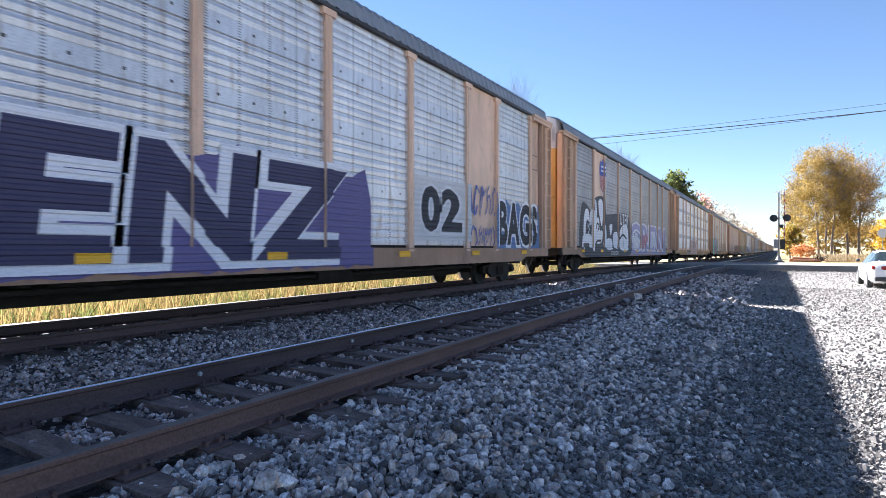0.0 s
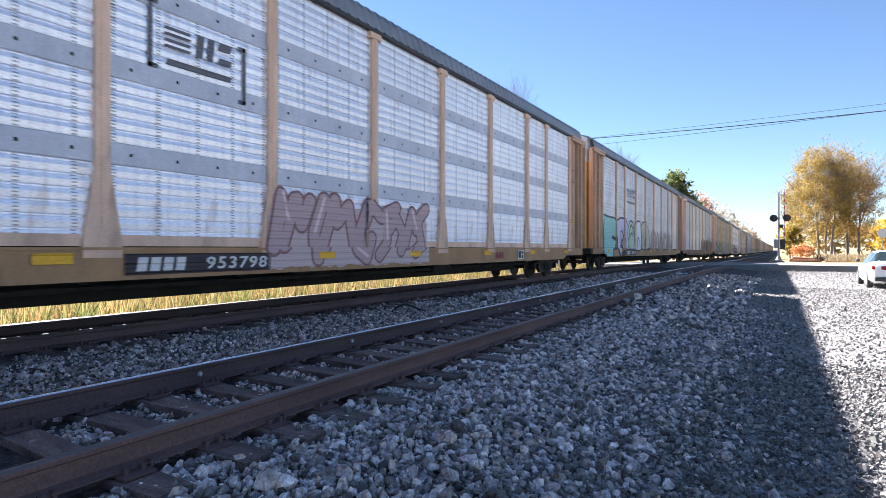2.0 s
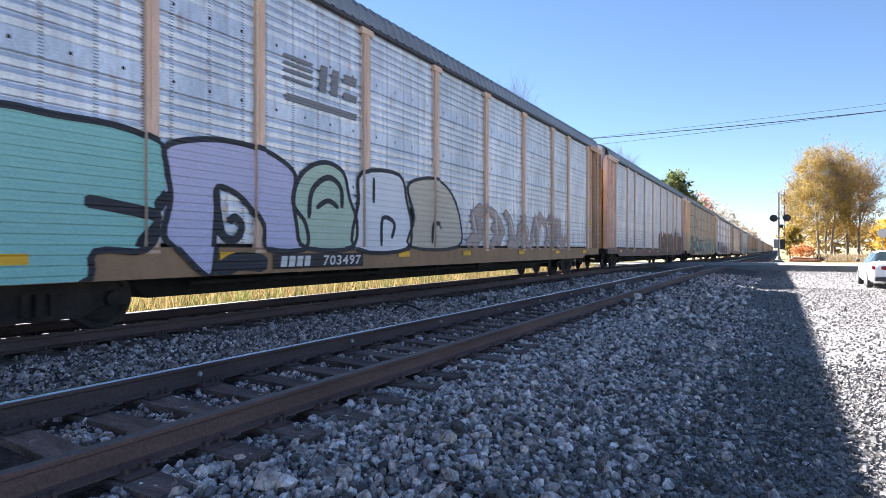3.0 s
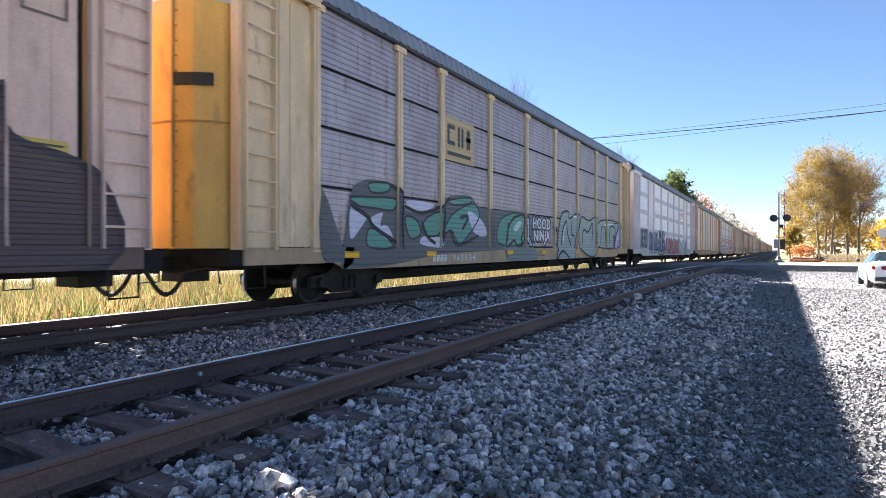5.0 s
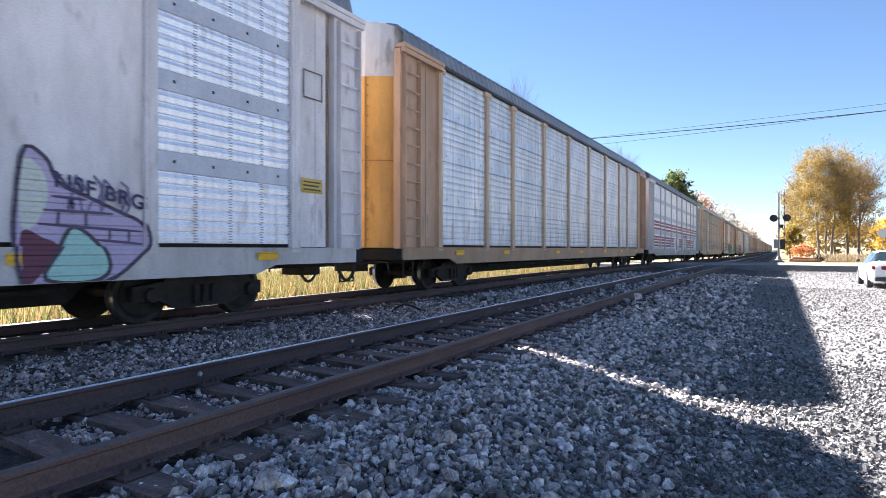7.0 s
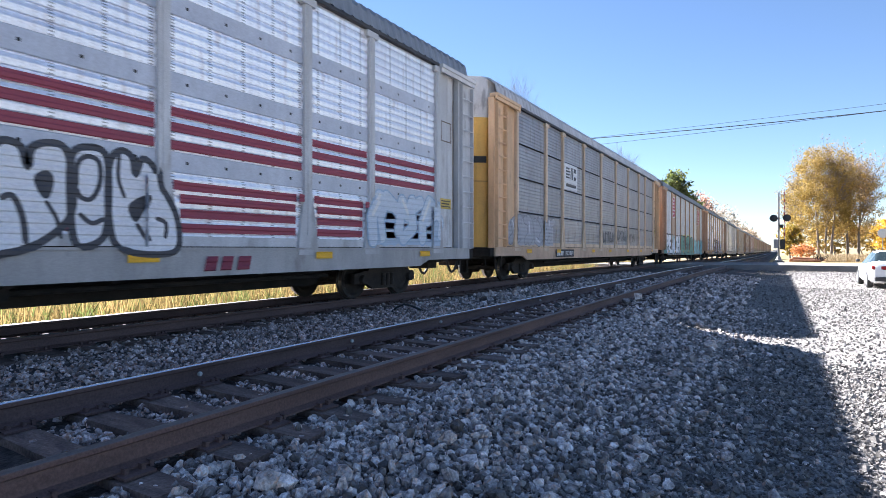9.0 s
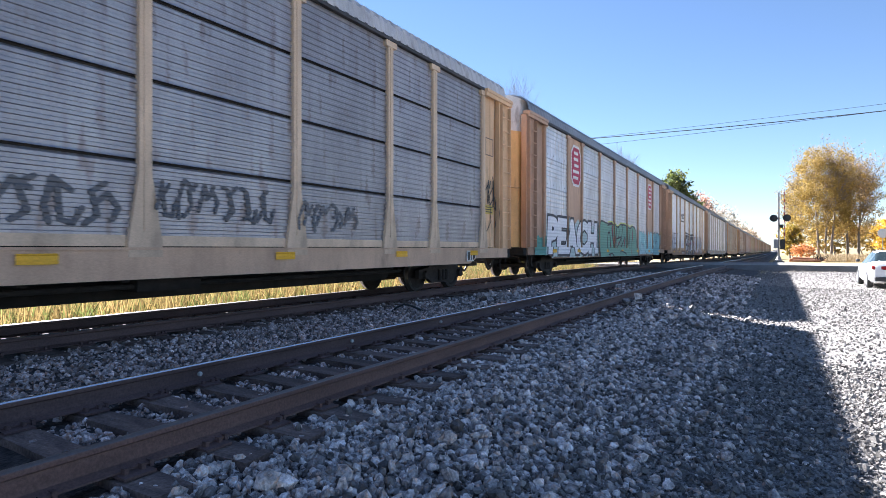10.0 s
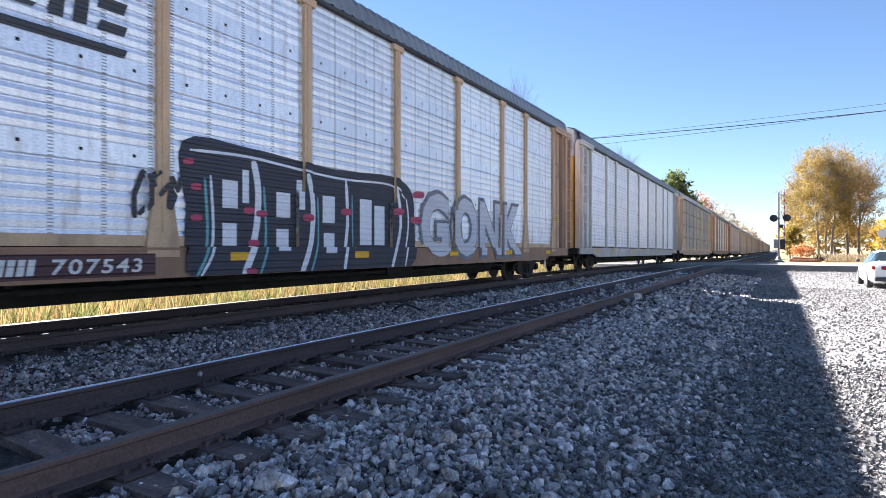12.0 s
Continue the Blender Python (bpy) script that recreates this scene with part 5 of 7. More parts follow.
blob(5, [(-5.59, 2.17), (-4.67, 1.89), (-4.46, 1.51), (-5.21, 1.56)], (0.64, 0.62, 0.74), None, 'pale lilac part of sprayed letters', 0.0, 2)
blob(5, [(-8.58, 2.23), (-8.02, 2.27), (-7.36, 2.2), (-7.95, 2.02), (-8.47, 2.05)], (0.64, 0.62, 0.74), None, 'pale lilac part of sprayed letters', 0.0, 2)
blob(5, [(-9.97, 2.51), (-9.28, 2.57), (-9.31, 2.39), (-9.87, 2.32)], (0.13, 0.33, 0.26), (0.03, 0.035, 0.035), 'dark green sprayed letter part with black rim', 0.05, 2)
blob(5, [(-10.57, 2.16), (-9.87, 2.22), (-9.01, 2.24), (-9.13, 1.98), (-9.87, 1.99), (-10.3, 2.0)], (0.13, 0.33, 0.26), (0.03, 0.035, 0.035), 'dark green sprayed letter part with black rim', 0.05, 2)
blob(5, [(-9.99, 1.54), (-9.6, 1.48), (-9.1, 1.16), (-9.99, 1.15)], (0.13, 0.33, 0.26), (0.03, 0.035, 0.035), 'dark green sprayed letter part with black rim', 0.05, 2)
blob(5, [(-8.65, 1.84), (-8.18, 1.81), (-7.99, 1.48), (-8.44, 1.36)], (0.13, 0.33, 0.26), (0.03, 0.035, 0.035), 'dark green sprayed letter part with black rim', 0.05, 2)
blob(5, [(-6.99, 1.4), (-6.61, 1.92), (-6.0, 2.22), (-5.21, 2.38), (-4.92, 2.04), (-5.59, 1.48), (-6.11, 1.25), (-6.54, 1.61)], (0.13, 0.33, 0.26), (0.03, 0.035, 0.035), 'dark green sprayed letter part with black rim', 0.05, 2)
blob(5, [(-7.78, 1.84), (-6.99, 2.06), (-7.13, 1.49), (-7.87, 1.47)], (0.13, 0.33, 0.26), (0.03, 0.035, 0.035), 'dark green sprayed letter part with black rim', 0.05, 2)
blob(5, [(-3.61, 1.28), (-3.41, 2.05), (-1.75, 2.27), (-1.63, 1.34)], (0.13, 0.33, 0.26), (0.03, 0.035, 0.035), 'dark green sprayed letter part with black rim', 0.05, 2)
blob(5, [(-6.59, 2.4), (-5.53, 2.54), (-5.46, 2.4), (-6.38, 2.28)], (0.13, 0.33, 0.26), (0.03, 0.035, 0.035), 'dark green sprayed letter part with black rim', 0.05, 2)
stroke(5, [(-9.26, 2.54), (-8.82, 2.37), (-8.85, 1.76), (-8.8, 1.1)], BLACK, 0.1, 'black strokes of sprayed letters', 4)
stroke(5, [(-8.68, 2.11), (-7.95, 1.98), (-7.08, 2.19), (-6.59, 2.46)], BLACK, 0.08, 'black strokes of sprayed letters', 4)
stroke(5, [(-10.57, 2.01), (-10.02, 1.79), (-9.81, 1.58), (-8.98, 1.25)], BLACK, 0.1, 'black strokes of sprayed letters', 4)
stroke(5, [(-7.95, 1.76), (-7.7, 1.42), (-7.31, 1.24)], BLACK, 0.1, 'black strokes of sprayed letters', 4)
stroke(5, [(-6.94, 2.17), (-6.99, 1.82), (-7.04, 1.24)], BLACK, 0.1, 'black strokes of sprayed letters', 4)
stroke(5, [(-6.59, 1.61), (-6.17, 1.21), (-4.95, 1.5)], BLACK, 0.09, 'black strokes of sprayed letters', 4)
stroke(5, [(-4.08, 2.2), (-4.11, 1.18)], BLACK, 0.1, 'black strokes of sprayed letters', 4)
stroke(5, [(-1.32, 2.3), (-1.32, 1.19)], BLACK, 0.09, 'black strokes of sprayed letters', 4)
stroke(5, [(-6.06, 1.96), (-5.59, 2.0), (-5.94, 1.63)], BLACK, 0.1, 'black strokes of sprayed letters', 4)
stroke(5, [(-2.92, 1.98), (-2.96, 1.34)], BLACK, 0.08, 'black strokes of sprayed letters', 4)
bars(5, "mark_bar", [(-7.56 + i * 0.18, -7.42 + i * 0.18, 0.79, 0.96) for i in range(4)], (0.72, 0.7, 0.68), "pale owner mark bars", 4, 0.03, False, False)
bm = letters("965534", 0.02, 1.15)
fit_box(bm, -6.6, -5.3, 0.79, 0.96, 0.12)
sprayed(5, "car_number", bm, (0.72, 0.7, 0.68), 5, "pale stencilled car number", False, False)
blob(5, [(-3.05, 0.8), (-3.05, 2.08), (-2.65, 2.2), (-2.26, 2.34), (-1.6, 2.29), (-1.28, 2.25), (-0.94, 2.18), (-0.98, 1.77), (-0.86, 1.26), (-0.66, 0.7)], (0.2, 0.22, 0.22), None, 'dark grey sprayed ground', 0.0, 2)
blob(5, [(-3.05, 1.23), (-2.91, 1.75), (-2.6, 2.05), (-2.14, 2.21), (-1.67, 2.25), (-1.55, 2.07), (-1.63, 1.73), (-1.86, 1.45), (-1.73, 1.25), (-2.2, 1.21), (-2.43, 1.39), (-2.81, 1.23)], (0.16, 0.36, 0.25), BLACK, 'green sprayed letter with black rim', 0.09, 3)
blob(5, [(-2.49, 1.79), (-2.08, 2.02), (-1.8, 1.98), (-2.02, 1.8), (-2.32, 1.68)], (0.62, 0.7, 0.68), None, 'pale highlight of a sprayed letter', 0.0, 4)
blob(5, [(-1.57, 2.07), (-1.39, 2.2), (-1.28, 1.75), (-1.06, 1.48), (-0.9, 1.2), (-1.35, 1.26), (-1.58, 1.53)], (0.62, 0.6, 0.7), BLACK, 'pale lilac sprayed letter', 0.07, 3)
blob(5, [(1.6, 0.6), (1.69, 1.21), (1.88, 1.97), (2.3, 2.54), (3.05, 2.63), (3.13, 2.35), (4.18, 2.61), (4.28, 2.14), (3.82, 1.22), (3.55, 0.57)], (0.34, 0.4, 0.37), (0.03, 0.03, 0.035), 'grey-green sprayed letter with black rim', 0.08, 3)
blob(5, [(4.28, 1.23), (4.57, 2.16), (4.87, 2.51), (5.87, 2.38), (7.13, 2.54), (7.19, 1.25), (6.23, 0.72)], (0.34, 0.4, 0.37), (0.03, 0.03, 0.035), 'grey-green sprayed letter with black rim', 0.08, 3)
blob(5, [(7.27, 1.22), (7.41, 2.29), (8.77, 2.53), (10.56, 2.54), (11.71, 2.31), (11.45, 1.24)], (0.34, 0.4, 0.37), (0.03, 0.03, 0.035), 'grey-green sprayed letter with black rim', 0.08, 3)
stroke(5, [(2.16, 1.21), (2.3, 1.8), (2.74, 2.24), (2.9, 1.73), (3.38, 1.22)], BLACK, 0.1, 'black strokes of sprayed letters')
stroke(5, [(3.47, 2.3), (3.38, 1.75), (3.82, 1.66)], BLACK, 0.09, 'black strokes of sprayed letters')
stroke(5, [(4.87, 1.29), (5.08, 1.95), (5.75, 1.86), (6.48, 2.29), (6.35, 1.37)], BLACK, 0.09, 'black strokes of sprayed letters')
stroke(5, [(7.84, 1.32), (7.99, 2.11), (8.61, 2.14), (8.77, 1.33)], BLACK, 0.09, 'black strokes of sprayed letters')
stroke(5, [(9.45, 1.34), (9.63, 2.2), (10.56, 2.17), (10.76, 1.44)], BLACK, 0.09, 'black strokes of sprayed letters')
stroke(5, [(1.5, 0.65), (2.16, 1.02), (3.38, 0.52)], BLACK, 0.1, 'black strokes of sprayed letters')
stroke(5, [(1.31, 1.93), (1.62, 1.58), (1.37, 1.2)], BLACK, 0.14, 'black strokes of sprayed letters')
stroke(5, [(2.37, 1.36), (2.51, 1.87), (2.77, 2.08)], (0.75, 0.76, 0.8), 0.07, 'pale highlights of sprayed letters')
stroke(5, [(3.64, 2.48), (4.09, 2.46)], (0.75, 0.76, 0.8), 0.07, 'pale highlights of sprayed letters')
stroke(5, [(8.14, 2.26), (10.18, 2.36)], (0.75, 0.76, 0.8), 0.06, 'pale highlights of sprayed letters')
word(5, "HOOD\nNINJA", (-0.5, 1.4, 1.22, 2.36), (0.8, 0.8, 0.84), (0.03, 0.03, 0.035), "white sprayed letters with black rims", None, 0.03, 0.07)
blob(5, [(10.48, 1.36), (10.77, 1.76), (11.23, 2.17), (11.59, 2.29), (11.62, 1.43), (10.98, 1.14), (10.51, 1.14)], (0.56, 0.52, 0.7), None, 'lilac part of sprayed letters', 0.0, 6)
blob(5, [(10.26, 1.85), (10.64, 1.78), (11.21, 2.29), (11.32, 2.16), (10.77, 1.67), (10.53, 1.18), (10.25, 1.15)], (0.04, 0.04, 0.05), None, 'black part of sprayed letters', 0.0, 7)
stroke(5, [(9.88, 2.73), (10.33, 2.43), (11.05, 2.48), (11.21, 2.28)], (0.05, 0.05, 0.06), 0.06, 'black line of sprayed letters', 7)
stroke(5, [(10.77, 0.91), (11.12, 1.34), (11.61, 1.63)], (0.05, 0.05, 0.06), 0.08, 'black line of sprayed letters', 8)
bars(5, "stencil_plate", [(-0.3, 0.72, 0.78, 1.08)], (0.5, 0.36, 0.2), "tan stencil plate", 1)
bars(5, "stencil_bar", [(-0.2, 0.6, 0.84, 0.87), (-0.2, 0.5, 0.91, 0.94), (-0.2, 0.6, 0.98, 1.01)], (0.1, 0.07, 0.05), "dark stencil bars", 2)
# car G
word(6, "SERE", (-11.3, -8.95, 1.16, 2.6), (0.05, 0.05, 0.09), (0.6, 0.6, 0.66), "black sprayed bubble letters", (0.06, 0.06, 0.12), 0.045, 0.035)
word(6, "SNVD", (-8.5, -5.3, 0.9, 2.5), (0.05, 0.06, 0.16), (0.6, 0.62, 0.68), "blue-black sprayed bubble letters", NAVY, 0.045, 0.035)
number(6, "301785", (-5.38, -3.3, 0.73, 1.07), (-4.62, -3.5, 0.8, 0.99), bar=(-5.3, -4.8, 0.8, 0.99))
wild(6, (-2.15, 4.3, 0.74, 2.15), 6, (0.3, 0.08, 0.09), (0.6, 0.58, 0.62), "dark red sprayed letters with pale rims", 72, (0.24, 0.12, 0.15), 0.34, 0.08)
wild(6, (4.3, 7.0, 0.76, 2.2), 3, (0.42, 0.58, 0.58), (0.12, 0.14, 0.16), "pale teal sprayed letters", 73, None, 0.26, 0.07)
blob(6, [(7.35, 2.19), (7.6, 2.2), (7.74, 1.92), (8.05, 1.78), (8.45, 1.61), (8.77, 1.46), (8.85, 1.2), (8.73, 1.04), (8.24, 0.69), (7.35, 0.68)], (0.5, 0.42, 0.6), (0.08, 0.06, 0.1), 'lilac sprayed brick pattern', 0.05, 3)
stroke(6, [(7.66, 1.75), (8.05, 1.73)], (0.1, 0.07, 0.14), 0.035, 'dark brick line')
stroke(6, [(7.57, 1.58), (8.38, 1.57)], (0.1, 0.07, 0.14), 0.035, 'dark brick line')
stroke(6, [(7.52, 1.41), (8.77, 1.35)], (0.1, 0.07, 0.14), 0.035, 'dark brick line')
stroke(6, [(8.18, 1.23), (8.77, 1.18)], (0.1, 0.07, 0.14), 0.035, 'dark brick line')
stroke(6, [(7.86, 1.76), (7.85, 1.59)], (0.1, 0.07, 0.14), 0.035, 'dark brick line')
stroke(6, [(7.74, 1.57), (7.73, 1.41)], (0.1, 0.07, 0.14), 0.035, 'dark brick line')
stroke(6, [(8.05, 1.56), (8.05, 1.38)], (0.1, 0.07, 0.14), 0.035, 'dark brick line')
stroke(6, [(8.34, 1.39), (8.34, 1.21)], (0.1, 0.07, 0.14), 0.035, 'dark brick line')
stroke(6, [(8.59, 1.36), (8.59, 1.18)], (0.1, 0.07, 0.14), 0.035, 'dark brick line')
blob(6, [(7.35, 2.13), (7.54, 2.09), (7.63, 1.78), (7.52, 1.44), (7.35, 1.37)], (0.62, 0.66, 0.6), None, 'pale round sprayed patch', 0.0, 4)
blob(6, [(7.57, 0.76), (7.74, 1.12), (7.92, 1.39), (8.24, 1.12), (8.3, 0.83), (8.05, 0.7)], (0.4, 0.66, 0.6), (0.07, 0.06, 0.08), 'mint sprayed arrow', 0.05, 4)
blob(6, [(7.35, 1.31), (7.57, 1.25), (7.74, 1.12), (7.46, 0.74), (7.35, 0.71)], (0.14, 0.04, 0.07), None, 'dark red sprayed patch', 0.0, 4)
bm = letters("NSF BRG", 0.02, 1.1)
fit_box(bm, 7.7, 8.8, 1.86, 2.06, 0.0)
for v in bm.verts:
    v.co.z -= (v.co.y - 7.7) * 0.2
sprayed(6, "graffiti_fill", bm, (0.05, 0.045, 0.12), 5, "thin violet sprayed tag", False, False)
emblem_bars(6, (4.7, 6.8, 4.0, 4.5), (0.42, 0.07, 0.07), "red company mark bars")
wild(6, (7.9, 9.0, 1.5, 2.15), 4, (0.2, 0.17, 0.3), BLACK, "thin violet tag", 74, None, 0.12, 0, False, True)
blob(6, [(-5.31, 1.46), (-5.26, 1.76), (-5.16, 2.06), (-4.98, 2.35), (-4.79, 2.53), (-4.6, 2.48), (-4.55, 2.14), (-4.49, 2.43), (-4.31, 2.57), (-4.13, 2.45), (-4.07, 2.13), (-4.03, 1.07), (-4.4, 1.06), (-5.13, 1.07), (-5.29, 1.23)], (0.03, 0.028, 0.035), None, 'black sprayed bubble letter', 0.0, 3)
blob(6, [(-4.05, 2.4), (-3.93, 2.55), (-3.79, 2.45), (-3.66, 2.54), (-3.53, 2.53), (-3.47, 2.41), (-3.34, 2.54), (-3.2, 2.53), (-3.13, 2.31), (-3.12, 2.0), (-2.97, 1.91), (-2.69, 1.9), (-2.53, 1.67), (-2.52, 1.27), (-2.69, 0.96), (-3.04, 0.83), (-3.28, 0.84), (-3.44, 1.01), (-3.73, 1.1), (-4.0, 1.1)], (0.04, 0.075, 0.27), None, 'dark blue sprayed bubble letters', 0.0, 3)
blob(6, [(-2.88, 2.19), (-2.78, 2.42), (-2.6, 2.51), (-2.43, 2.36), (-2.43, 2.14), (-2.6, 2.0), (-2.79, 2.0)], (0.05, 0.1, 0.3), None, 'small blue sprayed blob', 0.0, 3)
stroke(6, [(-4.55, 1.93), (-4.76, 1.95), (-4.95, 1.84), (-5.03, 1.63), (-4.97, 1.42), (-4.82, 1.35), (-4.71, 1.46), (-4.77, 1.52)], (0.78, 0.78, 0.84), 0.06, 'white line inside bubble letters')
stroke(6, [(-4.54, 1.91), (-4.41, 1.7), (-4.36, 1.38), (-4.34, 1.08)], (0.78, 0.78, 0.84), 0.05, 'white line inside bubble letters')
stroke(6, [(-3.98, 2.07), (-3.93, 1.59), (-3.82, 1.1)], (0.78, 0.78, 0.84), 0.05, 'white line inside bubble letters')
stroke(6, [(-3.98, 2.07), (-3.7, 1.89), (-3.5, 2.12)], (0.78, 0.78, 0.84), 0.05, 'white line inside bubble letters')
stroke(6, [(-3.5, 2.12), (-3.47, 1.55), (-3.36, 1.04)], (0.78, 0.78, 0.84), 0.05, 'white line inside bubble letters')
stroke(6, [(-2.99, 1.91), (-2.92, 1.65), (-3.1, 1.49), (-3.28, 1.57)], (0.78, 0.78, 0.84), 0.06, 'white line inside bubble letters')
stroke(6, [(-4.08, 2.4), (-4.05, 1.08)], (0.78, 0.78, 0.84), 0.05, 'white line inside bubble letters')
# car I: red stripes over every bay
for z in (2.61, 2.87, 3.09, 1.42, 1.63, 1.845, 2.03):
    bars(8, "red_stripe", [(POST_Y[i] + (0.27 if z < 2.0 else 0.12), POST_Y[i + 1] - (0.27 if z < 2.0 else 0.12), z - 0.068, z + 0.068) for i in range(9)], (0.3, 0.05, 0.08), "dark red painted stripe", 1, 0, True, False)
blob(8, [(2.02, 2.16), (2.2, 2.24), (2.32, 2.34), (2.49, 2.29), (2.56, 2.06), (2.6, 2.29), (2.77, 2.38), (2.97, 2.32), (3.04, 1.87), (3.0, 1.49), (2.67, 1.18), (2.29, 1.06), (2.02, 1.06)], (0.8, 0.8, 0.84), (0.06, 0.06, 0.07), 'white sprayed bubble letter with black rim', 0.09, 3, True)
blob(8, [(3.03, 2.27), (3.23, 2.4), (3.42, 2.35), (3.47, 2.04), (3.45, 1.44), (3.35, 1.21), (3.08, 1.17), (3.01, 1.68)], (0.8, 0.8, 0.84), (0.06, 0.06, 0.07), 'white sprayed bubble letter with black rim', 0.09, 3, True)
blob(8, [(3.47, 2.17), (3.61, 2.41), (3.77, 2.35), (3.82, 2.11), (3.92, 2.35), (4.09, 2.23), (4.15, 1.97), (4.24, 1.84), (4.38, 1.55), (4.41, 1.17), (4.21, 1.04), (3.64, 1.1), (3.48, 1.45)], (0.8, 0.8, 0.84), (0.06, 0.06, 0.07), 'white sprayed bubble letter with black rim', 0.09, 3, True)
blob(8, [(2.63, 1.98), (2.76, 2.05), (2.83, 1.96), (2.8, 1.77), (2.73, 1.71), (2.64, 1.84)], (0.05, 0.05, 0.06), None, 'dark core of a bubble letter', 0.0, 4, True)
blob(8, [(3.72, 1.69), (3.95, 1.85), (4.0, 1.78), (3.83, 1.47)], (0.05, 0.05, 0.06), None, 'dark core of a bubble letter', 0.0, 4, True)
stroke(8, [(3.08, 1.87), (3.09, 2.16), (3.21, 2.28), (3.35, 2.22), (3.36, 1.96), (3.26, 1.75), (3.13, 1.76), (3.08, 1.87)], (0.06, 0.06, 0.07), 0.06, 'dark line inside bubble letters', 4, True)
stroke(8, [(2.29, 1.68), (2.41, 1.72), (2.51, 1.47), (2.54, 1.17)], (0.06, 0.06, 0.07), 0.07, 'dark line inside bubble letters', 4, True)
stroke(8, [(2.74, 1.69), (2.86, 1.48), (2.91, 1.24)], (0.06, 0.06, 0.07), 0.05, 'dark line inside bubble letters', 4, True)
stroke(8, [(3.11, 1.56), (3.26, 1.44), (3.42, 1.51)], (0.06, 0.06, 0.07), 0.06, 'dark line inside bubble letters', 4, True)
stroke(8, [(3.83, 1.46), (3.99, 1.22)], (0.06, 0.06, 0.07), 0.06, 'dark line inside bubble letters', 4, True)
stroke(8, [(4.06, 1.54), (4.21, 1.47), (4.2, 1.26)], (0.06, 0.06, 0.07), 0.06, 'dark line inside bubble letters', 4, True)
stroke(8, [(3.61, 2.39), (3.59, 2.05), (3.68, 1.79)], (0.06, 0.06, 0.07), 0.05, 'dark line inside bubble letters', 4, True)
wild(8, (-2.7, -0.2, 0.75, 2.3), 3, (0.66, 0.66, 0.7), (0.2, 0.2, 0.22), "white sprayed letters with grey rims", 82, None, 0.42, 0.08, True)
wild(8, (9.3, 12.3, 1.2, 2.5), 3, (0.62, 0.68, 0.76), (0.36, 0.48, 0.62), "pale blue sprayed letters", 83, (0.44, 0.54, 0.66), 0.3, 0.08, True)
bars(8, "mark_bar", [(5.22, 5.42, 0.78, 1.0), (5.5, 5.7, 0.78, 1.0), (5.8, 6.05, 0.78, 1.0)], MAROON, "maroon mark bars", 2, 0.05, True)
# car J
emblem_bars(9, (-5.8, -4.4, 3.75, 4.6), (0.06, 0.06, 0.07), "black company mark bars", True, (0.7, 0.7, 0.72))
number(9, "932881", (-7.1, -4.9, 0.76, 1.06), (-6.0, -5.0, 0.82, 1.0), True, bar=(-6.95, -6.2, 0.82, 1.0))
wild(9, (1.75, 3.9, 1.5, 2.25), 6, (0.1, 0.1, 0.11), BLACK, "thin dark sprayed tag", 91, None, 0.16, 0, True, True)
wild(9, (-1.0, 1.3, 1.35, 2.1), 5, (0.11, 0.11, 0.12), BLACK, "thin dark sprayed tag", 92, None, 0.16, 0, True, True)
wild(9, (4.4, 6.2, 1.4, 2.1), 4, (0.14, 0.14, 0.15), BLACK, "thin dark sprayed tag", 93, None, 0.14, 0, True, True)
wild(9, (-11.3, -7.2, 1.2, 2.3), 4, (0.4, 0.4, 0.44), (0.2, 0.2, 0.22), "faint grey sprayed letters", 94, (0.42, 0.42, 0.46), 0.25, 0.05, True)
wild(9, (12.2, 13.0, 1.3, 3.4), 1, (0.03, 0.03, 0.03), BLACK, "thin black scribble on the end panel", 95, None, 0.05, 0, True, True)
wild(9, (12.2, 12.9, 2.2, 3.5), 2, (0.03, 0.03, 0.03), BLACK, "thin black scribble on the end panel", 96, None, 0.12, 0, True, True)
bars(9, "stencil_plate", [(10.9, 11.45, 0.76, 1.06)], (0.72, 0.72, 0.72), "white stencil plate", 1, 0, True)
bars(9, "stencil_bar", [(10.96, 11.1, 0.8, 1.02), (11.15, 11.2, 0.8, 1.02), (11.25, 11.4, 0.8, 1.02)], (0.04, 0.04, 0.04), "black stencil bars", 2, 0, True)
# car K
octagon(10, (-8.75, -7.4, 3.85, 5.65))
octagon(10, (7.3, 8.7, 3.85, 5.6))
cloud(10, (-12.9, -11.7, 0.74, 1.7), (0.1, 0.3, 0.26), "teal sprayed ground", 2)
word(10, "PEACH", (-11.7, -4.9, 0.75, 2.5), (0.88, 0.87, 0.9), (0.05, 0.05, 0.06), "white sprayed letters with black rims", (0.5, 0.6, 0.6), 0.06, 0.045, 1.0, 0.1)
blob(10, [(-4.2, 0.74), (-4.3, 2.35), (-2.77, 2.38), (-1.88, 2.44), (-1.67, 2.37), (-1.19, 2.35), (-0.83, 2.27), (-0.48, 2.3), (0.0, 2.45), (0.99, 2.43), (2.2, 2.31), (2.83, 2.44), (3.71, 2.17), (3.94, 1.0), (3.53, 0.47), (-2.77, 0.68)], (0.17, 0.36, 0.28), (0.05, 0.06, 0.06), 'green sprayed letters with black rim', 0.08, 2)
stroke(10, [(-2.77, 2.45), (-1.88, 2.51), (-1.67, 2.44), (-1.19, 2.43), (-0.83, 2.34), (-0.48, 2.37), (0.0, 2.52), (0.99, 2.51), (2.2, 2.42), (2.83, 2.55)], (0.6, 0.68, 0.16), 0.06, 'yellow edge line of sprayed letters')
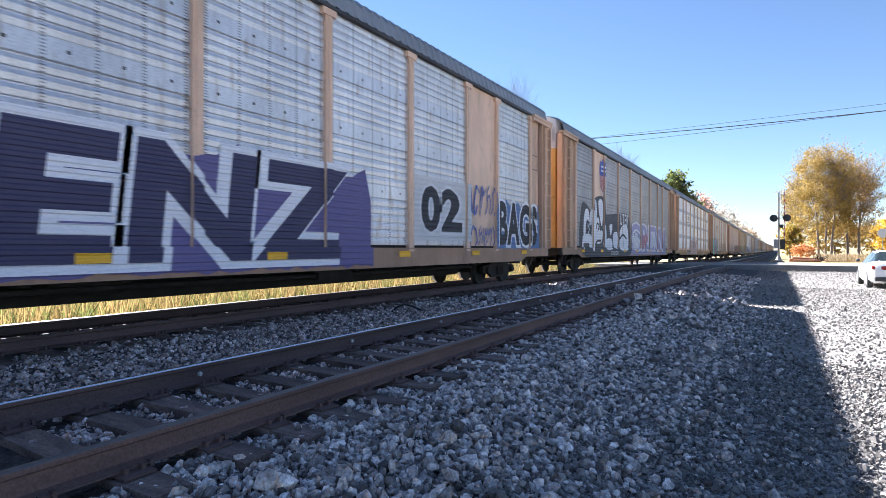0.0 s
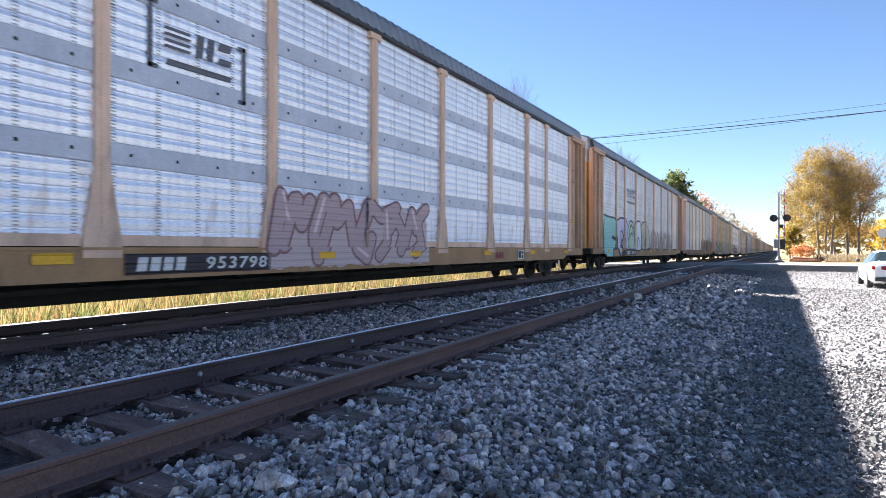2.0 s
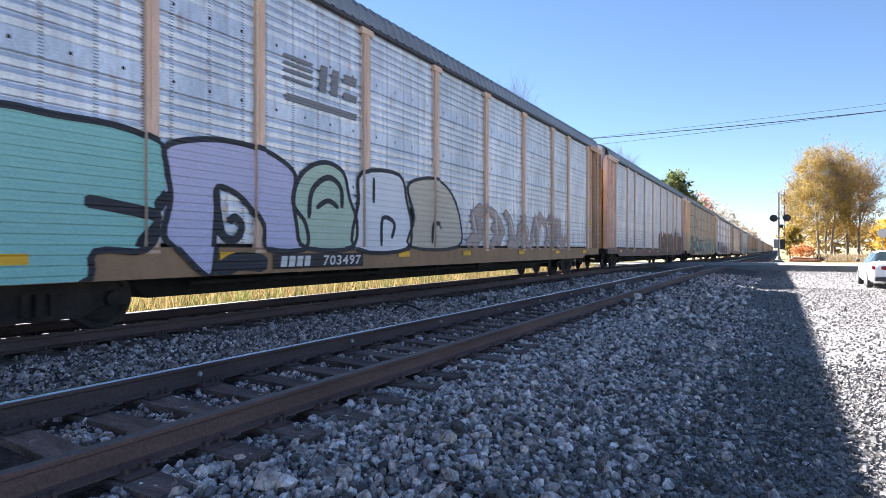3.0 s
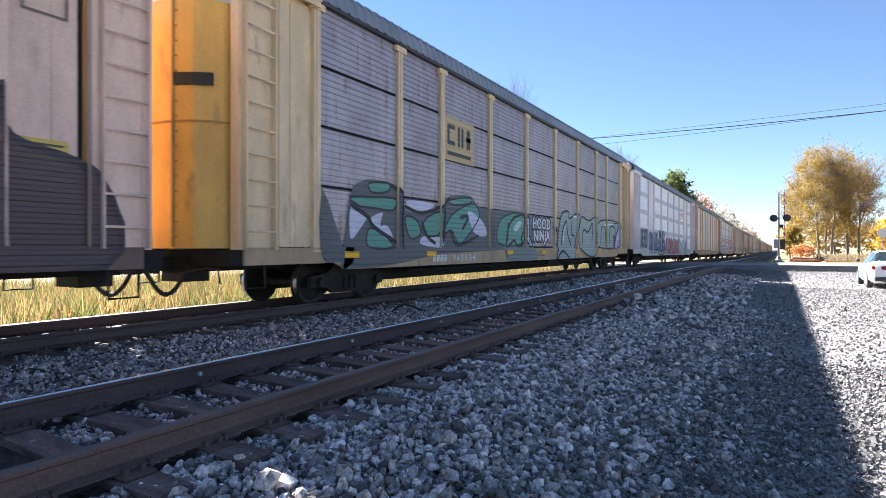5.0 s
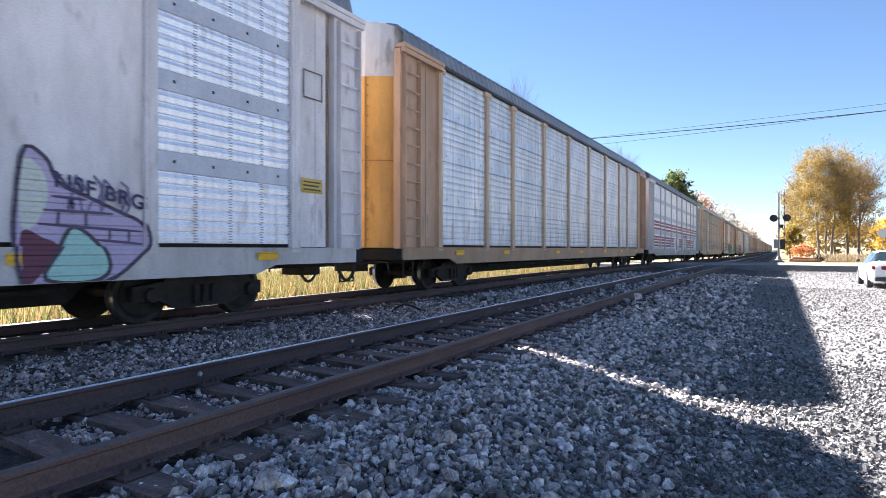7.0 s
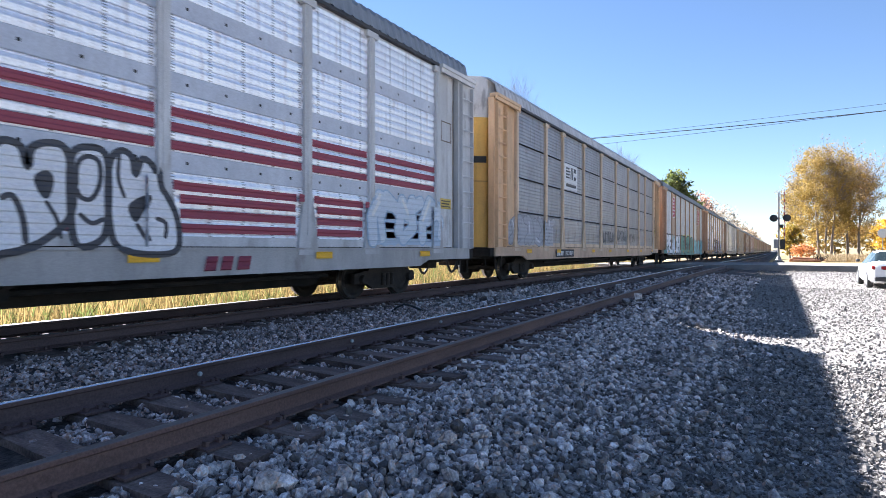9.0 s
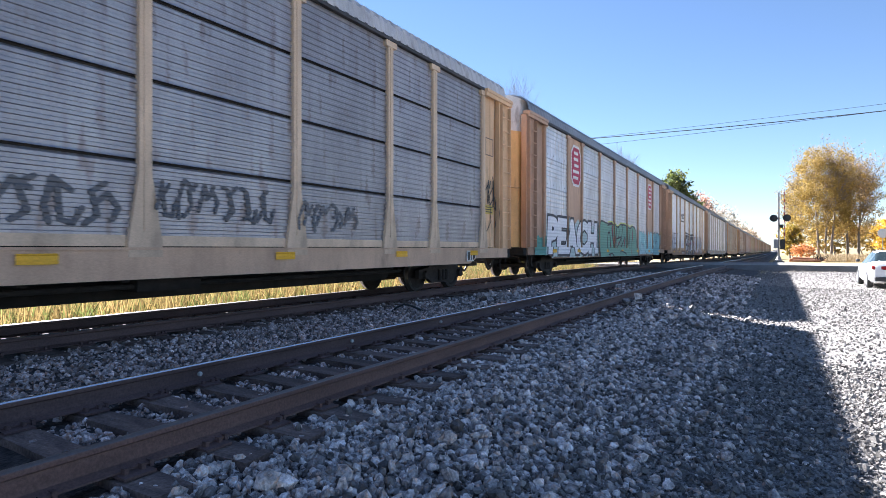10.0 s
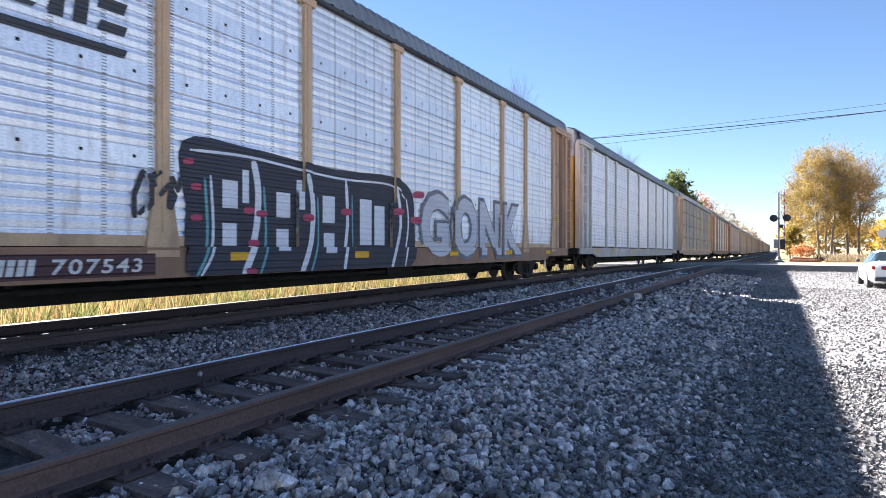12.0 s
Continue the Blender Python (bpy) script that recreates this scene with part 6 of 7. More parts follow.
stroke(10, [(-2.77, 0.93), (-2.66, 1.83), (-2.29, 1.87), (-2.14, 1.12)], BLACK, 0.1, 'black strokes of sprayed letters')
stroke(10, [(-2.77, 2.29), (-1.84, 2.39), (-1.91, 2.11), (-1.5, 1.12)], BLACK, 0.09, 'black strokes of sprayed letters')
stroke(10, [(-1.27, 2.3), (-1.46, 1.19)], BLACK, 0.08, 'black strokes of sprayed letters')
stroke(10, [(-1.0, 1.2), (-0.91, 2.23), (-0.39, 2.21), (-0.48, 1.74), (-0.91, 1.64), (0.05, 1.72), (-0.74, 1.2)], BLACK, 0.09, 'black strokes of sprayed letters')
stroke(10, [(0.15, 2.36), (0.42, 2.3), (0.0, 1.21), (0.99, 1.79), (0.87, 1.21)], BLACK, 0.09, 'black strokes of sprayed letters')
stroke(10, [(1.37, 2.41), (1.43, 1.52), (1.7, 1.12)], BLACK, 0.09, 'black strokes of sprayed letters')
stroke(10, [(2.2, 2.29), (1.91, 1.12)], BLACK, 0.08, 'black strokes of sprayed letters')
stroke(10, [(2.83, 2.35), (2.59, 1.12)], BLACK, 0.08, 'black strokes of sprayed letters')
stroke(10, [(-2.77, 0.8), (-2.07, 0.86), (-1.6, 0.68), (-1.53, 0.9)], BLACK, 0.07, 'black strokes of sprayed letters')
stroke(10, [(-0.48, 0.7), (-0.29, 0.99), (0.99, 0.83), (0.93, 0.64)], BLACK, 0.07, 'black strokes of sprayed letters')
stroke(10, [(-1.74, 2.31), (-1.73, 1.88), (-1.5, 1.42), (-1.42, 1.79)], (0.3, 0.045, 0.07), 0.16, 'dark red accents of sprayed letters')
stroke(10, [(-2.23, 1.39), (-2.07, 1.19)], (0.3, 0.045, 0.07), 0.16, 'dark red accents of sprayed letters')
stroke(10, [(-1.04, 1.47), (-1.01, 1.12)], (0.3, 0.045, 0.07), 0.12, 'dark red accents of sprayed letters')
stroke(10, [(-0.52, 1.45), (-0.34, 1.33)], (0.3, 0.045, 0.07), 0.14, 'dark red accents of sprayed letters')
stroke(10, [(0.81, 1.69), (0.9, 1.22)], (0.3, 0.045, 0.07), 0.13, 'dark red accents of sprayed letters')
stroke(10, [(1.57, 1.57), (1.63, 1.12)], (0.3, 0.045, 0.07), 0.13, 'dark red accents of sprayed letters')
stroke(10, [(2.83, 2.24), (2.8, 1.57)], (0.3, 0.045, 0.07), 0.12, 'dark red accents of sprayed letters')
stroke(10, [(-2.55, 0.79), (-2.42, 0.66)], (0.3, 0.045, 0.07), 0.15, 'dark red accents of sprayed letters')
stroke(10, [(2.28, 1.07), (2.43, 0.69)], (0.3, 0.045, 0.07), 0.12, 'dark red accents of sprayed letters')
wild(10, (4.5, 9.0, 0.76, 2.35), 4, (0.3, 0.58, 0.62), (0.1, 0.2, 0.24), "teal sprayed letters", 104, (0.36, 0.58, 0.62), 0.34, 0.06)
wild(10, (9.0, 11.4, 0.76, 2.1), 2, (0.16, 0.38, 0.45), (0.03, 0.04, 0.06), "teal sprayed bubble letters", 105, (0.12, 0.26, 0.32), 0.6, 0.1)
# car L
word(11, "SCIFY", (-11.5, -9.3, 1.18, 2.65), (0.84, 0.82, 0.88), (0.06, 0.06, 0.07), "white sprayed bubble letters with dark rims", None, 0.045, 0.075, 1.1, 0, True)
emblem_bars(11, (-5.75, -3.95, 3.75, 4.5), (0.05, 0.05, 0.06), "black company mark bars", True)
blob(11, [(-3.9, 2.69), (-2.71, 2.77), (-1.44, 2.7), (-0.35, 2.67), (1.16, 2.74), (1.94, 2.52), (2.1, 1.93), (1.78, 0.62), (-1.72, 0.61), (-3.74, 0.66), (-3.78, 1.45)], (0.035, 0.035, 0.05), None, 'black sprayed ground of block letters', 0.0, 2, True)
stroke(11, [(-3.78, 2.58), (-2.71, 2.62), (-1.44, 2.54), (-0.35, 2.5), (1.16, 2.54), (1.73, 2.28)], (0.8, 0.8, 0.86), 0.045, 'white edge of block letters', 4, True)
stroke(11, [(-3.43, 2.24), (-3.39, 1.21), (-3.64, 0.7)], (0.8, 0.8, 0.86), 0.05, 'white edge of block letters', 4, True)
stroke(11, [(-2.62, 2.57), (-2.52, 2.06), (-2.59, 1.31), (-2.88, 0.65)], (0.8, 0.8, 0.86), 0.13, 'white edge of block letters', 4, True)
stroke(11, [(-1.44, 2.49), (-1.32, 1.96), (-1.37, 1.22), (-1.61, 0.63)], (0.8, 0.8, 0.86), 0.12, 'white edge of block letters', 4, True)
stroke(11, [(-0.32, 2.48), (-0.28, 1.58), (-0.45, 0.63)], (0.8, 0.8, 0.86), 0.09, 'white edge of block letters', 4, True)
stroke(11, [(1.33, 2.5), (1.46, 1.64), (1.12, 0.62)], (0.8, 0.8, 0.86), 0.1, 'white edge of block letters', 4, True)
stroke(11, [(1.78, 2.28), (1.87, 1.65), (1.64, 0.66)], (0.8, 0.8, 0.86), 0.06, 'white edge of block letters', 4, True)
for counter in [(-3.22, -2.93, 1.76, 2.2), (-3.22, -2.95, 1.16, 1.52), (-2.13, -1.81, 1.66, 2.1), (-2.13, -1.85, 1.08, 1.46), (-0.99, -0.65, 1.61, 2.13), (-0.96, -0.66, 1.03, 1.42), (0.11, 0.5, 1.19, 2.15), (0.59, 0.95, 1.19, 2.04), (-2.84, -2.71, 1.86, 2.4), (-1.66, -1.52, 1.82, 2.36)]:
    bars(11, "graffiti_fill", [counter], (0.78, 0.79, 0.86), "white counters of block letters", 4, 0.0, True, False)
stroke(11, [(-3.53, 2.19), (-3.49, 1.21), (-3.71, 0.7)], (0.16, 0.4, 0.45), 0.05, 'teal line of block letters', 4, True)
stroke(11, [(-2.4, 2.17), (-2.36, 1.22), (-2.54, 0.67)], (0.16, 0.4, 0.45), 0.05, 'teal line of block letters', 4, True)
stroke(11, [(-1.2, 2.07), (-1.18, 1.23), (-1.37, 0.64)], (0.16, 0.4, 0.45), 0.05, 'teal line of block letters', 4, True)
stroke(11, [(-0.14, 2.21), (-0.11, 1.12)], (0.16, 0.4, 0.45), 0.04, 'teal line of block letters', 4, True)
blob(11, [(-2.79, 1.79), (-2.61, 1.79), (-2.62, 1.7), (-2.8, 1.7)], (0.45, 0.06, 0.12), None, 'small red dab', 0.0, 5, True)
blob(11, [(-2.54, 1.75), (-2.34, 1.75), (-2.36, 1.66), (-2.55, 1.66)], (0.45, 0.06, 0.12), None, 'small red dab', 0.0, 5, True)
blob(11, [(-3.87, 2.44), (-3.73, 2.45), (-3.74, 2.37), (-3.88, 2.36)], (0.45, 0.06, 0.12), None, 'small red dab', 0.0, 5, True)
blob(11, [(-3.75, 2.08), (-3.6, 2.09), (-3.61, 2.0), (-3.76, 2.0)], (0.45, 0.06, 0.12), None, 'small red dab', 0.0, 5, True)
blob(11, [(-3.75, 1.62), (-3.59, 1.62), (-3.6, 1.54), (-3.75, 1.54)], (0.45, 0.06, 0.12), None, 'small red dab', 0.0, 5, True)
blob(11, [(-2.7, 1.26), (-2.51, 1.25), (-2.52, 1.16), (-2.71, 1.17)], (0.45, 0.06, 0.12), None, 'small red dab', 0.0, 5, True)
blob(11, [(-1.54, 1.74), (-1.31, 1.74), (-1.32, 1.63), (-1.55, 1.63)], (0.45, 0.06, 0.12), None, 'small red dab', 0.0, 5, True)
blob(11, [(-0.43, 1.91), (-0.16, 1.91), (-0.18, 1.8), (-0.45, 1.79)], (0.45, 0.06, 0.12), None, 'small red dab', 0.0, 5, True)
blob(11, [(1.22, 2.01), (1.57, 2.02), (1.55, 1.89), (1.2, 1.88)], (0.45, 0.06, 0.12), None, 'small red dab', 0.0, 5, True)
blob(11, [(2.13, 2.47), (2.52, 2.49), (2.5, 2.35), (2.1, 2.33)], (0.45, 0.06, 0.12), None, 'small red dab', 0.0, 5, True)
blob(11, [(2.01, 1.86), (2.4, 1.86), (2.37, 1.72), (1.99, 1.72)], (0.45, 0.06, 0.12), None, 'small red dab', 0.0, 5, True)
blob(11, [(-2.79, 0.8), (-2.61, 0.78), (-2.62, 0.69), (-2.8, 0.71)], (0.45, 0.06, 0.12), None, 'small red dab', 0.0, 5, True)
word(11, "GONK", (3.0, 9.2, 0.78, 2.7), (0.6, 0.6, 0.66), (0.2, 0.2, 0.23), "pale sprayed letters with grey rims", None, 0.045, 0.035, 1.1, 0.0, True)
number(11, "707543", (-5.6, -3.65, 0.75, 1.05), (-4.95, -3.85, 0.8, 0.99), True, dark=(0.07, 0.025, 0.03), bar=(-5.5, -5.1, 0.8, 0.99))
wild(11, (-3.95, -3.25, 1.5, 2.35), 2, (0.05, 0.045, 0.05), BLACK, "black sprayed scribble", 112, None, 0.2, 0, True, True)
# reflectors on every sill, stencils on the ends
for k in range(13):
    for y in (-10.6, -7.6, -2.9, 0.1, 3.9, 7.4, 10.9):
        bars(k, "reflector", [(y - 0.22, y + 0.22, 0.93, 1.06)], (0.85, 0.46, 0.02), "yellow reflector strip", 4, 0, CARS[k].get("gusset", 0) > 0, False)
    bars(k, "label_plate", [(11.75, 12.3, 2.15, 2.42)], (0.62, 0.45, 0.1), "yellow label plate", 2, 0, False, False)
    bars(k, "label_bar", [(11.8, 12.25, 2.2, 2.23), (11.8, 12.2, 2.27, 2.3), (11.8, 12.25, 2.34, 2.37)], (0.1, 0.08, 0.05), "dark label bars", 3, 0, False, False)
    bars(k, "stencil_frame", [(11.8, 12.3, 3.9, 3.93), (11.8, 12.3, 4.4, 4.43), (11.8, 11.83, 3.93, 4.4), (12.27, 12.3, 3.93, 4.4)], (0.16, 0.12, 0.1), "thin stencilled frame", 2, 0, False, False)


# ---- the crossing and beyond ----
bm = bmesh.new()
xs = [-120, -40, -11, -7.5, -3, 0, 6, 14, 60, 200]
zt = [0.0, 0.1, 0.3, 0.33, 0.36, 0.4, 0.38, 0.34, 0.15, 0.1]
for (xa, za), (xb, zb) in zip(zip(xs, zt), list(zip(xs, zt))[1:]):
    sec = [(45.0, -0.42), (45.2, 0), (53.4, 0), (56.0, -0.4)]
    va = [bm.verts.new((xa, y, za + d)) for y, d in sec]
    vb = [bm.verts.new((xb, y, zb + d)) for y, d in sec]
    for i in range(3):
        bm.faces.new((va[i], vb[i], vb[i + 1], va[i + 1]))
bmesh.ops.remove_doubles(bm, verts=bm.verts[:], dist=0.001)
tagged(new("road", mesh_of(bm, ROAD, "road")), "pale worn pavement of the road over the crossing", "road", kind="structure")


def crossing_signal(m):
    top = tagged(new("crossing_signal"), "grey crossing signal mast with lamps and raised gate arm", "crossing signal")
    top.matrix_basis = m
    galv = material("galvanised", (0.2, 0.19, 0.19), (0.28, 0.27, 0.26), 0.5, 0.6, 5, 40)
    dark = paint((0.03, 0.03, 0.032))
    bm = bmesh.new()
    tube(bm, (0, 0, 0), (0, 0, 6.3), 0.085, 0.07, 12)
    part("mast", bm, galv, top)
    bm = bmesh.new()
    box(bm, -0.45, 0.45, -0.45, 0.45, -0.75, 0.0)
    part("foundation", bm, ROAD, top, "concrete foundation")
    bm = bmesh.new()
    lathe(bm, [(0, 0.3), (0.08, 0.3), (0.2, 0.2), (0.4, 0.14)], False, 14)
    part("mast_foot", bm, galv, top)
    bm = bmesh.new()
    box(bm, -0.42, -0.05, -0.25, 0.2, 1.15, 2.0)
    part("gate_box", bm, paint((0.3, 0.3, 0.31)), top, "grey gate machine", False, 0.02)
    bm = bmesh.new()
    box(bm, 0.1, 0.5, -0.18, 0.15, 1.05, 2.0)
    part("counterweight", bm, dark, top, "dark counterweight", False, 0.02)
    bm = bmesh.new()
    prism(bm, [(-0.06, 1.9), (0.06, 1.9), (0.03, 6.6), (-0.03, 6.6)], 0.42, 0.48)
    part("gate_arm", bm, paint((0.55, 0.5, 0.5)), top, "raised red and white gate arm")
    for i in range(7):
        bm = bmesh.new()
        box(bm, 0.415, 0.485, -0.07, 0.07, 2.3 + i * 0.62, 2.6 + i * 0.62)
        part("arm_stripe", bm, paint((0.4, 0.04, 0.04)), top, "red stripe")
    for z, turn in ((3.95, 0), (3.2, 90)):
        bm = bmesh.new()
        r = Matrix.Rotation(radians(turn), 3, "Z")
        tube(bm, r @ Vector((-0.75, 0, z)), r @ Vector((0.75, 0, z)), 0.03, None, 8)
        part("cross_arm", bm, galv, top)
        for s in (-1, 1):
            c = r @ Vector((s * 0.52 + (0.12 if turn == 0 else 0), -0.06, z))
            bm = bmesh.new()
            lathe(bm, [(-0.03, 0.33), (0.03, 0.33)], True, 20)
            me = mesh_of(bm, dark, "lamp_board")
            lamp = put("lamp_board", me, top, Matrix.Translation(c) @ pose(0, 0, 0, 0, 0, turn - 90), "round black lamp board")
            bm = bmesh.new()
            lathe(bm, [(0.03, 0.14), (0.3, 0.16)], True, 14)
            put("hood", mesh_of(bm, dark, "hood"), lamp)
            bm = bmesh.new()
            lathe(bm, [(0.03, 0.12), (0.06, 0.1)], True, 14)
            put("lens", mesh_of(bm, paint((0.22, 0.02, 0.02), 0.2), "lens"), lamp, None, "dark red unlit lens")
    return top


crossing_signal(pose(-0.1, 60.0, 0.4))

# overhead cables that cross the tracks with the road
for z, r, rise, bend in ((10.8, 0.03, -0.002, 0.0008), (11.18, 0.012, 0.016, 0.0004), (10.66, 0.014, 0.024, 0.0004)):
    bm = bmesh.new()
    pts = [(x, 47.5, z + rise * x + bend * x * x) for x in range(-60, 81, 5)]
    hose(bm, pts, r, 6)
    ob = new("overhead_cable", mesh_of(bm, paint((0.03, 0.03, 0.03)), "overhead_cable"))
    tagged(ob, "black overhead cable strung across the road and tracks", "cable", "overhead cables")


def utility_pole(m):
    top = tagged(new("utility_pole"), "weathered wooden utility pole carrying the overhead cables", "utility pole", "utility poles")
    top.matrix_basis = m
    bm = bmesh.new()
    tube(bm, (0, 0, -0.3), (0, 0, 12.9), 0.16, 0.11, 12)
    part("pole", bm, TIE_WOOD, top)
    bm = bmesh.new()
    box(bm, -0.05, 0.05, -1.1, 1.1, 12.2, 12.32)
    part("crossarm", bm, TIE_WOOD, top)


utility_pole(pose(-60, 47.6, -0.3))
utility_pole(pose(80, 47.6, 0))


# ---- trees ----
BARK = material("bark", (0.16, 0.13, 0.11), (0.26, 0.22, 0.19), 0.9, 0, 4, 30, (1, 1, 0.2), 0.4)
leaf_mats = {}


def thin_leaf(m):
    """Lets light through, as leaves and blades do."""
    n, l = m.node_tree.nodes, m.node_tree.links
    shine = n.new("ShaderNodeBsdfTranslucent")
    l.new(n["Principled BSDF"].inputs["Base Color"].links[0].from_socket, shine.inputs["Color"])
    mix = n.new("ShaderNodeMixShader")
    mix.inputs[0].default_value = 0.5
    l.new(n["Principled BSDF"].outputs[0], mix.inputs[1])
    l.new(shine.outputs[0], mix.inputs[2])
    l.new(mix.outputs[0], n["Material Output"].inputs["Surface"])
    return m


thin_leaf(GRASS)


def leaf_mat(c1, c2):
    if (c1, c2) not in leaf_mats:
        m = thin_leaf(material("leaves", c1, c2, 0.65, 0, 0.5, 4, (1, 1, 1), 0, 0.2, 0, 0.45))
        leaf_mats[(c1, c2)] = m
    return leaf_mats[(c1, c2)]


def tree(name, label, m, height, spread, seed, leaves=0, c1=(0.3, 0.2, 0.04), c2=(0.5, 0.34, 0.07), leaf=0.2, trunks=1, crown_low=0.15, depth=4, thick=0.02):
    """Tapered trunk, limbs that fork, and small leaves set along the twigs."""
    rnd = random.Random(seed)
    top = tagged(new(name), label, "bush" if name == "bush" else "tree")
    top.matrix_basis = m
    bm = bmesh.new()
    tips = []

    def grow(a, d, length, r, level):
        n = 3
        for i in range(n):
            b = a + d * (length / n)
            tube(bm, a, b, r, r * 0.84, 6 if level < 2 else 4)
            a, r = b, r * 0.84
            d = (d + Vector((rnd.uniform(-1, 1), rnd.uniform(-1, 1), rnd.uniform(-0.3, 0.6))) * 0.16).normalized()
            if level >= 1:
                tips.append((a.copy(), length))
            if level < depth and (i > 0 or level > 0):
                for _ in range(2 if level < depth - 1 else 1):
                    side = Vector((rnd.uniform(-1, 1), rnd.uniform(-1, 1), rnd.uniform(-0.1, 0.7))).normalized()
                    grow(a, (d * 0.55 + side * 0.8).normalized(), length * rnd.uniform(0.45, 0.68), r * 0.62, level + 1)
        tips.append((a.copy(), length))
        if level < depth:
            grow(a, d, length * 0.6, r * 0.85, level + 1)

    for k in range(trunks):
        base = Vector((rnd.uniform(-1, 1) * spread * 0.16, rnd.uniform(-1, 1) * spread * 0.16, -0.2)) if trunks > 1 else Vector((0, 0, -0.2))
        lean = Vector((base.x * 0.05, base.y * 0.05, 1)).normalized()
        grow(base, lean, height * 0.36, height * thick / math.sqrt(trunks), 0)
    zs = max(t[0].z for t in tips)
    rs = sorted(math.hypot(t[0].x, t[0].y) for t in tips)[int(len(tips) * 0.95)]
    sz, sx = height / zs, spread / 2 / rs
    for v in bm.verts:
        v.co.z *= sz
        f = sx if v.co.z > height * 0.3 else 1 + (sx - 1) * max(0, v.co.z) / (height * 0.3)
        v.co.x *= f
        v.co.y *= f
    part("trunk", bm, BARK, top)
    if leaves:
        rng = np.random.default_rng(seed)
        p = np.array([t[0][:] for t in tips]) * np.array([sx, sx, sz])
        p = p[p[:, 2] > height * crown_low]
        # clumps inside an uneven egg-shaped crown, and leaves along the twigs
        k = 150
        d = rng.normal(size=(k, 3))
        d /= np.linalg.norm(d, axis=1, keepdims=True)
        egg = d * rng.uniform(0.35, 1.0, (k, 1)) ** 0.6 * np.array([spread * 0.46, spread * 0.46, height * (1 - crown_low) * 0.47])
        egg[:, :2] *= 1 - 0.22 * (egg[:, 2:] / (height * 0.5))
        egg[:, 2] += height * (crown_low + (1 - crown_low) * 0.5)
        p = np.concatenate([egg[rng.integers(0, k, len(p) * 2)], p])
        i = rng.integers(0, len(p), leaves)
        c = p[i] + rng.normal(0, 1, (leaves, 3)) * np.array([spread * 0.034, spread * 0.034, height * 0.022])
        c[:, 2] = np.maximum(c[:, 2], 0.1)
        u = rng.normal(size=(leaves, 3))
        u /= np.linalg.norm(u, axis=1, keepdims=True)
        w = np.cross(u, rng.normal(size=(leaves, 3)))
        w /= np.linalg.norm(w, axis=1, keepdims=True)
        s = leaf * rng.uniform(0.5, 1.3, (leaves, 1))
        quad = np.stack([c - u * s, c + w * s * 0.6, c + u * s, c - w * s * 0.6], 1).reshape(-1, 3)
        part_ob = put("crown", raw_mesh("crown", quad, np.arange(leaves * 4).reshape(-1, 4), [leaf_mat(c1, c2)]), top, None, "autumn leaves" if c1[0] > 0.1 else "green leaves")
    return top


GOLD1, GOLD2 = (0.25, 0.165, 0.036), (0.37, 0.258, 0.07)
tree("tree", "tall golden autumn trees growing in a clump", pose(5.6, 103.6, 0), 18.6, 10.2, 5, 34000, GOLD1, GOLD2, 0.115, 3, 0.06)
tree("tree", "golden autumn tree with thin bare outer twigs", pose(9.8, 108.6, 0), 16.6, 8.8, 6, 18000, (0.28, 0.165, 0.048), (0.4, 0.265, 0.09), 0.115, 2, 0.06)
tree("tree", "half-bare autumn tree at the edge of the clump", pose(3.3, 110.8, 0), 15.5, 7.0, 7, 8000, (0.28, 0.195, 0.058), (0.4, 0.28, 0.1), 0.115, 2, 0.15)
tree("bush", "yellow-green bush beside the road", pose(1.6, 100.6, 0), 5.5, 3.4, 8, 3600, (0.26, 0.2, 0.03), (0.46, 0.31, 0.05), 0.15, 4, 0.02, 3)
tree("bush", "low orange-red autumn bush beside the road", pose(2.9, 94.4, 0), 2.3, 3.4, 9, 2000, (0.5, 0.17, 0.05), (0.6, 0.32, 0.12), 0.11, 4, 0.0, 3)
tree("tree", "young tree with yellow leaves", pose(15.8, 118.7, 0), 7.0, 6.5, 10, 4200, (0.5, 0.3, 0.03), (0.66, 0.44, 0.05), 0.2, 2, 0.1)
tree("bush", "dark green shrub behind the road", pose(16.8, 102.3, 0), 3.0, 6.0, 11, 3000, (0.05, 0.08, 0.025), (0.12, 0.14, 0.05), 0.16, 4, 0.0, 3)
tree("tree", "leafless grey tree beyond the train", pose(-25.7, 57.6, -0.4), 22.0, 9.0, 12, 0, depth=5, thick=0.011)
tree("tree", "leafless grey tree beyond the train", pose(-21.2, 89.8, -0.4), 19.2, 9.0, 13, 0, depth=5, thick=0.011)
tree("tree", "broad tree still in green leaf", pose(-17.0, 111.3, -0.4), 16.6, 9.0, 14, 6500, (0.05, 0.08, 0.02), (0.16, 0.17, 0.05), 0.3, 1, 0.2)
tree("tree", "thin autumn tree with pinkish leaves", pose(-15.5, 134.9, -0.4), 15.0, 7.0, 15, 1800, (0.36, 0.2, 0.14), (0.5, 0.33, 0.26), 0.26, 1, 0.2)
tree("tree", "pale half-bare tree beyond the train", pose(-13.9, 149.2, -0.4), 14.4, 8.0, 16, 1500, (0.4, 0.36, 0.3), (0.55, 0.5, 0.45), 0.26, 2, 0.2)
tree("tree", "pale half-bare tree beyond the train", pose(-12.0, 161.5, -0.4), 13.4, 8.0, 17, 1500, (0.36, 0.34, 0.26), (0.55, 0.5, 0.45), 0.26, 2, 0.2)
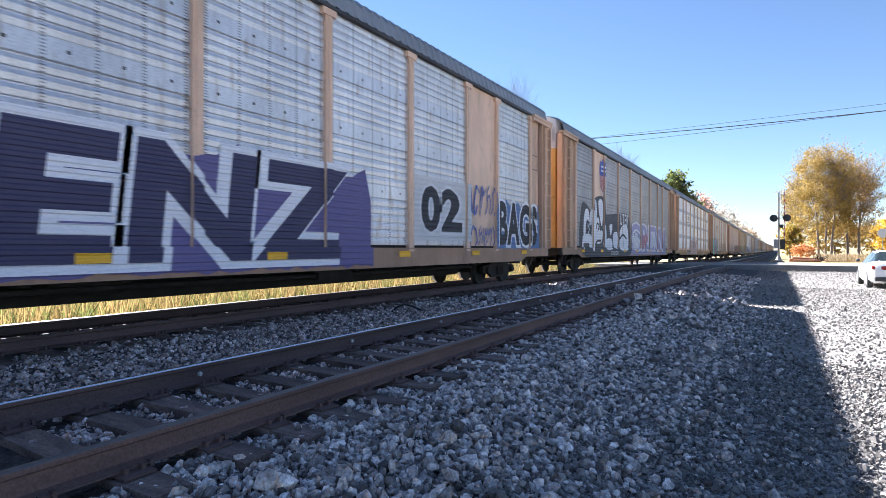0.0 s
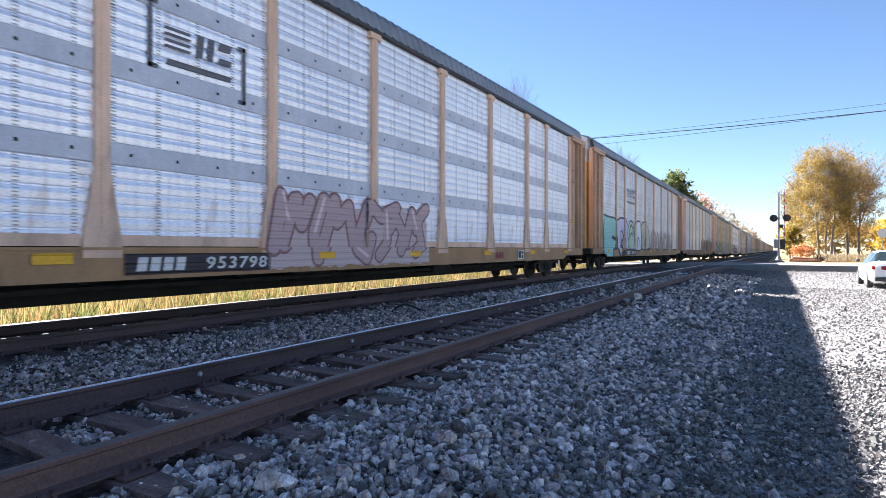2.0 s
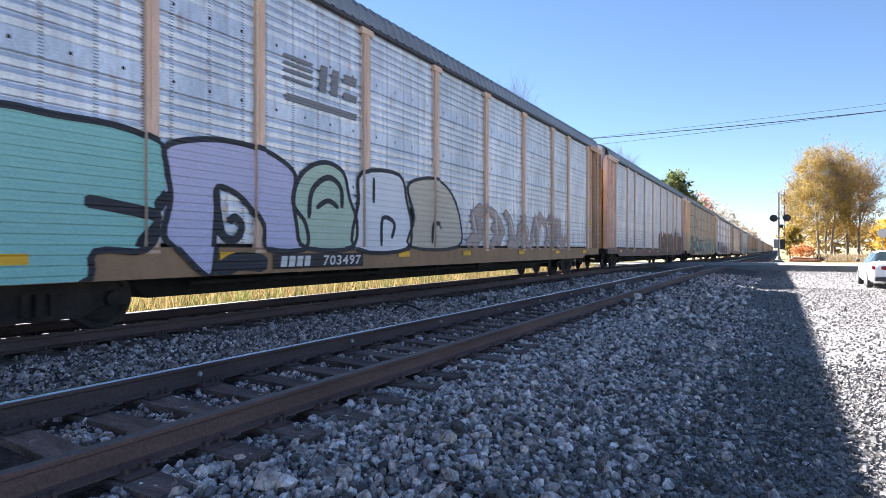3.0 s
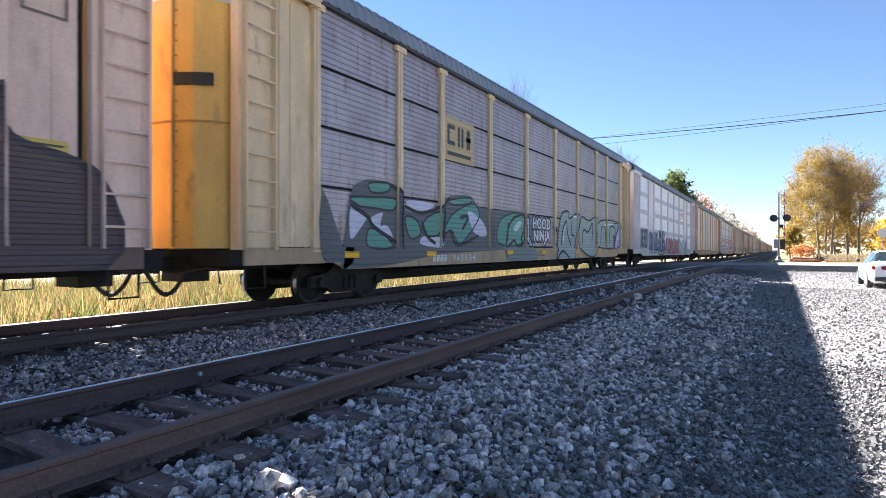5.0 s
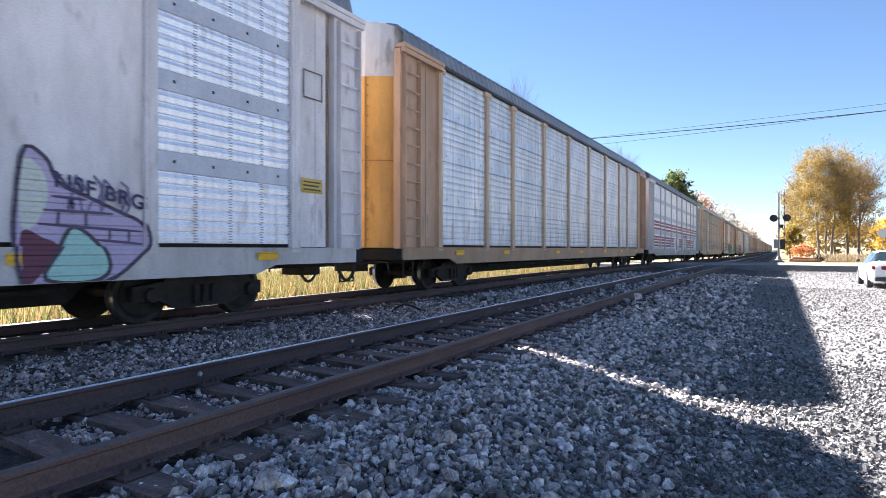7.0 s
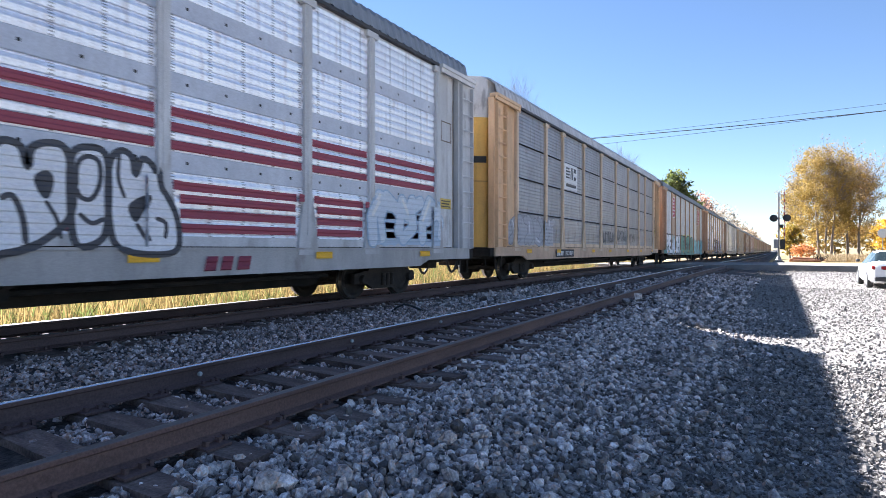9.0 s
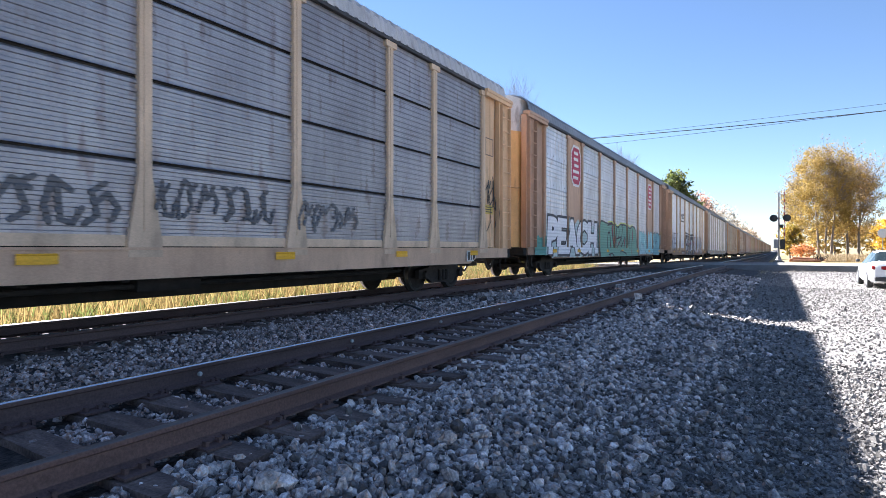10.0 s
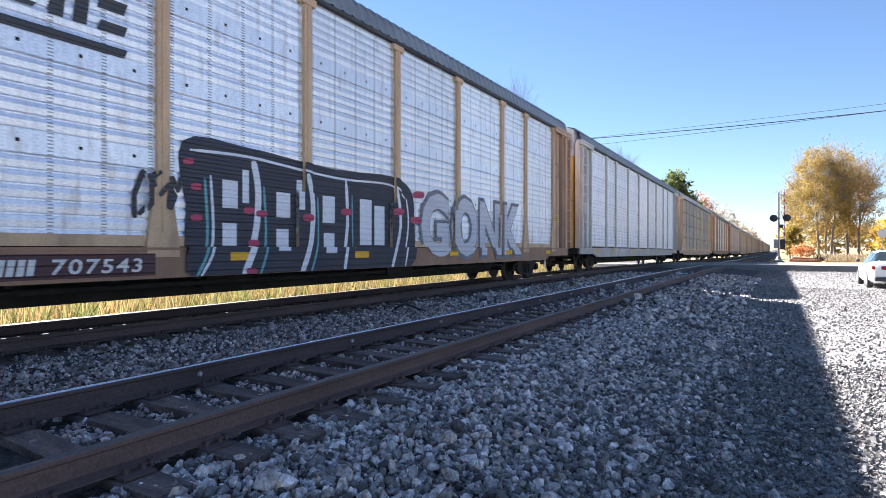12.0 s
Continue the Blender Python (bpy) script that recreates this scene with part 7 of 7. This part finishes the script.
for i in range(5):
    tree("tree", "hazy autumn tree far along the line", pose(-15.5 + i * 0.3, 200 + i * 45, -1.2), 12.5 + (i % 2) * 2, 11.0, 18 + i, 1500, (0.33, 0.26, 0.18), (0.5, 0.42, 0.33), 0.4, 2, 0.15, 3)
for i in range(7):
    tree("tree", "distant autumn tree on the skyline", pose(10 + i * 11, 150 + (i * 37) % 60, 0), 8 + (i * 5) % 4, 13.0, 30 + i, 2200, (0.26, 0.17, 0.05), (0.42, 0.3, 0.1), 0.4, 2, 0.05, 3)


# ---- grass ----
def grass(name, n, xr, yr, h, mat, seed, label, base=None):
    rng = np.random.default_rng(seed)
    x, y = rng.uniform(*xr, n), rng.uniform(*yr, n)
    z = bed(x) - 0.03 if base is None else np.full(n, base)
    hh = h * rng.uniform(0.5, 1.3, n)
    a = rng.uniform(0, 2 * math.pi, n)
    wd = 0.012 + 0.012 * rng.uniform(size=n)
    lx, ly = rng.normal(0, 0.3, n) * hh, rng.normal(0, 0.3, n) * hh
    v = np.stack([np.stack([x - wd * np.cos(a), y - wd * np.sin(a), z], 1), np.stack([x + wd * np.cos(a), y + wd * np.sin(a), z], 1), np.stack([x + lx, y + ly, z + hh], 1)], 1)
    return tagged(new(name, raw_mesh(name, v.reshape(-1, 3), np.arange(3 * n).reshape(-1, 3), [mat])), label, "grass", kind="stuff")


grass("grass", 60000, (-26, -12.6), (0, 60), 0.75, GRASS, 41, "tall dry yellow grass along the far side of the tracks")
WEED = material("bank_grass", (0.3, 0.22, 0.12), (0.42, 0.32, 0.18), 0.85, 0, 0.6, 5, (1, 1, 1), 0, 0.2, 0, 0.4)
grass("grass", 26000, (4.5, 30), (76, 98), 0.8, WEED, 42, "dry brown grass bank behind the road", 0.0)


# ---- small things beyond the crossing ----
def road_sign(m):
    top = tagged(new("road_sign"), "bare metal back of an octagonal road sign on a post", "road sign")
    top.matrix_basis = m
    bm = bmesh.new()
    box(bm, -0.03, 0.03, 0.0, 0.05, -0.2, 3.0)
    part("post", bm, paint((0.12, 0.13, 0.12)), top)
    bm = bmesh.new()
    a = [bm.verts.new((0.42 * math.cos(math.pi / 8 + i * math.pi / 4), -0.012, 2.75 + 0.42 * math.sin(math.pi / 8 + i * math.pi / 4))) for i in range(8)]
    f = bm.faces.new(a)
    r = bmesh.ops.extrude_face_region(bm, geom=[f])
    for v in r["geom"]:
        if isinstance(v, bmesh.types.BMVert):
            v.co.y += 0.01
    part("sign_plate", bm, paint((0.55, 0.55, 0.56)), top, "pale grey metal plate")


road_sign(pose(7.5, 60.0, 0.1, 0, 0, 15))


def log_pile(m):
    top = tagged(new("brush_pile"), "low pile of reddish logs and dark brush by the road", "brush pile")
    top.matrix_basis = m
    rnd = random.Random(6)
    wood = material("cut_wood", (0.3, 0.13, 0.07), (0.42, 0.22, 0.13), 0.85, 0, 3, 30)
    for i in range(9):
        bm = bmesh.new()
        y, z = rnd.uniform(-0.5, 0.5), 0.12 + 0.16 * (i // 4)
        tube(bm, (-1.6 + rnd.uniform(-0.3, 0.3), y, z), (1.3 + rnd.uniform(-0.4, 0.4), y + rnd.uniform(-0.3, 0.3), z + rnd.uniform(-0.05, 0.15)), 0.12, 0.09, 8)
        part("log", bm, wood, top)
    for i in range(14):
        bm = bmesh.new()
        tube(bm, (1.0 + rnd.uniform(-0.4, 0.5), rnd.uniform(-0.4, 0.4), 0.1), (1.2 + rnd.uniform(-0.8, 1.2), rnd.uniform(-0.6, 0.6), rnd.uniform(0.5, 1.0)), 0.06, 0.02, 6)
        part("branch", bm, UNDER, top)


log_pile(pose(2.7, 76.4, 0.0))


# ---- parked car ----
def sedan(m):
    top = tagged(new("car"), "white parked sedan with red tail lights on the gravel", "car")
    top.matrix_basis = m
    white = material("car_white", (0.78, 0.79, 0.8), (0.82, 0.83, 0.84), 0.22, 0, 1, 30, (1, 1, 1), 0, 0.03)
    glass = material("car_glass", (0.02, 0.03, 0.032), (0.03, 0.04, 0.04), 0.06, 0, 1, 20, (1, 1, 1), 0, 0.05)
    # lofted body: stations along y (rear at 0), half widths at heights
    st = [(0.0, 0.74, 0.40, 0.95, 0.98), (0.12, 0.86, 0.28, 1.0, 1.03), (0.7, 0.91, 0.22, 0.98, 1.05), (1.6, 0.92, 0.2, 0.93, 0.98), (3.2, 0.92, 0.2, 0.9, 0.96), (4.2, 0.88, 0.22, 0.8, 0.86), (4.65, 0.72, 0.32, 0.62, 0.68), (4.75, 0.5, 0.4, 0.55, 0.58)]
    bm = bmesh.new()
    rings = []
    for y, w, lo, belt, deck in st:
        half = [(w * 0.9, lo), (w, lo + 0.12), (w, (lo + belt) / 2 + 0.05), (w * 0.97, belt), (w * 0.8, deck), (0, deck + 0.02)]
        prof = half + [(-x, z) for x, z in half[-2::-1]]
        rings.append([bm.verts.new((x, y, z)) for x, z in prof])
    for a, b in zip(rings, rings[1:]):
        for i in range(len(a)):
            j = (i + 1) % len(a)
            bm.faces.new((a[i], a[j], b[j], b[i]))
    bm.faces.new(rings[0][::-1])
    bm.faces.new(rings[-1])
    body = part("body", bm, white, top, "", True)
    # cabin: roof and glass
    cab = [(0.45, 0.72, 1.02, 1.03), (1.15, 0.6, 1.4, 1.0), (1.9, 0.6, 1.455, 0.98), (2.5, 0.6, 1.43, 0.97), (3.45, 0.7, 0.97, 0.96)]
    bm = bmesh.new()
    rr = []
    for y, w, zt_, zb in cab:
        rr.append([bm.verts.new(p) for p in ((0.84, y, zb - 0.05), (w + 0.02, y, zt_ - 0.05), (w - 0.1, y, zt_), (-w + 0.1, y, zt_), (-w - 0.02, y, zt_ - 0.05), (-0.84, y, zb - 0.05))])
    for a, b in zip(rr, rr[1:]):
        for i in range(5):
            bm.faces.new((a[i], a[i + 1], b[i + 1], b[i]))
    me = mesh_of(bm, [white, glass], "cabin")
    for p in me.polygons:
        c = p.center
        if abs(c.x) > 0.62 and 0.6 < c.y < 3.4:
            p.material_index = 1
    put("cabin", me, top)
    bm = bmesh.new()
    v = [bm.verts.new(p) for p in ((-0.68, 0.5, 1.06), (0.68, 0.5, 1.06), (0.54, 1.1, 1.40), (-0.54, 1.1, 1.40))]
    bm.faces.new(v)
    for q in bm.verts:
        q.co += Vector((0, -0.03, 0.02))
    part("rear_window", bm, glass, top, "dark rear window")
    bm = bmesh.new()
    v = [bm.verts.new(p) for p in ((-0.68, 3.4, 1.02), (0.68, 3.4, 1.02), (0.54, 2.55, 1.44), (-0.54, 2.55, 1.44))]
    bm.faces.new(v)
    for q in bm.verts:
        q.co += Vector((0, 0.03, 0.02))
    part("windscreen", bm, glass, top, "dark windscreen")
    bm = bmesh.new()
    box(bm, -0.78, 0.78, -0.06, 0.05, 0.3, 0.46)
    part("bumper", bm, paint((0.03, 0.03, 0.032)), top, "black lower bumper", False, 0.02)
    for s in (-1, 1):
        bm = bmesh.new()
        x0, x1 = sorted((s * 0.42, s * 0.86))
        vs = box(bm, x0, x1, -0.03, 0.2, 0.74, 0.88)
        for q in vs:
            if abs(q.co.x) > 0.6:
                q.co.y += 0.08
        part("tail_light", bm, paint((0.3, 0.015, 0.02), 0.15), top, "dark red tail light", False, 0.015)
        bm = bmesh.new()
        x0, x1 = sorted((s * 0.93, s * 1.08))
        box(bm, x0, x1, 2.95, 3.1, 0.98, 1.1)
        part("mirror", bm, paint((0.03, 0.03, 0.032)), top, "dark door mirror", False, 0.03)
        for y in (0.95, 3.75):
            bm = bmesh.new()
            lathe(bm, [(-0.1, 0.2), (-0.1, 0.3), (-0.08, 0.325), (0.08, 0.325), (0.1, 0.3), (0.1, 0.2)], True, 20)
            wh = put("wheel", mesh_of(bm, RUBBER, "wheel"), top, pose(s * 0.84, y, 0.325))
            bm = bmesh.new()
            lathe(bm, [(-0.105, 0.21), (0.0, 0.2), (0.105, 0.21)], True, 16)
            put("rim", mesh_of(bm, ROOF_ZINC, "rim"), wh, None, "silver rim")
    bm = bmesh.new()
    slab_pts = [bm.verts.new(p) for p in ((-0.25, -0.012, 0.6), (0.25, -0.012, 0.6), (0.25, 0.0, 0.72), (-0.25, 0.0, 0.72))]
    bm.faces.new(slab_pts)
    part("number_plate", bm, paint((0.6, 0.6, 0.6)), top, "pale plate")
    return top


sedan(pose(3.85, 26.5, 0.005))


# ---- what moves ----
# The wheels are plain discs turned on a lathe: their spinning does not show.
HITCH = {0.0: 0.82, 0.5: -0.15, 2.5: 0.82, 5.0: 0.82, 5.5: 0.15, 7.0: 0.2, 9.5: 0.82, 12.0: 0.82}      # small unevenness of the run, in metres


def motions():
    times = sorted({round(t * 0.5, 1) for t in range(25)} | {round(t + d, 1) for t in HITCH for d in (-0.1, 0.1) if 0 <= t + d <= 12})
    for car, y0 in zip(CARS, CAR_START):
        rows = []
        for t in times:
            y = y0 - SPEED * t + HITCH.get(t, 0.0)
            fall = float(drop(y + 10) - drop(y - 10)) / 20
            rows.append((t, pose(TRACK_FAR, y, RAIL_Z + float(drop(y)), math.degrees(math.atan(fall)))))
        walk(car, rows)


motions()
